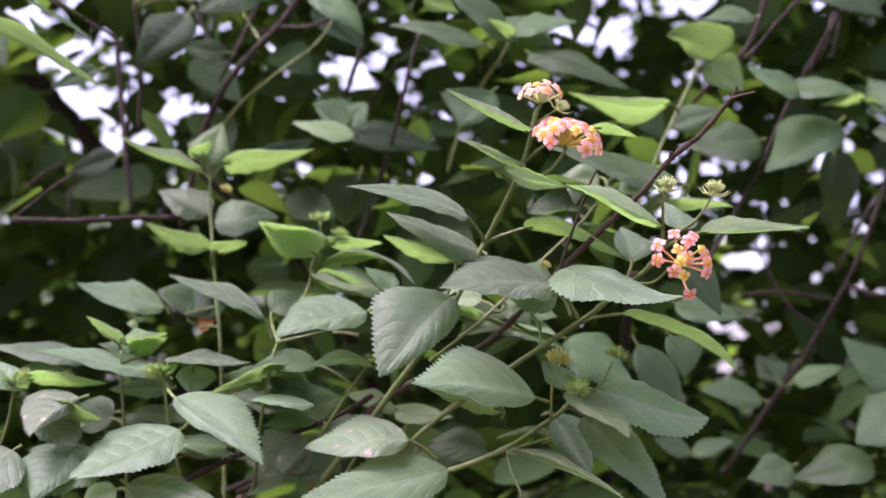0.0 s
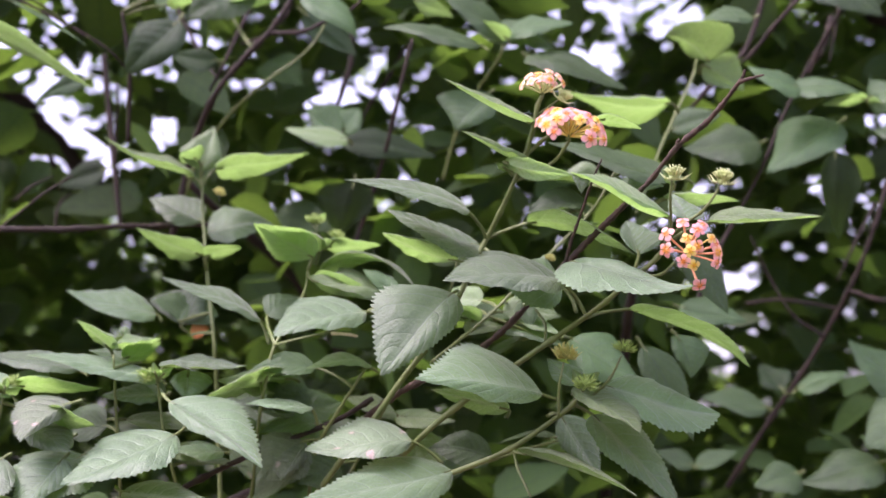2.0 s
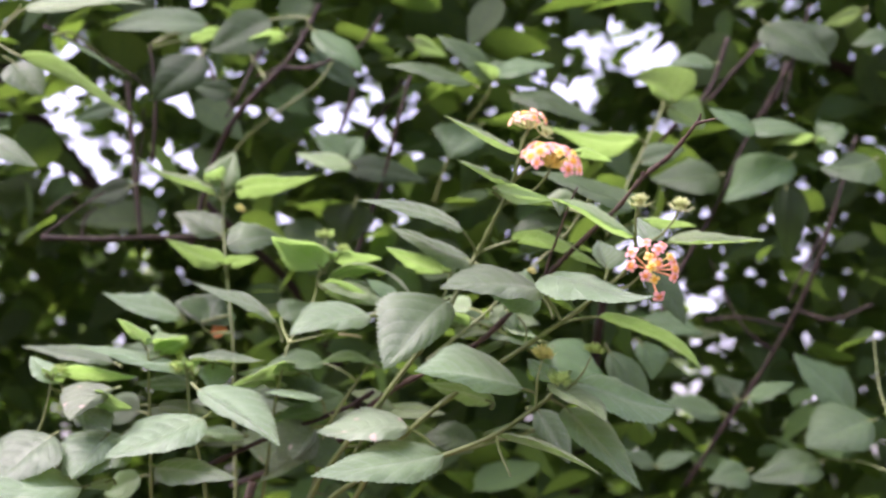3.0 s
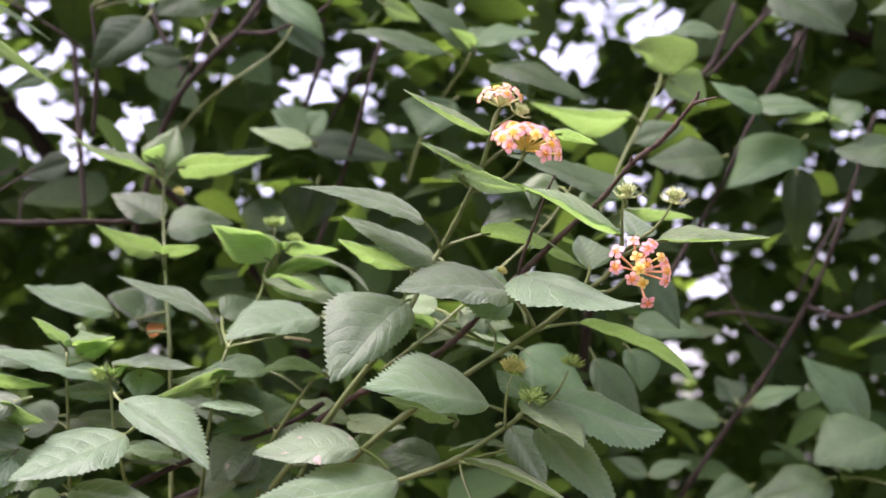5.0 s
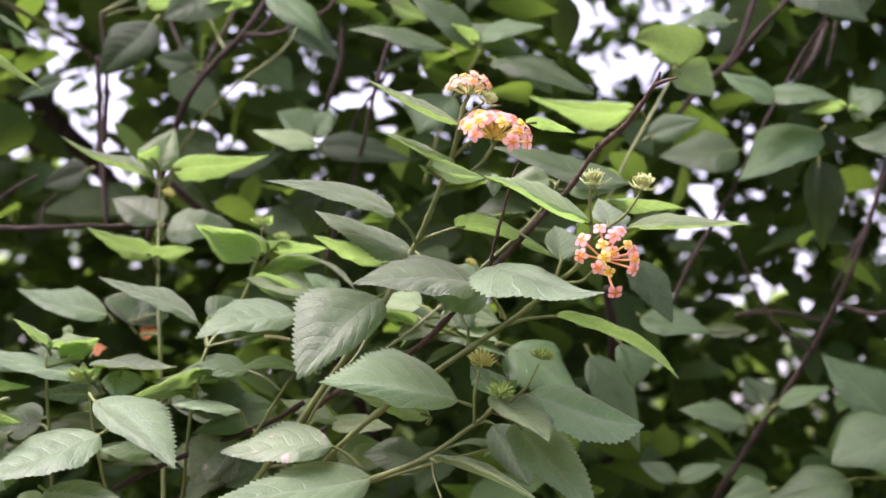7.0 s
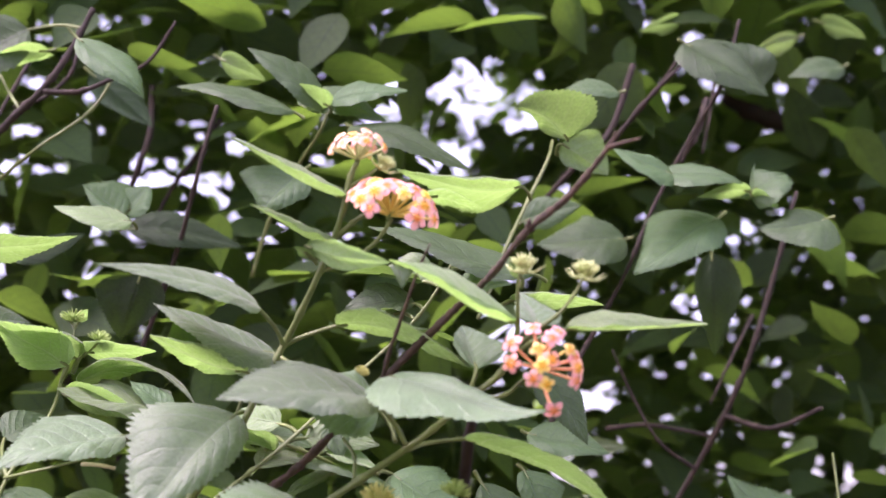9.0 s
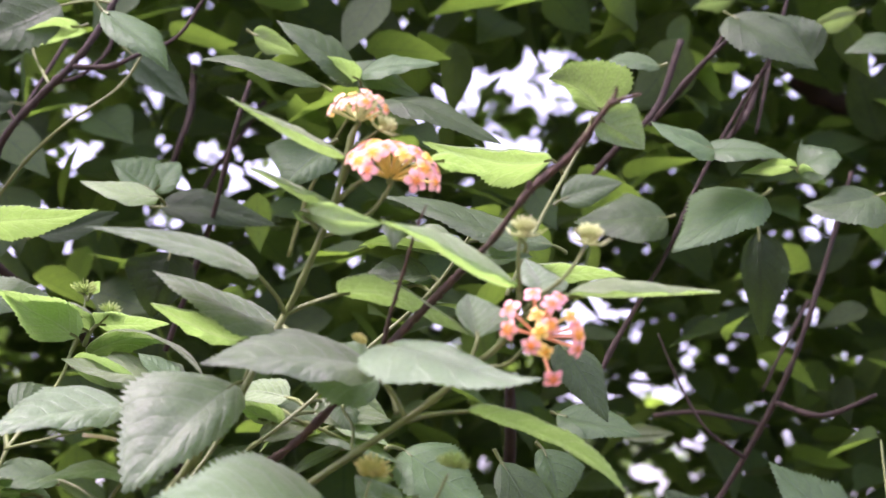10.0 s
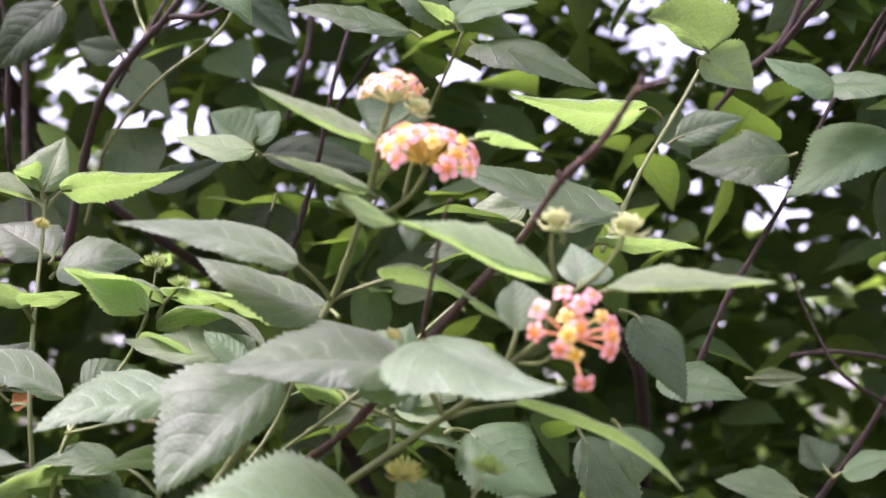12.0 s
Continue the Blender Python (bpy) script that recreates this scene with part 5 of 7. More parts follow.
# ---- taller shrub behind ----
stem(rear_shrub, [(0.0932, 0.7888, 1.4131), (0.1013, 0.7987, 1.4312), (0.1081, 0.8085, 1.4470), (0.1207, 0.8282, 1.4713), (0.1309, 0.8381, 1.4912), (0.1352, 0.8499, 1.5030)], 0.0009, 0.0007)
stem(rear_shrub, [(0.0034, 0.9170, 1.4547), (0.0110, 0.9071, 1.4783), (0.0217, 0.8874, 1.4961), (0.0331, 0.8578, 1.5075), (0.0365, 0.8539, 1.5155)], 0.0009, 0.0006)
stem(rear_shrub, [(-0.1388, 0.9071, 1.4428), (-0.1271, 0.8874, 1.4642), (-0.1182, 0.8677, 1.4694), (-0.1054, 0.8578, 1.4824), (-0.0857, 0.8381, 1.4929), (-0.0630, 0.8381, 1.5107), (-0.0517, 0.8381, 1.5317)], 0.0009, 0.0006)
stem(rear_shrub, [(0.2383, 0.7888, 1.2549), (0.2477, 0.7987, 1.2860), (0.2448, 0.8036, 1.3153), (0.2444, 0.8184, 1.3348), (0.2454, 0.8282, 1.3633)], 0.0007, 0.0005)
stem(rear_shrub, [(0.2477, 0.7987, 1.2860), (0.2292, 0.8085, 1.2938), (0.2136, 0.8105, 1.2952)], 0.0006, 0.0004)
leaf(rear_shrub, (-0.1928, 0.7395, 1.5077), (-0.1571, 0.7395, 1.4857), (0.43, -0.59, 0.69), 0.0037, (-0.1872, 0.8475, 1.5258), 10, 0.02, shaded_leaf)
leaf(rear_shrub, (-0.1411, 0.8677, 1.5429), (-0.1142, 0.8677, 1.5461), (-0.12, 0.05, 0.99), 0.0213, (-0.1627, 0.8578, 1.5339), 10, 0.04, young_leaf)
leaf(rear_shrub, (-0.1081, 0.8677, 1.5399), (-0.0841, 0.8677, 1.5444), (-0.18, 0.05, 0.98), 0.0183, (-0.0931, 0.8412, 1.5105), 10, 0.04, young_leaf)
leaf(rear_shrub, (-0.1431, 0.8775, 1.5520), (-0.1458, 0.8775, 1.5426), (-0.69, -0.7, 0.2), 0.0124, (-0.1630, 0.8578, 1.5367), 10, 0.03, shaded_leaf)
leaf(rear_shrub, (0.2302, 0.8480, 1.5273), (0.2131, 0.8480, 1.5485), (0.12, -0.99, 0.1), 0.0269, (0.2149, 0.8578, 1.5330), 10, 0.03, shaded_leaf)
leaf(rear_shrub, (-0.1285, 0.8480, 1.5462), (-0.1856, 0.8480, 1.5432), (-0.02, -0.92, 0.39), 0.0166, (-0.1630, 0.8578, 1.5367), 12, 0.05, shaded_leaf)
leaf(rear_shrub, (-0.0929, 0.8539, 1.5511), (-0.1283, 0.8480, 1.5299), (0.06, -0.98, 0.17), 0.0248, (-0.0677, 0.8381, 1.5466), 12, 0.05, shaded_leaf)
blade(rear_shrub, (-0.1313, 0.8400, 1.5258), (-0.1444, 0.8380, 1.5117), (-0.1600, 0.8500, 1.5010), (-0.1585, 0.8419, 1.5204), (-0.1328, 0.8319, 1.5053), (-0.1291, 0.8450, 1.5309), deep_shade_leaf)
blade(rear_shrub, (-0.0653, 0.8000, 1.5287), (-0.0498, 0.7900, 1.5141), (-0.0376, 0.7900, 1.5008), (-0.0414, 0.7997, 1.5201), (-0.0542, 0.7847, 1.5089), (-0.0690, 0.8000, 1.5331), shaded_leaf)
blade(rear_shrub, (0.0216, 0.8000, 1.4991), (-0.0022, 0.7900, 1.5021), (-0.0252, 0.7950, 1.5072), (-0.0065, 0.8101, 1.5150), (0.0002, 0.7801, 1.4970), (0.0257, 0.8000, 1.4965), shaded_leaf)
blade(rear_shrub, (-0.1794, 0.8500, 1.4985), (-0.1936, 0.8580, 1.4971), (-0.2098, 0.8700, 1.4930), (-0.1951, 0.8589, 1.5024), (-0.1887, 0.8509, 1.4912), (-0.1757, 0.8500, 1.5006), deep_shade_leaf)
blade(rear_shrub, (-0.0488, 0.8400, 1.4653), (-0.0575, 0.8400, 1.4718), (-0.0663, 0.8400, 1.4783), (-0.0520, 0.8531, 1.4862), (-0.0596, 0.8331, 1.4662), (-0.0470, 0.8400, 1.4624), shaded_leaf)
blade(rear_shrub, (-0.0489, 0.8450, 1.4664), (-0.0438, 0.8450, 1.4729), (-0.0393, 0.8500, 1.4805), (-0.0489, 0.8501, 1.4840), (-0.0376, 0.8401, 1.4703), (-0.0470, 0.8400, 1.4624), shaded_leaf)
blade(rear_shrub, (-0.0446, 0.8300, 1.4602), (-0.0594, 0.8250, 1.4614), (-0.0758, 0.8250, 1.4653), (-0.0598, 0.8372, 1.4697), (-0.0614, 0.8122, 1.4549), (-0.0429, 0.8350, 1.4584), young_leaf)
blade(rear_shrub, (-0.0498, 0.8700, 1.4661), (-0.0249, 0.8730, 1.4653), (0.0004, 0.8800, 1.4606), (-0.0269, 0.8779, 1.4760), (-0.0255, 0.8659, 1.4571), (-0.0534, 0.8700, 1.4661), deep_shade_leaf)
blade(rear_shrub, (-0.1016, 0.8700, 1.4532), (-0.0852, 0.8780, 1.4595), (-0.0701, 0.8900, 1.4687), (-0.0870, 0.8791, 1.4662), (-0.0824, 0.8711, 1.4530), (-0.1054, 0.8700, 1.4514), deep_shade_leaf)
blade(rear_shrub, (-0.0429, 0.8600, 1.4442), (-0.0469, 0.8630, 1.4309), (-0.0521, 0.8750, 1.4185), (-0.0635, 0.8632, 1.4358), (-0.0322, 0.8612, 1.4335), (-0.0418, 0.8600, 1.4481), deep_shade_leaf)
blade(rear_shrub, (-0.1157, 0.8800, 1.5151), (-0.1291, 0.8880, 1.5186), (-0.1437, 0.9000, 1.5246), (-0.1304, 0.8885, 1.5254), (-0.1267, 0.8805, 1.5094), (-0.1120, 0.8800, 1.5141), deep_shade_leaf)
blade(rear_shrub, (-0.1784, 0.9000, 1.4617), (-0.1933, 0.9080, 1.4590), (-0.2097, 0.9200, 1.4564), (-0.1966, 0.9090, 1.4670), (-0.1893, 0.9010, 1.4505), (-0.1747, 0.9000, 1.4629), deep_shade_leaf)
blade(rear_shrub, (0.0249, 0.8000, 1.4751), (0.0155, 0.7900, 1.4636), (0.0084, 0.7900, 1.4547), (0.0003, 0.8005, 1.4745), (0.0236, 0.7855, 1.4586), (0.0284, 0.8000, 1.4770), shaded_leaf)
blade(rear_shrub, (-0.0837, 0.8500, 1.5403), (-0.0970, 0.8500, 1.5387), (-0.1108, 0.8500, 1.5358), (-0.0942, 0.8425, 1.5412), (-0.0969, 0.8575, 1.5374), (-0.0802, 0.8500, 1.5415), young_leaf)
blade(rear_shrub, (-0.0103, 0.8500, 1.5382), (-0.0005, 0.8450, 1.5317), (0.0097, 0.8450, 1.5265), (0.0026, 0.8382, 1.5347), (-0.0032, 0.8532, 1.5303), (-0.0132, 0.8500, 1.5400), young_leaf)
blade(rear_shrub, (0.0351, 0.8200, 1.5092), (0.0196, 0.8100, 1.5185), (0.0024, 0.8100, 1.5293), (0.0241, 0.8265, 1.5302), (0.0174, 0.7965, 1.5091), (0.0362, 0.8200, 1.5063), shaded_leaf)
blade(rear_shrub, (0.0367, 0.8200, 1.5098), (0.0527, 0.8150, 1.5121), (0.0687, 0.8150, 1.5137), (0.0495, 0.8339, 1.5240), (0.0507, 0.8039, 1.5060), (0.0362, 0.8200, 1.5063), shaded_leaf)
blade(rear_shrub, (0.0362, 0.8100, 1.5046), (0.0290, 0.8050, 1.5072), (0.0218, 0.8050, 1.5124), (0.0311, 0.7983, 1.5107), (0.0272, 0.8133, 1.5054), (0.0362, 0.8200, 1.5052), young_leaf)
blade(rear_shrub, (0.0458, 0.8100, 1.4960), (0.0690, 0.8000, 1.4869), (0.0924, 0.8000, 1.4758), (0.0732, 0.8190, 1.4972), (0.0613, 0.7790, 1.4789), (0.0430, 0.8150, 1.4991), shaded_leaf)
blade(rear_shrub, (0.0457, 0.8150, 1.4957), (0.0527, 0.8100, 1.4903), (0.0590, 0.8100, 1.4857), (0.0550, 0.8036, 1.4917), (0.0515, 0.8186, 1.4895), (0.0435, 0.8150, 1.4977), young_leaf)
blade(rear_shrub, (0.1328, 0.8000, 1.4887), (0.1222, 0.7900, 1.4957), (0.1103, 0.7900, 1.4997), (0.1417, 0.7850, 1.5023), (0.1236, 0.8050, 1.4944), (0.1303, 0.8100, 1.4855), young_leaf)
blade(rear_shrub, (0.1301, 0.8000, 1.4874), (0.1396, 0.8000, 1.4812), (0.1490, 0.8000, 1.4742), (0.1501, 0.7973, 1.4886), (0.1333, 0.8023, 1.4779), (0.1298, 0.8100, 1.4855), young_leaf)
blade(rear_shrub, (0.1610, 0.8300, 1.5193), (0.1474, 0.8250, 1.5186), (0.1332, 0.8250, 1.5159), (0.1522, 0.8414, 1.5296), (0.1478, 0.8164, 1.5141), (0.1647, 0.8300, 1.5204), shaded_leaf)
blade(rear_shrub, (0.2035, 0.8350, 1.4650), (0.1827, 0.8200, 1.4517), (0.1614, 0.8150, 1.4363), (0.1758, 0.8415, 1.4668), (0.1856, 0.8065, 1.4406), (0.2084, 0.8400, 1.4690), shaded_leaf)
blade(rear_shrub, (0.1808, 0.8200, 1.4803), (0.1674, 0.8150, 1.4842), (0.1543, 0.8150, 1.4903), (0.1719, 0.8239, 1.4901), (0.1610, 0.7989, 1.4754), (0.1835, 0.8200, 1.4786), shaded_leaf)
blade(rear_shrub, (0.1769, 0.8250, 1.4816), (0.1939, 0.8200, 1.4807), (0.2111, 0.8200, 1.4766), (0.1932, 0.8313, 1.4891), (0.1889, 0.8063, 1.4727), (0.1741, 0.8250, 1.4811), shaded_leaf)
blade(rear_shrub, (0.2173, 0.8300, 1.4757), (0.2049, 0.8250, 1.4745), (0.1928, 0.8250, 1.4718), (0.2015, 0.8184, 1.4768), (0.2067, 0.8334, 1.4733), (0.2183, 0.8300, 1.4739), young_leaf)
blade(rear_shrub, (0.2188, 0.8350, 1.4769), (0.2257, 0.8300, 1.4807), (0.2356, 0.8350, 1.4847), (0.2232, 0.8422, 1.4919), (0.2275, 0.8172, 1.4710), (0.2183, 0.8300, 1.4739), shaded_leaf)
blade(rear_shrub, (0.2178, 0.8300, 1.4739), (0.2221, 0.8250, 1.4702), (0.2277, 0.8250, 1.4670), (0.2226, 0.8175, 1.4718), (0.2217, 0.8325, 1.4703), (0.2184, 0.8300, 1.4751), young_leaf)
blade(rear_shrub, (0.2502, 0.8300, 1.4640), (0.2324, 0.8200, 1.4585), (0.2170, 0.8200, 1.4575), (0.2338, 0.8307, 1.4682), (0.2288, 0.8007, 1.4428), (0.2538, 0.8300, 1.4651), shaded_leaf)
blade(rear_shrub, (0.1660, 0.8500, 1.4589), (0.1462, 0.8450, 1.4573), (0.1260, 0.8450, 1.4552), (0.1489, 0.8565, 1.4707), (0.1467, 0.8315, 1.4440), (0.1699, 0.8500, 1.4600), shaded_leaf)
blade(rear_shrub, (0.2098, 0.8700, 1.4575), (0.2102, 0.8730, 1.4342), (0.2127, 0.8850, 1.4123), (0.2016, 0.8726, 1.4402), (0.2228, 0.8706, 1.4406), (0.2093, 0.8700, 1.4611), deep_shade_leaf)
blade(rear_shrub, (0.1222, 0.8600, 1.4684), (0.1357, 0.8600, 1.4731), (0.1493, 0.8600, 1.4765), (0.1346, 0.8623, 1.4822), (0.1374, 0.8573, 1.4665), (0.1192, 0.8600, 1.4661), shaded_leaf)
blade(rear_shrub, (0.1131, 0.8000, 1.3693), (0.1285, 0.7950, 1.3650), (0.1445, 0.7950, 1.3608), (0.1317, 0.8096, 1.3755), (0.1236, 0.7846, 1.3595), (0.1105, 0.8000, 1.3706), shaded_leaf)
blade(rear_shrub, (0.0871, 0.7400, 1.3459), (0.0979, 0.7350, 1.3258), (0.1072, 0.7350, 1.3039), (0.1072, 0.7407, 1.3300), (0.0899, 0.7307, 1.3234), (0.0847, 0.7400, 1.3503), shaded_leaf)
blade(rear_shrub, (0.1730, 0.9000, 1.3256), (0.1551, 0.8950, 1.3282), (0.1377, 0.8950, 1.3314), (0.1571, 0.9102, 1.3387), (0.1547, 0.8852, 1.3224), (0.1765, 0.9000, 1.3238), shaded_leaf)
blade(rear_shrub, (0.1866, 0.9200, 1.3356), (0.1825, 0.9280, 1.3434), (0.1781, 0.9400, 1.3516), (0.1911, 0.9250, 1.3472), (0.1747, 0.9250, 1.3411), (0.1889, 0.9200, 1.3332), deep_shade_leaf)
blade(rear_shrub, (0.1902, 0.9000, 1.3350), (0.2032, 0.8950, 1.3393), (0.2163, 0.8950, 1.3431), (0.2037, 0.9079, 1.3457), (0.2028, 0.8829, 1.3347), (0.1866, 0.9000, 1.3326), shaded_leaf)
blade(rear_shrub, (0.2366, 0.8450, 1.3213), (0.2190, 0.8350, 1.3389), (0.2020, 0.8350, 1.3550), (0.2332, 0.8489, 1.3472), (0.2064, 0.8239, 1.3340), (0.2416, 0.8500, 1.3171), shaded_leaf)
blade(rear_shrub, (0.2395, 0.8200, 1.3164), (0.2184, 0.8100, 1.3102), (0.1996, 0.8050, 1.3012), (0.2125, 0.8275, 1.3262), (0.2211, 0.7975, 1.2974), (0.2448, 0.8250, 1.3176), shaded_leaf)
blade(rear_shrub, (0.2099, 0.8200, 1.2942), (0.1888, 0.8100, 1.2904), (0.1689, 0.8100, 1.2851), (0.1920, 0.8245, 1.3010), (0.1890, 0.7945, 1.2805), (0.2136, 0.8200, 1.2953), shaded_leaf)
blade(rear_shrub, (0.1773, 0.8500, 1.2902), (0.1652, 0.8450, 1.2880), (0.1537, 0.8450, 1.2841), (0.1660, 0.8545, 1.2969), (0.1668, 0.8345, 1.2794), (0.1806, 0.8500, 1.2913), shaded_leaf)
blade(rear_shrub, (0.1551, 0.9200, 1.3749), (0.1672, 0.9200, 1.3749), (0.1792, 0.9200, 1.3752), (0.1679, 0.9200, 1.3798), (0.1677, 0.9200, 1.3713), (0.1527, 0.9200, 1.3749), young_leaf)
blade(rear_shrub, (0.1412, 0.9500, 1.2960), (0.1302, 0.9500, 1.3009), (0.1198, 0.9500, 1.3052), (0.1318, 0.9551, 1.3075), (0.1299, 0.9451, 1.2956), (0.1433, 0.9500, 1.2942), shaded_leaf)
blade(rear_shrub, (0.1418, 0.9500, 1.2960), (0.1542, 0.9500, 1.3003), (0.1660, 0.9500, 1.3040), (0.1532, 0.9552, 1.3063), (0.1536, 0.9452, 1.2956), (0.1433, 0.9500, 1.2942), shaded_leaf)
blade(rear_shrub, (0.1970, 0.8500, 1.5493), (0.2128, 0.8400, 1.5352), (0.2308, 0.8400, 1.5217), (0.2231, 0.8555, 1.5517), (0.2003, 0.8255, 1.5239), (0.1936, 0.8500, 1.5513), shaded_leaf)
blade(rear_shrub, (0.2831, 0.9500, 1.5893), (0.2666, 0.9400, 1.5814), (0.2534, 0.9400, 1.5753), (0.2630, 0.9351, 1.5846), (0.2705, 0.9501, 1.5792), (0.2867, 0.9500, 1.5911), young_leaf)
blade(rear_shrub, (0.3022, 0.9700, 1.6054), (0.3119, 0.9600, 1.5981), (0.3234, 0.9600, 1.5922), (0.3112, 0.9521, 1.6012), (0.3117, 0.9721, 1.5980), (0.2987, 0.9700, 1.6065), young_leaf)
blade(rear_shrub, (0.2276, 0.9700, 1.6043), (0.2133, 0.9600, 1.5980), (0.2014, 0.9600, 1.5936), (0.2098, 0.9518, 1.6003), (0.2170, 0.9718, 1.5979), (0.2312, 0.9700, 1.6056), young_leaf)
blade(rear_shrub, (0.2947, 0.9200, 1.5637), (0.2772, 0.9100, 1.5584), (0.2632, 0.9100, 1.5543), (0.2809, 0.9234, 1.5697), (0.2736, 0.8984, 1.5494), (0.2981, 0.9200, 1.5649), shaded_leaf)
blade(rear_shrub, (0.0270, 0.8400, 1.5199), (0.0438, 0.8300, 1.5122), (0.0608, 0.8300, 1.5048), (0.0475, 0.8455, 1.5242), (0.0364, 0.8155, 1.5037), (0.0242, 0.8400, 1.5211), shaded_leaf)
blade(rear_shrub, (-0.0717, 0.9000, 1.5473), (-0.0569, 0.9000, 1.5351), (-0.0424, 0.9000, 1.5214), (-0.0494, 0.9000, 1.5422), (-0.0649, 0.9000, 1.5313), (-0.0743, 0.9000, 1.5500), deep_shade_leaf)

# ---- twigs and branches ----
twig("straw", [(-0.0457, 0.6902, 1.3491), (-0.0403, 0.6882, 1.3485), (-0.0351, 0.6872, 1.3474)], 0.0007, 0.0006)
twig("dry", [(-0.0880, 0.7120, 1.2822), (-0.0680, 0.7040, 1.2903), (-0.0436, 0.6960, 1.3062), (-0.0196, 0.6840, 1.3233), (-0.0009, 0.6760, 1.3321), (0.0175, 0.6680, 1.3423), (0.0321, 0.6600, 1.3552), (0.0485, 0.6490, 1.3717), (0.0672, 0.6320, 1.3887), (0.0759, 0.6210, 1.3960), (0.0851, 0.6060, 1.4064), (0.0956, 0.5960, 1.4143), (0.1046, 0.5830, 1.4247)], 0.0012, 0.0007)
twig("dryfork", [(0.1043, 0.5830, 1.4243), (0.1054, 0.5820, 1.4261), (0.1060, 0.5810, 1.4282)], 0.0007, 0.0004)
twig("dryfork", [(0.1043, 0.5830, 1.4243), (0.1076, 0.5800, 1.4248), (0.1117, 0.5770, 1.4252)], 0.0007, 0.0003)
twig("dryfork", [(0.0860, 0.6060, 1.4062), (0.0851, 0.6050, 1.4077), (0.0854, 0.6040, 1.4086)], 0.0009, 0.0005)
twig("thin", [(0.0464, 0.6419, 1.3698), (0.0480, 0.6350, 1.3767), (0.0513, 0.6241, 1.3862), (0.0547, 0.6123, 1.3963), (0.0574, 0.6054, 1.4022)], 0.0007, 0.0003)
twig("bg", [(-0.2068, 0.7888, 1.4110), (-0.1747, 0.7888, 1.4104), (-0.1527, 0.7987, 1.4129), (-0.1246, 0.8085, 1.4145), (-0.1097, 0.8184, 1.4162)], 0.0014, 0.0011)
twig("bg", [(-0.2068, 0.7888, 1.4116), (-0.1964, 0.7888, 1.4198), (-0.1861, 0.7888, 1.4280), (-0.1753, 0.7987, 1.4380)], 0.0007, 0.0004)
twig("bg", [(-0.1410, 0.8874, 1.4211), (-0.1271, 0.8677, 1.4663), (-0.1130, 0.8480, 1.4891), (-0.0982, 0.8430, 1.5059), (-0.0834, 0.8381, 1.5196), (-0.0722, 0.8381, 1.5375), (-0.0637, 0.8381, 1.5557)], 0.0018, 0.0012)
twig("bg", [(-0.0833, 0.8381, 1.5181), (-0.0685, 0.8342, 1.5171), (-0.0569, 0.8322, 1.5211), (-0.0396, 0.8302, 1.5294), (-0.0282, 0.8282, 1.5468)], 0.0012, 0.0006)
twig("bg", [(-0.0473, 0.8874, 1.4063), (-0.0352, 0.8775, 1.4383), (-0.0261, 0.8677, 1.4639), (-0.0186, 0.8578, 1.4920), (-0.0114, 0.8578, 1.5194)], 0.0012, 0.0009)
twig("bg", [(0.1247, 0.8480, 1.3645), (0.1381, 0.8480, 1.3962), (0.1515, 0.8480, 1.4196), (0.1675, 0.8529, 1.4470), (0.1808, 0.8578, 1.4750), (0.1994, 0.8578, 1.5084), (0.2149, 0.8578, 1.5330), (0.2248, 0.8578, 1.5640)], 0.0010, 0.0008)
twig("bg", [(0.1621, 0.9663, 1.2841), (0.1852, 0.9466, 1.3222), (0.2062, 0.9367, 1.3533), (0.2247, 0.9170, 1.3895), (0.2357, 0.9071, 1.4164), (0.2493, 0.9071, 1.4542), (0.2631, 0.9071, 1.4956)], 0.0015, 0.0010)
twig("bg", [(0.2122, 0.9268, 1.3653), (0.1933, 0.9170, 1.3769), (0.1812, 0.9170, 1.3987), (0.1724, 0.9170, 1.4207)], 0.0010, 0.0003)
twig("bg", [(0.2247, 0.9170, 1.3895), (0.2438, 0.9071, 1.3823), (0.2689, 0.9071, 1.3918)], 0.0013, 0.0009)
twig("bg", [(0.1655, 0.8677, 1.5077), (0.1819, 0.8578, 1.5267), (0.2004, 0.8578, 1.5452)], 0.0012, 0.0009)
twig("bg", [(-0.1613, 0.8677, 1.4692), (-0.1589, 0.8578, 1.5032), (-0.1630, 0.8578, 1.5367)], 0.0012, 0.0009)
twig("bg", [(-0.3519, 1.2818, 1.6403), (-0.3234, 1.2818, 1.5949), (-0.2912, 1.2818, 1.5590), (-0.2546, 1.2818, 1.5189)], 0.0090, 0.0063)
twig("bg", [(0.3103, 1.1832, 1.6343), (0.3345, 1.1832, 1.6174), (0.3755, 1.1832, 1.6050)], 0.0075, 0.0042)
twig("bg", [(-0.3627, 1.2325, 1.5878), (-0.3316, 1.2325, 1.5858), (-0.3050, 1.2325, 1.5844), (-0.2955, 1.2325, 1.5688), (-0.2880, 1.2325, 1.5466), (-0.2757, 1.2325, 1.5114)], 0.0027, 0.0022)
twig("bg", [(-0.3517, 1.2029, 1.5667), (-0.3253, 1.2029, 1.5557), (-0.3074, 1.2029, 1.5427), (-0.2807, 1.2029, 1.5189)], 0.0017, 0.0013)
twig("bg", [(-0.1751, 0.9071, 1.4654), (-0.1730, 0.8973, 1.4795), (-0.1706, 0.8874, 1.4900), (-0.1688, 0.8775, 1.5036)], 0.0008, 0.0005)
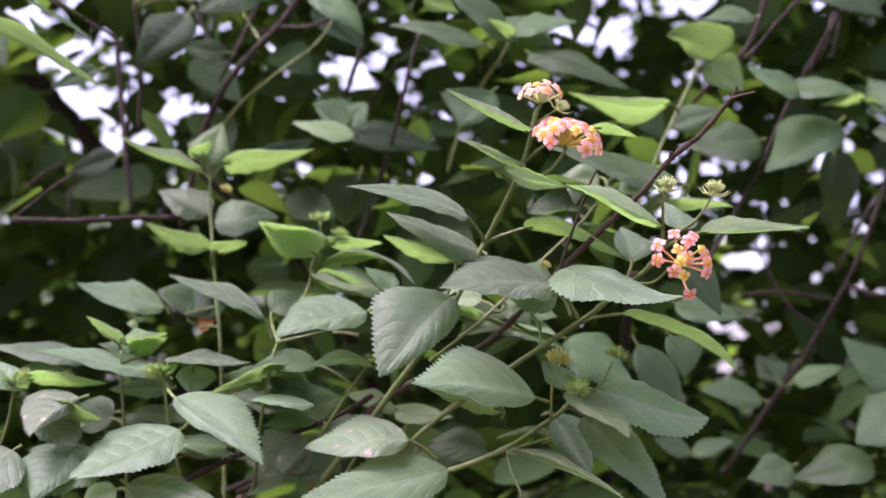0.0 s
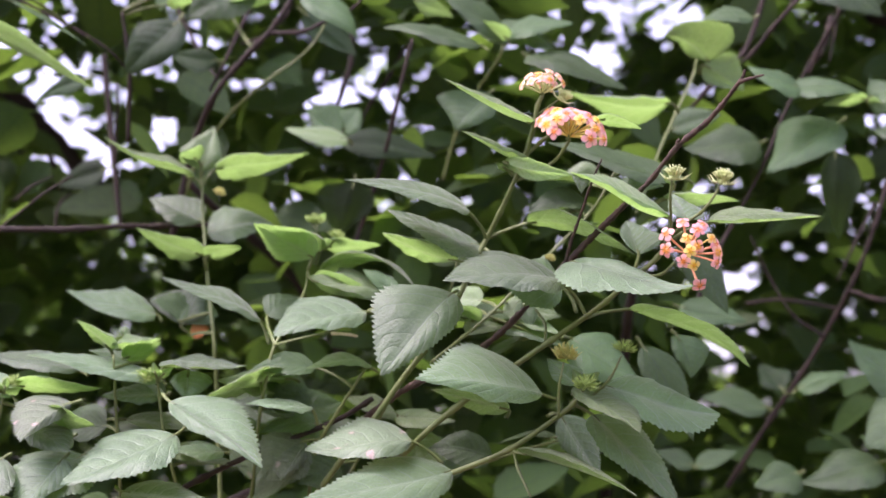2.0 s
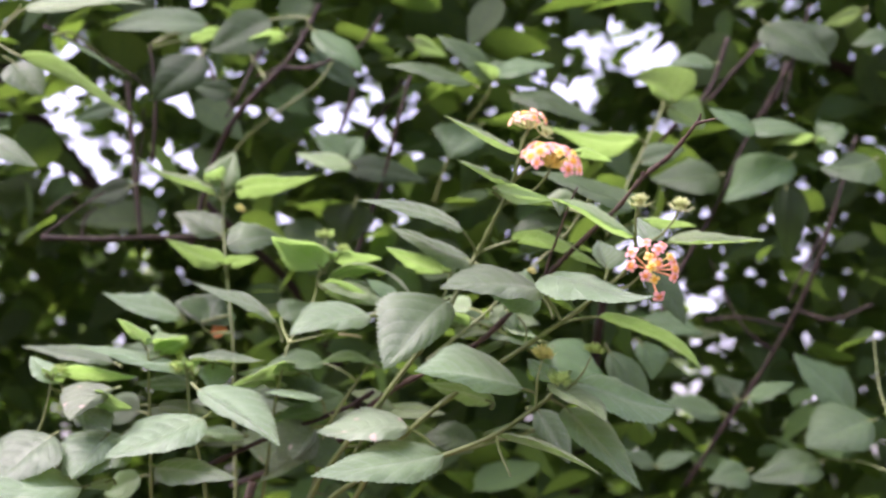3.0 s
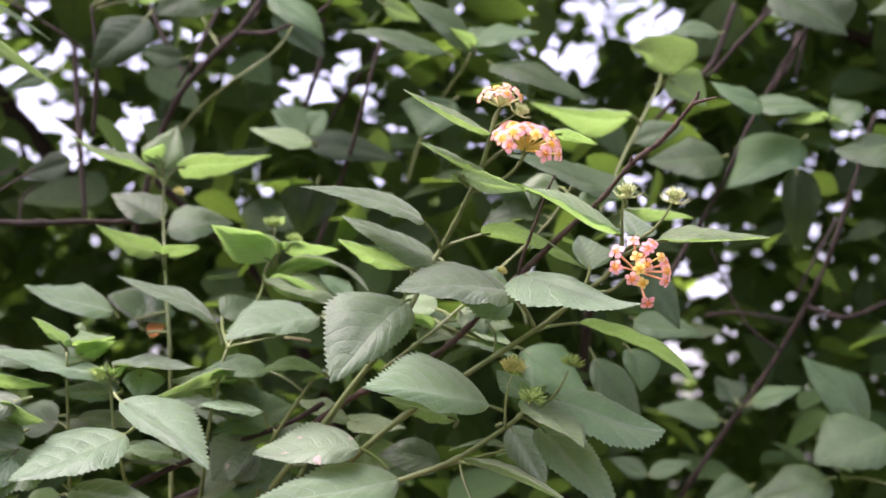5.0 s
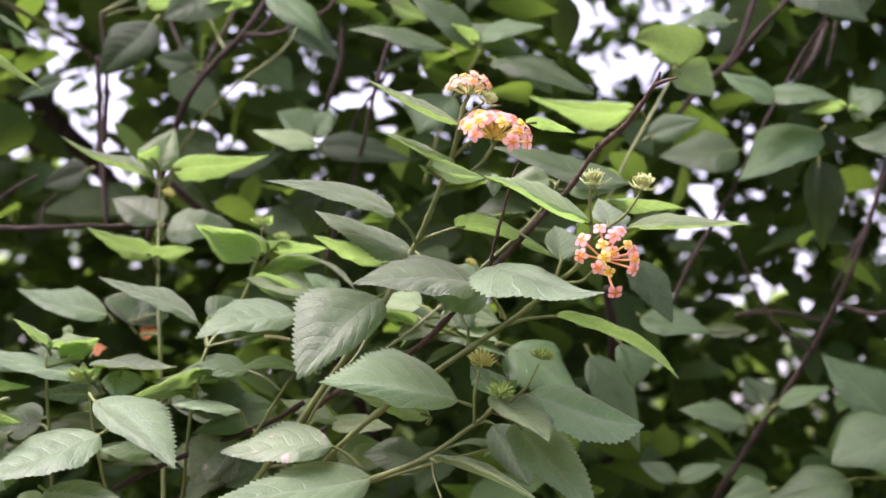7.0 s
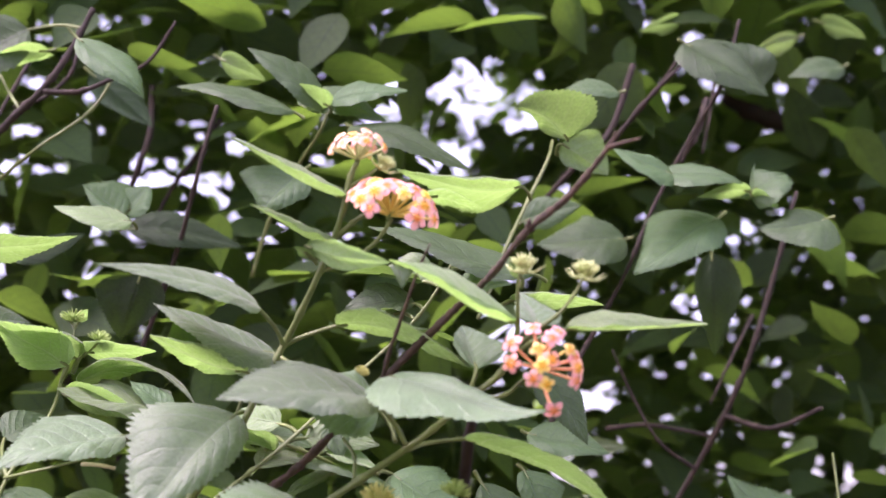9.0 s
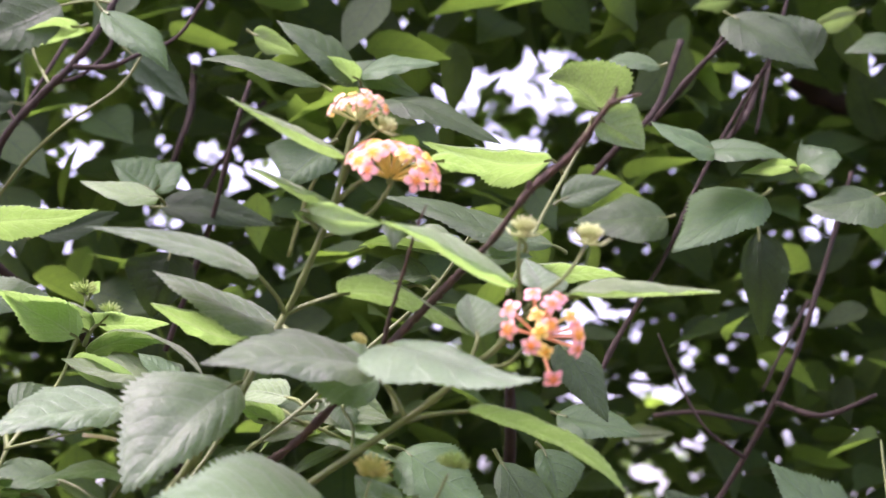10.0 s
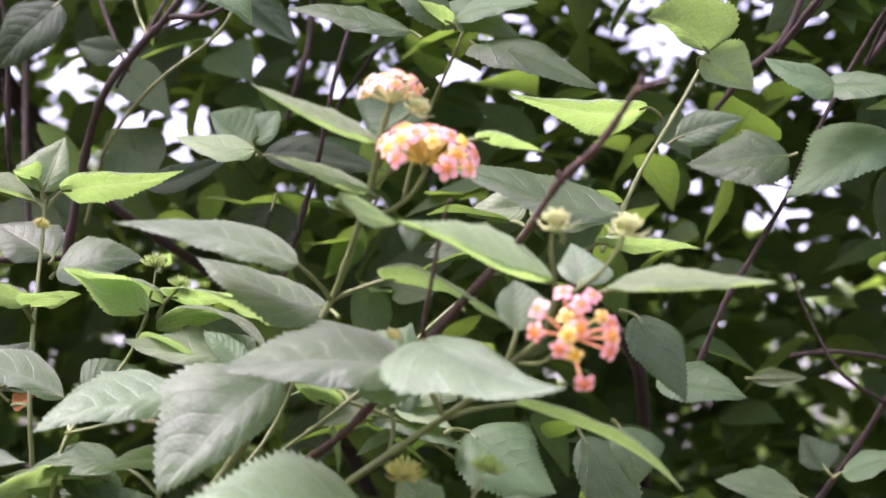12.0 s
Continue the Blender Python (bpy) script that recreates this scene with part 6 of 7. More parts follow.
twig("bg", [(0.1660, 0.8874, 1.5106), (0.1802, 0.8775, 1.5251), (0.1941, 0.8677, 1.5425), (0.2004, 0.8677, 1.5549)], 0.0009, 0.0006)
twig("bg", [(0.2023, 0.8874, 1.5041), (0.2071, 0.8775, 1.5156), (0.2117, 0.8677, 1.5253)], 0.0008, 0.0005)
twig("bg", [(-0.2231, 0.8480, 1.5452), (-0.2001, 0.8480, 1.5332), (-0.1704, 0.8480, 1.5151), (-0.1586, 0.8578, 1.5034)], 0.0008, 0.0005)
twig("bg", [(-0.1045, 0.7888, 1.2809), (-0.0711, 0.7691, 1.2932), (-0.0506, 0.7592, 1.3017), (-0.0276, 0.7494, 1.3150)], 0.0015, 0.0012)
twig("bg", [(-0.0476, 0.9600, 1.5606), (-0.0474, 0.9500, 1.5341), (-0.0527, 0.9500, 1.5157), (-0.0587, 0.9600, 1.5015)], 0.0017, 0.0013)
twig("bg", [(-0.1493, 0.9300, 1.5696), (-0.1380, 0.9200, 1.5448), (-0.1276, 0.9100, 1.5246), (-0.1190, 0.9000, 1.5110)], 0.0011, 0.0007)
twig("bg", [(-0.0969, 0.9100, 1.5625), (-0.1071, 0.9000, 1.5364), (-0.1140, 0.8900, 1.5159), (-0.1216, 0.8900, 1.5012)], 0.0011, 0.0008)
twig("bg", [(-0.0155, 1.0000, 1.5552), (-0.0282, 0.9900, 1.5308), (-0.0389, 0.9900, 1.5153), (-0.0481, 0.9900, 1.4964)], 0.0014, 0.0009)
twig("bg", [(-0.1941, 0.9700, 1.5445), (-0.1892, 0.9600, 1.5077), (-0.1837, 0.9500, 1.4719), (-0.1798, 0.9500, 1.4374)], 0.0018, 0.0014)
twig("bg", [(0.1841, 0.9000, 1.5558), (0.1718, 0.9000, 1.5228), (0.1548, 0.9000, 1.5058), (0.1412, 0.9100, 1.4912)], 0.0017, 0.0013)
twig("bg", [(0.2247, 0.9200, 1.5454), (0.2156, 0.9100, 1.5235), (0.2055, 0.9100, 1.5104)], 0.0016, 0.0013)
twig("bg", [(0.2416, 0.9600, 1.5740), (0.2344, 0.9500, 1.5476), (0.2293, 0.9500, 1.5262)], 0.0008, 0.0006)
twig("bg", [(0.2568, 0.9700, 1.4467), (0.2413, 0.9600, 1.4224), (0.2296, 0.9600, 1.4000)], 0.001, 0.0006)
twig("bg", [(0.1746, 0.9500, 1.3869), (0.1934, 0.9500, 1.3887), (0.2136, 0.9600, 1.3873), (0.2340, 0.9700, 1.3845)], 0.0012, 0.0009)
twig("bg", [(-0.2330, 0.9200, 1.4485), (-0.2237, 0.9200, 1.4565), (-0.2119, 0.9200, 1.4621)], 0.0008, 0.0005)
twig("bg", [(-0.2130, 0.9300, 1.4342), (-0.2110, 0.9300, 1.4470), (-0.2042, 0.9300, 1.4544)], 0.0008, 0.0004)
twig("bg", [(-0.0770, 0.9000, 1.5591), (-0.0805, 0.9000, 1.5463), (-0.0921, 0.9000, 1.5349), (-0.1041, 0.8900, 1.5271)], 0.001, 0.0007)
twig("lowtwig", [(-0.1079, 0.7001, 1.2879), (-0.0860, 0.6951, 1.2980), (-0.0668, 0.6902, 1.3051), (-0.0433, 0.6902, 1.3143), (-0.0292, 0.6902, 1.3224)], 0.0012, 0.0010)


# ---- woody stems down to the ground ----
def woody(owner, points, r0, r1, material):
    v, f = tube_geometry(smooth_path(points, 8), r0, r1, 10, [0.3, 0.6], 0.06, random.Random(3))
    part("woody_stem", mesh_of("woody_stem", v, f), [material], owner)


woody(front_shrub, [(-0.16, 0.74, -0.02), (-0.15, 0.74, 0.5), (-0.11, 0.73, 1.0), (-0.075, 0.72, 1.243)], 0.007, 0.0022, green_stem)
woody(front_shrub, [(-0.15, 0.74, 0.5), (-0.08, 0.73, 1.0), (-0.055, 0.72, 1.242)], 0.005, 0.002, green_stem)
woody(front_shrub, [(-0.15, 0.74, 0.5), (-0.10, 0.73, 1.0), (-0.070, 0.72, 1.242)], 0.005, 0.002, green_stem)
woody(side_shrub, [(-0.24, 0.80, -0.02), (-0.22, 0.78, 0.6), (-0.13, 0.75, 1.05), (-0.087, 0.73, 1.252)], 0.008, 0.002, green_stem)
woody(side_shrub, [(-0.22, 0.78, 0.6), (-0.16, 0.77, 1.0), (-0.099, 0.76, 1.252)], 0.006, 0.002, green_stem)
woody(side_shrub, [(-0.22, 0.78, 0.6), (-0.12, 0.75, 1.05), (-0.065, 0.73, 1.252)], 0.006, 0.002, green_stem)
woody(side_shrub, [(-0.22, 0.78, 0.6), (-0.20, 0.74, 1.0), (-0.108, 0.705, 1.243)], 0.006, 0.002, green_stem)
woody(side_shrub, [(-0.22, 0.78, 0.6), (-0.20, 0.75, 1.0), (-0.137, 0.72, 1.252)], 0.006, 0.002, green_stem)
woody(side_shrub, [(-0.22, 0.78, 0.6), (-0.25, 0.74, 1.0), (-0.203, 0.705, 1.255)], 0.006, 0.002, green_stem)
woody(dry_twig, [(-0.16, 0.72, -0.02), (-0.15, 0.72, 0.7), (-0.12, 0.73, 1.15), (-0.088, 0.73, 1.282)], 0.006, 0.0022, bark)
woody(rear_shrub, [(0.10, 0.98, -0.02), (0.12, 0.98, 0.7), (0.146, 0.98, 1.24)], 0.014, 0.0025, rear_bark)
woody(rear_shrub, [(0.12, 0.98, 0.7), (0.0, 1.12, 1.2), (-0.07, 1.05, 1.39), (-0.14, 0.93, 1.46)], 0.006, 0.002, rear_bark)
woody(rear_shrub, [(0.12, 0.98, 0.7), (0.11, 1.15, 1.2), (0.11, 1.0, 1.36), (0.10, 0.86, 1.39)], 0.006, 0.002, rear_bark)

# ---- masses of leaves behind, with the openings through which the sky shows ----
OPENINGS, GAPS = [], []


def opening(x, z, wide, high, slant, rise):
    """A large window through the leaves, at 1.12 m depth, that slants off backwards."""
    OPENINGS.append((x, z, 0.88 * wide, 0.88 * high, slant, rise))


def gap(x, z, radius, slant, rise):
    """A small clear gap that no leaf reaches into."""
    GAPS.append((x, z, radius, slant, rise))


opening(-0.242, 1.526, 0.029, 0.029, -0.216, 0.202)
opening(-0.220, 1.510, 0.017, 0.016, -0.196, 0.187)
opening(-0.185, 1.533, 0.016, 0.016, -0.165, 0.208)
opening(-0.290, 1.600, 0.020, 0.016, -0.259, 0.268)
opening(-0.063, 1.558, 0.031, 0.023, -0.056, 0.231)
opening(-0.035, 1.580, 0.018, 0.012, -0.031, 0.250)
opening(-0.095, 1.483, 0.014, 0.011, -0.085, 0.163)
opening(-0.074, 1.588, 0.010, 0.008, -0.066, 0.258)
opening(0.108, 1.585, 0.039, 0.018, 0.096, 0.255)
opening(0.080, 1.577, 0.012, 0.012, 0.072, 0.248)
opening(0.157, 1.597, 0.024, 0.009, 0.140, 0.265)
opening(0.214, 1.423, 0.010, 0.008, 0.186, 0.107)
opening(0.192, 1.383, 0.010, 0.005, 0.167, 0.073)
opening(0.159, 1.489, 0.016, 0.007, 0.142, 0.169)
opening(-0.176, 1.571, 0.009, 0.005, -0.157, 0.242)
opening(-0.196, 1.549, 0.013, 0.023, -0.293, 0.273)
opening(-0.140, 1.559, 0.020, 0.013, -0.232, 0.284)
opening(-0.102, 1.595, 0.010, 0.009, -0.192, 0.322)
opening(0.103, 1.595, 0.027, 0.023, 0.028, 0.322)
opening(0.181, 1.601, 0.010, 0.020, 0.112, 0.328)
opening(0.169, 1.469, 0.011, 0.016, 0.099, 0.187)
opening(0.234, 1.431, 0.023, 0.005, 0.163, 0.141)
opening(-0.048, 1.476, 0.013, 0.007, -0.134, 0.194)
opening(-0.030, 1.551, 0.010, 0.013, -0.114, 0.275)
opening(-0.033, 1.552, 0.023, 0.013, -0.061, 0.275)
opening(0.135, 1.607, 0.031, 0.034, 0.117, 0.333)
opening(0.275, 1.631, 0.023, 0.017, 0.265, 0.359)
opening(0.285, 1.606, 0.014, 0.012, 0.275, 0.332)
opening(0.245, 1.658, 0.016, 0.008, 0.233, 0.387)
opening(0.305, 1.628, 0.010, 0.008, 0.297, 0.355)
opening(0.331, 1.615, 0.015, 0.017, 0.324, 0.342)
opening(0.002, 1.648, 0.010, 0.007, -0.024, 0.377)
opening(0.218, 1.689, 0.021, 0.007, 0.205, 0.420)
opening(0.348, 1.510, 0.017, 0.010, 0.343, 0.231)
opening(-0.138, 1.562, 0.016, 0.016, -0.172, 0.285)
opening(0.165, 1.572, 0.014, 0.010, 0.149, 0.296)
opening(0.253, 1.602, 0.012, 0.012, 0.242, 0.327)
opening(0.122, 1.658, 0.010, 0.009, 0.103, 0.387)
opening(0.171, 1.611, 0.030, 0.026, 0.158, 0.290)
opening(0.256, 1.610, 0.011, 0.009, 0.229, 0.290)
opening(-0.206, 1.536, 0.021, 0.019, -0.155, 0.228)
opening(-0.166, 1.527, 0.017, 0.010, -0.122, 0.220)
opening(-0.269, 1.545, 0.015, 0.010, -0.208, 0.235)
opening(0.118, 1.572, 0.017, 0.017, 0.115, 0.258)
opening(-0.267, 1.571, 0.024, 0.012, -0.300, 0.253)
opening(-0.257, 1.543, 0.016, 0.016, -0.292, 0.228)
opening(-0.222, 1.553, 0.012, 0.010, -0.260, 0.237)
opening(-0.209, 1.529, 0.020, 0.012, -0.248, 0.215)
opening(-0.059, 1.554, 0.022, 0.018, -0.114, 0.238)
opening(-0.289, 1.527, 0.020, 0.020, -0.320, 0.214)
opening(-0.260, 1.511, 0.016, 0.012, -0.294, 0.199)
opening(-0.286, 1.557, 0.024, 0.012, -0.317, 0.241)
opening(-0.287, 1.588, 0.017, 0.013, -0.223, 0.271)
opening(-0.244, 1.562, 0.013, 0.017, -0.187, 0.249)
opening(-0.204, 1.564, 0.030, 0.020, -0.332, 0.255)
opening(-0.175, 1.533, 0.020, 0.017, -0.301, 0.221)
opening(-0.148, 1.519, 0.013, 0.013, -0.271, 0.206)
opening(-0.231, 1.551, 0.017, 0.010, -0.361, 0.240)
opening(0.011, 1.561, 0.029, 0.016, -0.099, 0.251)
opening(0.130, 1.576, 0.013, 0.008, 0.030, 0.267)
opening(0.182, 1.484, 0.013, 0.011, 0.087, 0.168)
opening(-0.096, 1.597, 0.013, 0.013, -0.215, 0.290)
opening(-0.115, 1.565, 0.016, 0.012, -0.236, 0.255)
gap(0.190, 1.352, 0.0032, 0.170, 0.046)
gap(0.195, 1.423, 0.0029, 0.174, 0.110)
gap(0.213, 1.425, 0.0035, 0.190, 0.111)
gap(0.200, 1.397, 0.0023, 0.179, 0.087)
gap(0.187, 1.382, 0.0035, 0.167, 0.074)
gap(0.202, 1.374, 0.0019, 0.181, 0.066)
gap(0.215, 1.373, 0.0016, 0.192, 0.065)
gap(0.234, 1.368, 0.0013, 0.209, 0.061)
gap(0.248, 1.382, 0.0013, 0.221, 0.073)
gap(0.273, 1.395, 0.0019, 0.244, 0.085)
gap(0.155, 1.339, 0.0023, 0.138, 0.035)
gap(0.170, 1.346, 0.0019, 0.151, 0.041)
gap(0.145, 1.301, 0.0023, 0.129, 0.001)
gap(0.261, 1.491, 0.0040, 0.233, 0.170)
gap(0.182, 1.490, 0.0026, 0.162, 0.170)
gap(0.168, 1.482, 0.0023, 0.150, 0.163)
gap(0.055, 1.288, 0.0023, 0.049, -0.010)
gap(0.076, 1.273, 0.0016, 0.068, -0.024)
gap(0.256, 1.443, 0.0019, 0.228, 0.127)
gap(0.273, 1.446, 0.0016, 0.244, 0.130)
gap(0.282, 1.518, 0.0019, 0.252, 0.195)
gap(0.196, 1.351, 0.0025, 0.123, 0.064)
gap(0.173, 1.378, 0.0016, 0.102, 0.088)
gap(0.188, 1.379, 0.0022, 0.116, 0.090)
gap(0.195, 1.383, 0.0016, 0.122, 0.093)
gap(0.189, 1.372, 0.0014, 0.117, 0.083)
gap(0.171, 1.357, 0.0014, 0.100, 0.069)
gap(0.211, 1.419, 0.0034, 0.137, 0.126)
gap(0.222, 1.422, 0.0022, 0.147, 0.129)
gap(0.235, 1.420, 0.0022, 0.159, 0.127)
gap(0.183, 1.422, 0.0019, 0.111, 0.129)
gap(0.206, 1.398, 0.0016, 0.133, 0.107)
gap(0.150, 1.341, 0.0013, 0.081, 0.054)
gap(0.153, 1.324, 0.0016, 0.084, 0.039)
gap(0.163, 1.337, 0.0013, 0.093, 0.051)
gap(0.167, 1.458, 0.0047, 0.097, 0.162)
gap(0.175, 1.489, 0.0034, 0.104, 0.190)
gap(0.157, 1.501, 0.0028, 0.087, 0.201)
gap(0.188, 1.470, 0.0022, 0.116, 0.172)
gap(0.245, 1.458, 0.0016, 0.168, 0.162)
gap(0.227, 1.487, 0.0014, 0.152, 0.188)
gap(0.010, 1.301, 0.0016, -0.047, 0.018)
gap(0.119, 1.331, 0.0013, 0.053, 0.046)
gap(0.205, 1.371, 0.0016, 0.112, 0.040)
gap(0.175, 1.471, 0.0032, 0.080, 0.149)
gap(0.191, 1.477, 0.0019, 0.097, 0.155)
gap(0.233, 1.433, 0.0018, 0.142, 0.107)
gap(0.152, 1.418, 0.0013, 0.055, 0.091)
gap(0.214, 1.411, 0.0011, 0.122, 0.084)
gap(0.167, 1.380, 0.0009, 0.071, 0.050)
gap(0.109, 1.418, 0.0009, 0.008, 0.091)
gap(0.072, 1.531, 0.0016, -0.032, 0.213)
gap(0.198, 1.367, 0.0017, 0.135, 0.080)
gap(0.174, 1.390, 0.0012, 0.109, 0.104)
gap(0.196, 1.391, 0.0014, 0.133, 0.105)
gap(0.213, 1.426, 0.0019, 0.151, 0.143)
gap(0.233, 1.429, 0.0014, 0.172, 0.146)
gap(0.252, 1.429, 0.0013, 0.193, 0.146)
gap(0.174, 1.482, 0.0026, 0.109, 0.203)
gap(0.179, 1.462, 0.0016, 0.115, 0.182)
gap(0.297, 1.457, 0.0011, 0.241, 0.177)
gap(0.267, 1.600, 0.0019, 0.209, 0.329)
gap(0.236, 1.439, 0.0011, 0.176, 0.156)
gap(0.225, 1.399, 0.0011, 0.164, 0.113)
gap(0.285, 1.392, 0.0011, 0.228, 0.106)
gap(0.268, 1.609, 0.0015, 0.254, 0.318)
gap(0.325, 1.594, 0.0018, 0.314, 0.301)
gap(0.244, 1.574, 0.0015, 0.228, 0.280)
gap(0.342, 1.489, 0.0018, 0.332, 0.191)
gap(0.105, 1.638, 0.0013, 0.081, 0.348)
gap(0.125, 1.629, 0.0015, 0.103, 0.339)
gap(0.205, 1.641, 0.0013, 0.187, 0.351)


def blocks(points):
    """Whether a leaf reaches into one of the small clear gaps."""
    g = GAP_ROWS
    d, w = points[:, 1:2] - 1.12, points[:, 1:2] / 1.12
    away = (points[:, 0:1] - g[:, 0] - g[:, 3] * d) ** 2 + (points[:, 2:3] - g[:, 1] - g[:, 4] * d) ** 2
    return bool((away < (g[:, 2] * w) ** 2).any())


GAP_ROWS = np.array(GAPS)


def leaf_mass(name, count, draw, material, length, seed, label, category, clear=True):
    """Many small folded leaves joined into one mesh; draw gives the place of each, or None."""
    rng = random.Random(seed)
    shape = [(0.0, 0.02), (0.08, 0.24), (0.2, 0.4), (0.36, 0.47), (0.55, 0.42), (0.72, 0.28), (0.88, 0.11), (1.0, 0.01)]
    verts, faces, uvs = [], [], []
    made = 0
    while made < count:
        place = draw(rng)
        if place is None:
            made += 0.2
            continue
        made += 1
        k = len(verts)
        size = length * rng.uniform(0.6, 1.25)
        a = unit((rng.gauss(0, 1), rng.gauss(0, 0.8), rng.gauss(-0.25, 0.5)))
        n = unit((rng.gauss(0, 0.5), rng.gauss(-0.3, 0.5), 1.0))
        n = unit(n - a * (n @ a))
        s = np.cross(a, n)
        place = np.array(place) - a * size * 0.5
        width, fold, droop = size * rng.uniform(0.55, 0.8), rng.uniform(0.1, 0.4), rng.uniform(0.0, 0.25)
        if clear and blocks(np.array([place + a * size * u - n * size * droop * u * u + s * v * 0.42 * width for u, v in ((0.05, 0), (0.35, -1), (0.35, 0), (0.35, 1), (0.7, -0.6), (0.7, 0.6), (0.95, 0))])):
            made -= 0.8
            continue
        for u, h in shape:
            mid = place + a * size * u - n * size * droop * u * u
            for v in (-1, 0, 1):
                verts.append(mid + s * v * h * width + n * abs(v) * h * width * fold)
                uvs.append((u, 0.5 + 0.5 * v))
        for i in range(len(shape) - 1):
            for j in range(2):
                faces.append((k + i * 3 + j, k + i * 3 + 3 + j, k + i * 3 + 4 + j, k + i * 3 + 1 + j))
    ob = part(name, mesh_of(name, verts, faces, True, uvs), [material], None)
    return tagged(ob, label, category, kind="stuff")


def in_opening(x, y, z, grow):
    """Whether a place lies in one of the slanting openings, which widen towards the back."""
    d = y - 1.12
    w = y / 1.12
    for cx, cz, rx, rz, slant, rise in OPENINGS:
        if ((x - cx - slant * d) / max(rx * w + grow, 0.002)) ** 2 + ((z - cz - rise * d) / max(rz * w + grow, 0.002)) ** 2 < 1:
            return True
    return False


def inside_bush(x, z, width, height):
    """A rounded, uneven outline."""
    lump = 0.18 * noise.noise(Vector((x * 2.1, 4.0, z * 2.1)))
    return abs(x / width) ** 3 + abs(z / height) ** 5 < 1 + lump


def behind_shrubs(rng):
    x, z = rng.uniform(-1.1, 1.15), rng.uniform(0.72, 2.15)
    y = 0.93 + 0.10 * noise.noise(Vector((x * 3, 1.0, z * 3))) ** 2 + 0.8 * rng.random() ** 1.3
    if not inside_bush(x, z, 1.12, 2.12) or abs(x / 1.15) ** 3 + ((y - 0.9) / 0.95) ** 3 > 1 or y < 0.93 + 0.4 * x * x:
        return None
    if x < -0.11 * y and 1.15 < z < 1.28 + 0.17 * y and y < 1.3:
        return None
    if x > 0.1 * y and z < 1.55 and rng.random() < 0.44:
        return None
    if in_opening(x, y, z, -0.002) and rng.random() > 0.07:
        return None
    return x, y, z


def low_growth(rng):
    x, y, z = rng.uniform(-1.1, 1.15), rng.uniform(0.98, 1.7), rng.uniform(0.04, 0.74)
    return (x, y, z) if (x / 1.1) ** 2 + ((y - 1.3) / 0.42) ** 2 < 1 else None


def small_leaves(rng):
    x, z = rng.uniform(-1.5, 1.6), rng.uniform(0.95, 2.3)
    y = rng.uniform(1.5, 2.3)
    if not inside_bush(x, z, 1.6, 2.35) or abs(x / 1.6) ** 3 + abs((y - 1.5) / 0.85) ** 3 > 1:
        return None
    if x < 0.08 * y and z > 1.29 + 0.16 * y and rng.random() < 0.5:
        return None
    if in_opening(x, y, z, -0.004) and rng.random() > 0.24:
        return None
    return x, y, z


def far_hedge(rng):
    x, y = rng.uniform(-4, 4), rng.uniform(4.0, 5.5)
    top = min(2.12, max(1.2, 2.05 - 0.5 * x)) + 0.12 * math.sin(x * 3.1)
    z = rng.uniform(0.0, 1.0) ** 0.7 * top
    return x, y, z


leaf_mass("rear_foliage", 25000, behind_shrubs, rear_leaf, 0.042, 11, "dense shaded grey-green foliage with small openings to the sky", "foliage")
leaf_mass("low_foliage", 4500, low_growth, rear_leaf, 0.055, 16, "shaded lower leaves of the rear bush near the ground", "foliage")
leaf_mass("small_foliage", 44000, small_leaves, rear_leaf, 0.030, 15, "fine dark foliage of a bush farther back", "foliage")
leaf_mass("far_hedge", 9000, far_hedge, far_leaf, 0.14, 12, "distant sunlit green hedge behind the shrubs", "hedge")


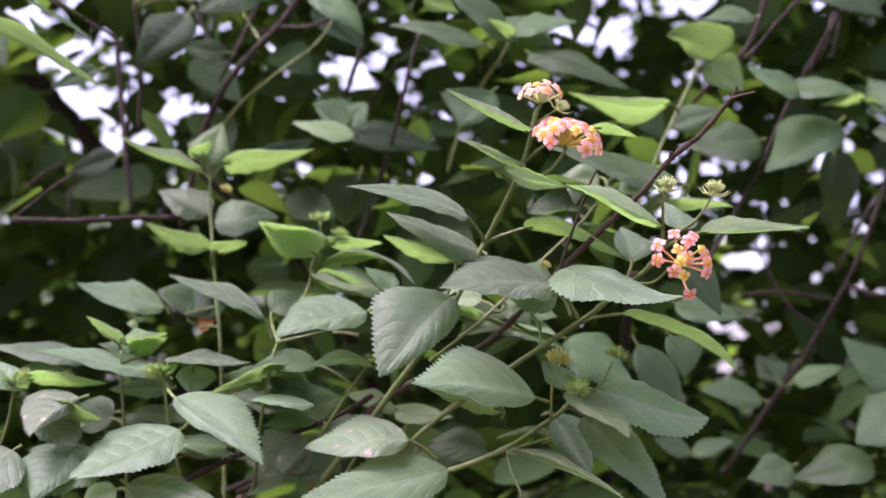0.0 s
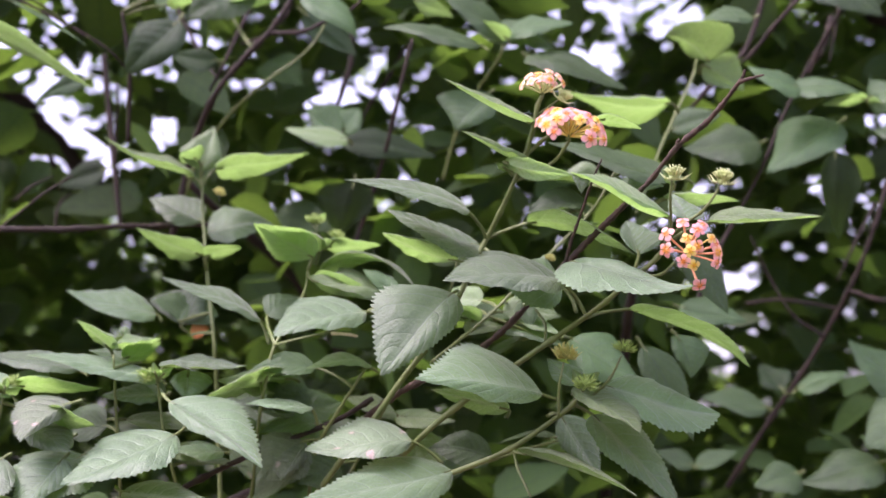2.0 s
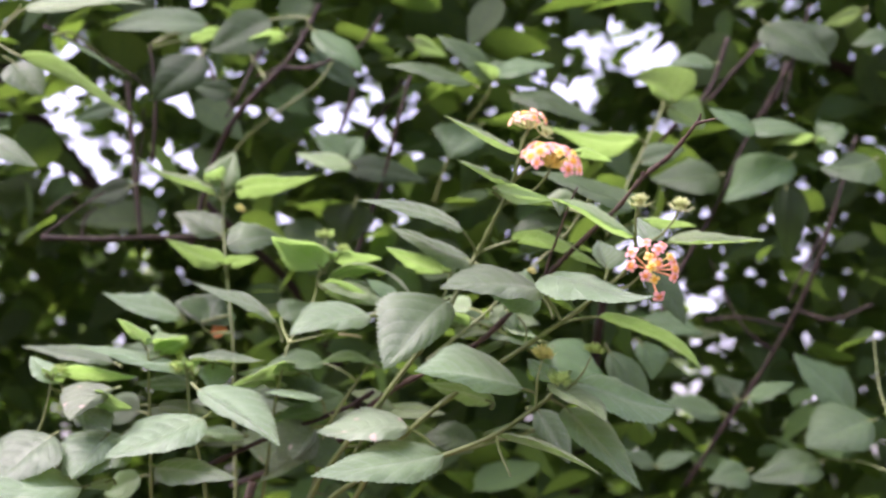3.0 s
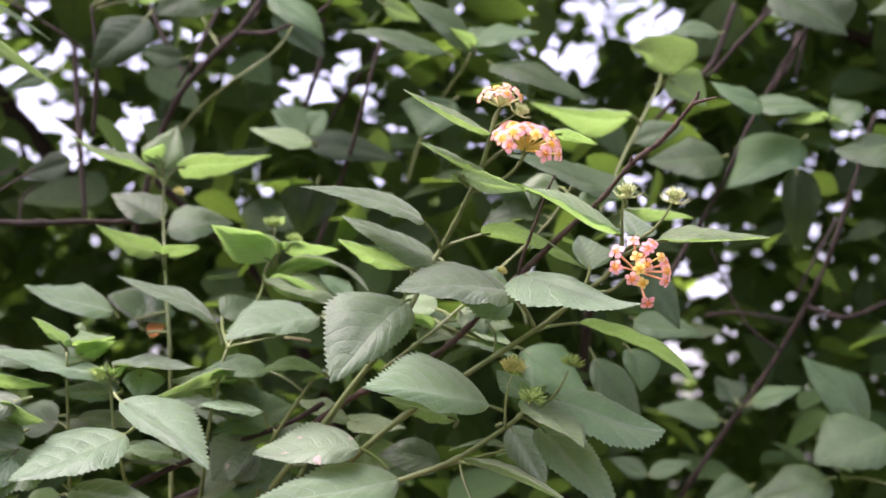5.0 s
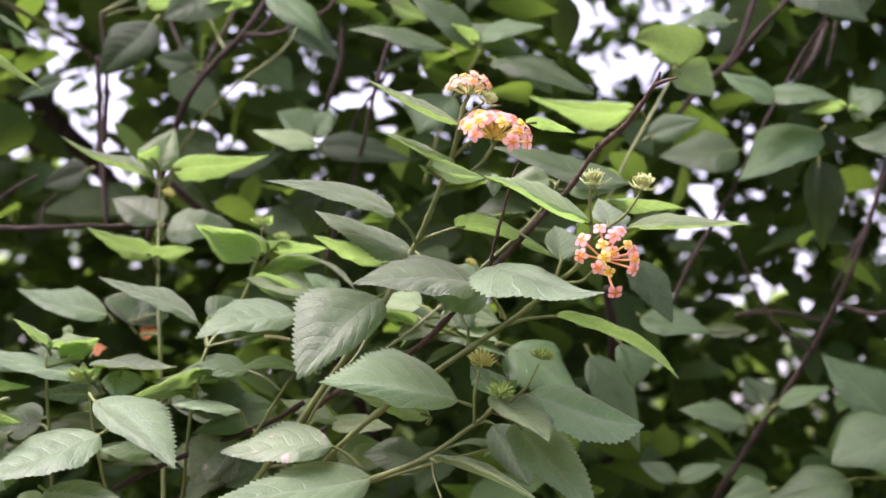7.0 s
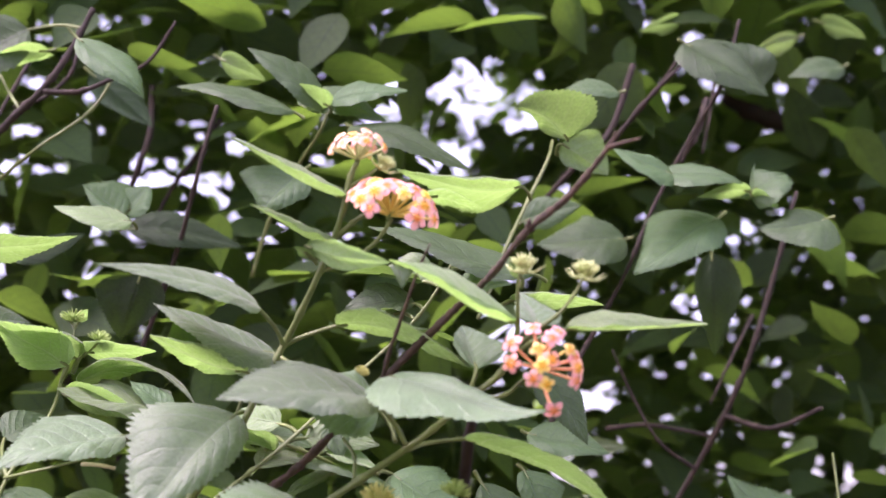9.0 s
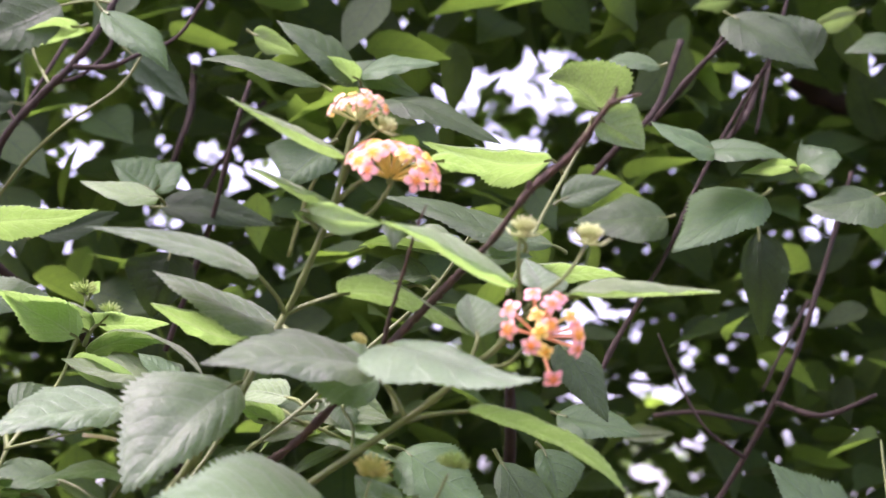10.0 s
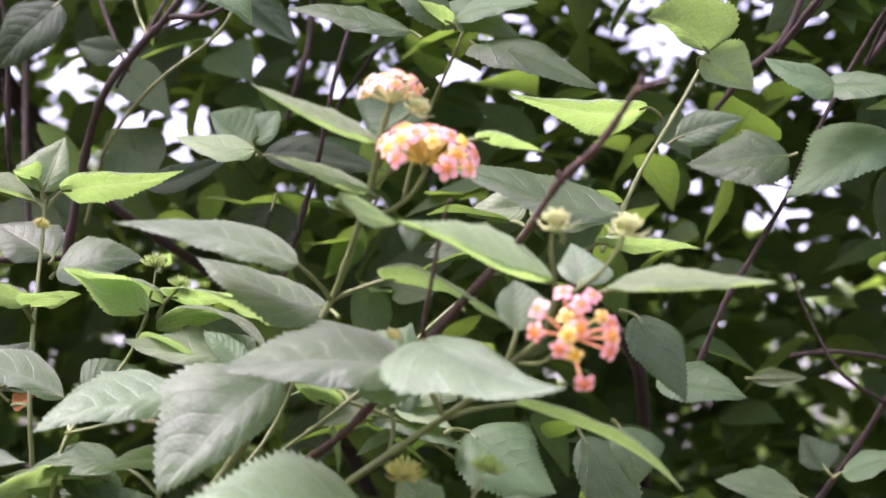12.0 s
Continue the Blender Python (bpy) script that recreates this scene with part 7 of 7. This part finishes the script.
# Out-of-view leaf wall behind the camera, added to block low sky light
def blocker_behind(rng):
    x, y = rng.uniform(-5, 5), rng.uniform(-4.6, -3.2)
    return x, y, rng.uniform(0.0, 1.0) ** 0.8 * (3.4 + 0.4 * math.sin(x * 2.3))


leaf_mass("tall_hedge", 6000, blocker_behind, far_leaf, 0.16, 17, "unseen leaf wall added behind the camera to cut frontal sky light", "hedge")


# Leaf cover above the view, added to keep sky light off the rear shrubs
def canopy(rng):
    y = 0.92 + 3.08 * rng.random() ** 1.5
    x = rng.uniform(-2.5, 2.5)
    return x, y, 1.5 + 0.5 * y + rng.uniform(0, 0.9) * (1.1 + 0.6 * noise.noise(Vector((x * 1.2, y * 1.2, 0))))


leaf_mass("tree_canopy", 6500, canopy, far_leaf, 0.13, 13, "unseen leaf cover added overhead to shade the rear shrubs", "canopy")


def fine_growth(rng):
    while True:
        x, y, z = rng.uniform(-1.6, 1.7), rng.uniform(1.7, 2.8), rng.uniform(1.1, 2.7)
        if noise.noise(Vector((x * 3.2, y * 2.0, z * 3.2))) > 0.02 and (rng.random() < 0.75 or not in_opening(x, y, z, -0.01)):
            return x, y, z


leaf_mass("fine_foliage", 16000, fine_growth, far_leaf, 0.025, 14, "small green leaves of trees farther back", "foliage")


# ---- unseen trunks added to carry the overhead shade cover, out of the way of the path ----
def cover_trunk(x, y):
    tree = thing("tree", (x, y, 0.0), "unseen tree with dark rough bark, added to carry the shade cover", "tree", group="trees behind the bushes")
    rng = random.Random(int(10 * y))
    lean = [(x, y, -0.05), (x + 0.04, y, 0.8), (x - 0.02, y - 0.05, 1.8), (x * 0.95, y - 0.15, 2.7), (x * 0.85, y - 0.4, 3.5)]
    v, f = tube_geometry(smooth_path(lean, 8), 0.11, 0.05, 12, [0.4, 0.7], 0.08, rng)
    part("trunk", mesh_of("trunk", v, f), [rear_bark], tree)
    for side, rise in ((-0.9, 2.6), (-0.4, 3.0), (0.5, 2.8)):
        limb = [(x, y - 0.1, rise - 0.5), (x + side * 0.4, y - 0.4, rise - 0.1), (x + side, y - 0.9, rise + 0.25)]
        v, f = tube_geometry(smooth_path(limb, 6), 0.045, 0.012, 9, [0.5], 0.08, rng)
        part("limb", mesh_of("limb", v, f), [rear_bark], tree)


cover_trunk(-2.1, 3.2)
cover_trunk(2.2, 3.4)
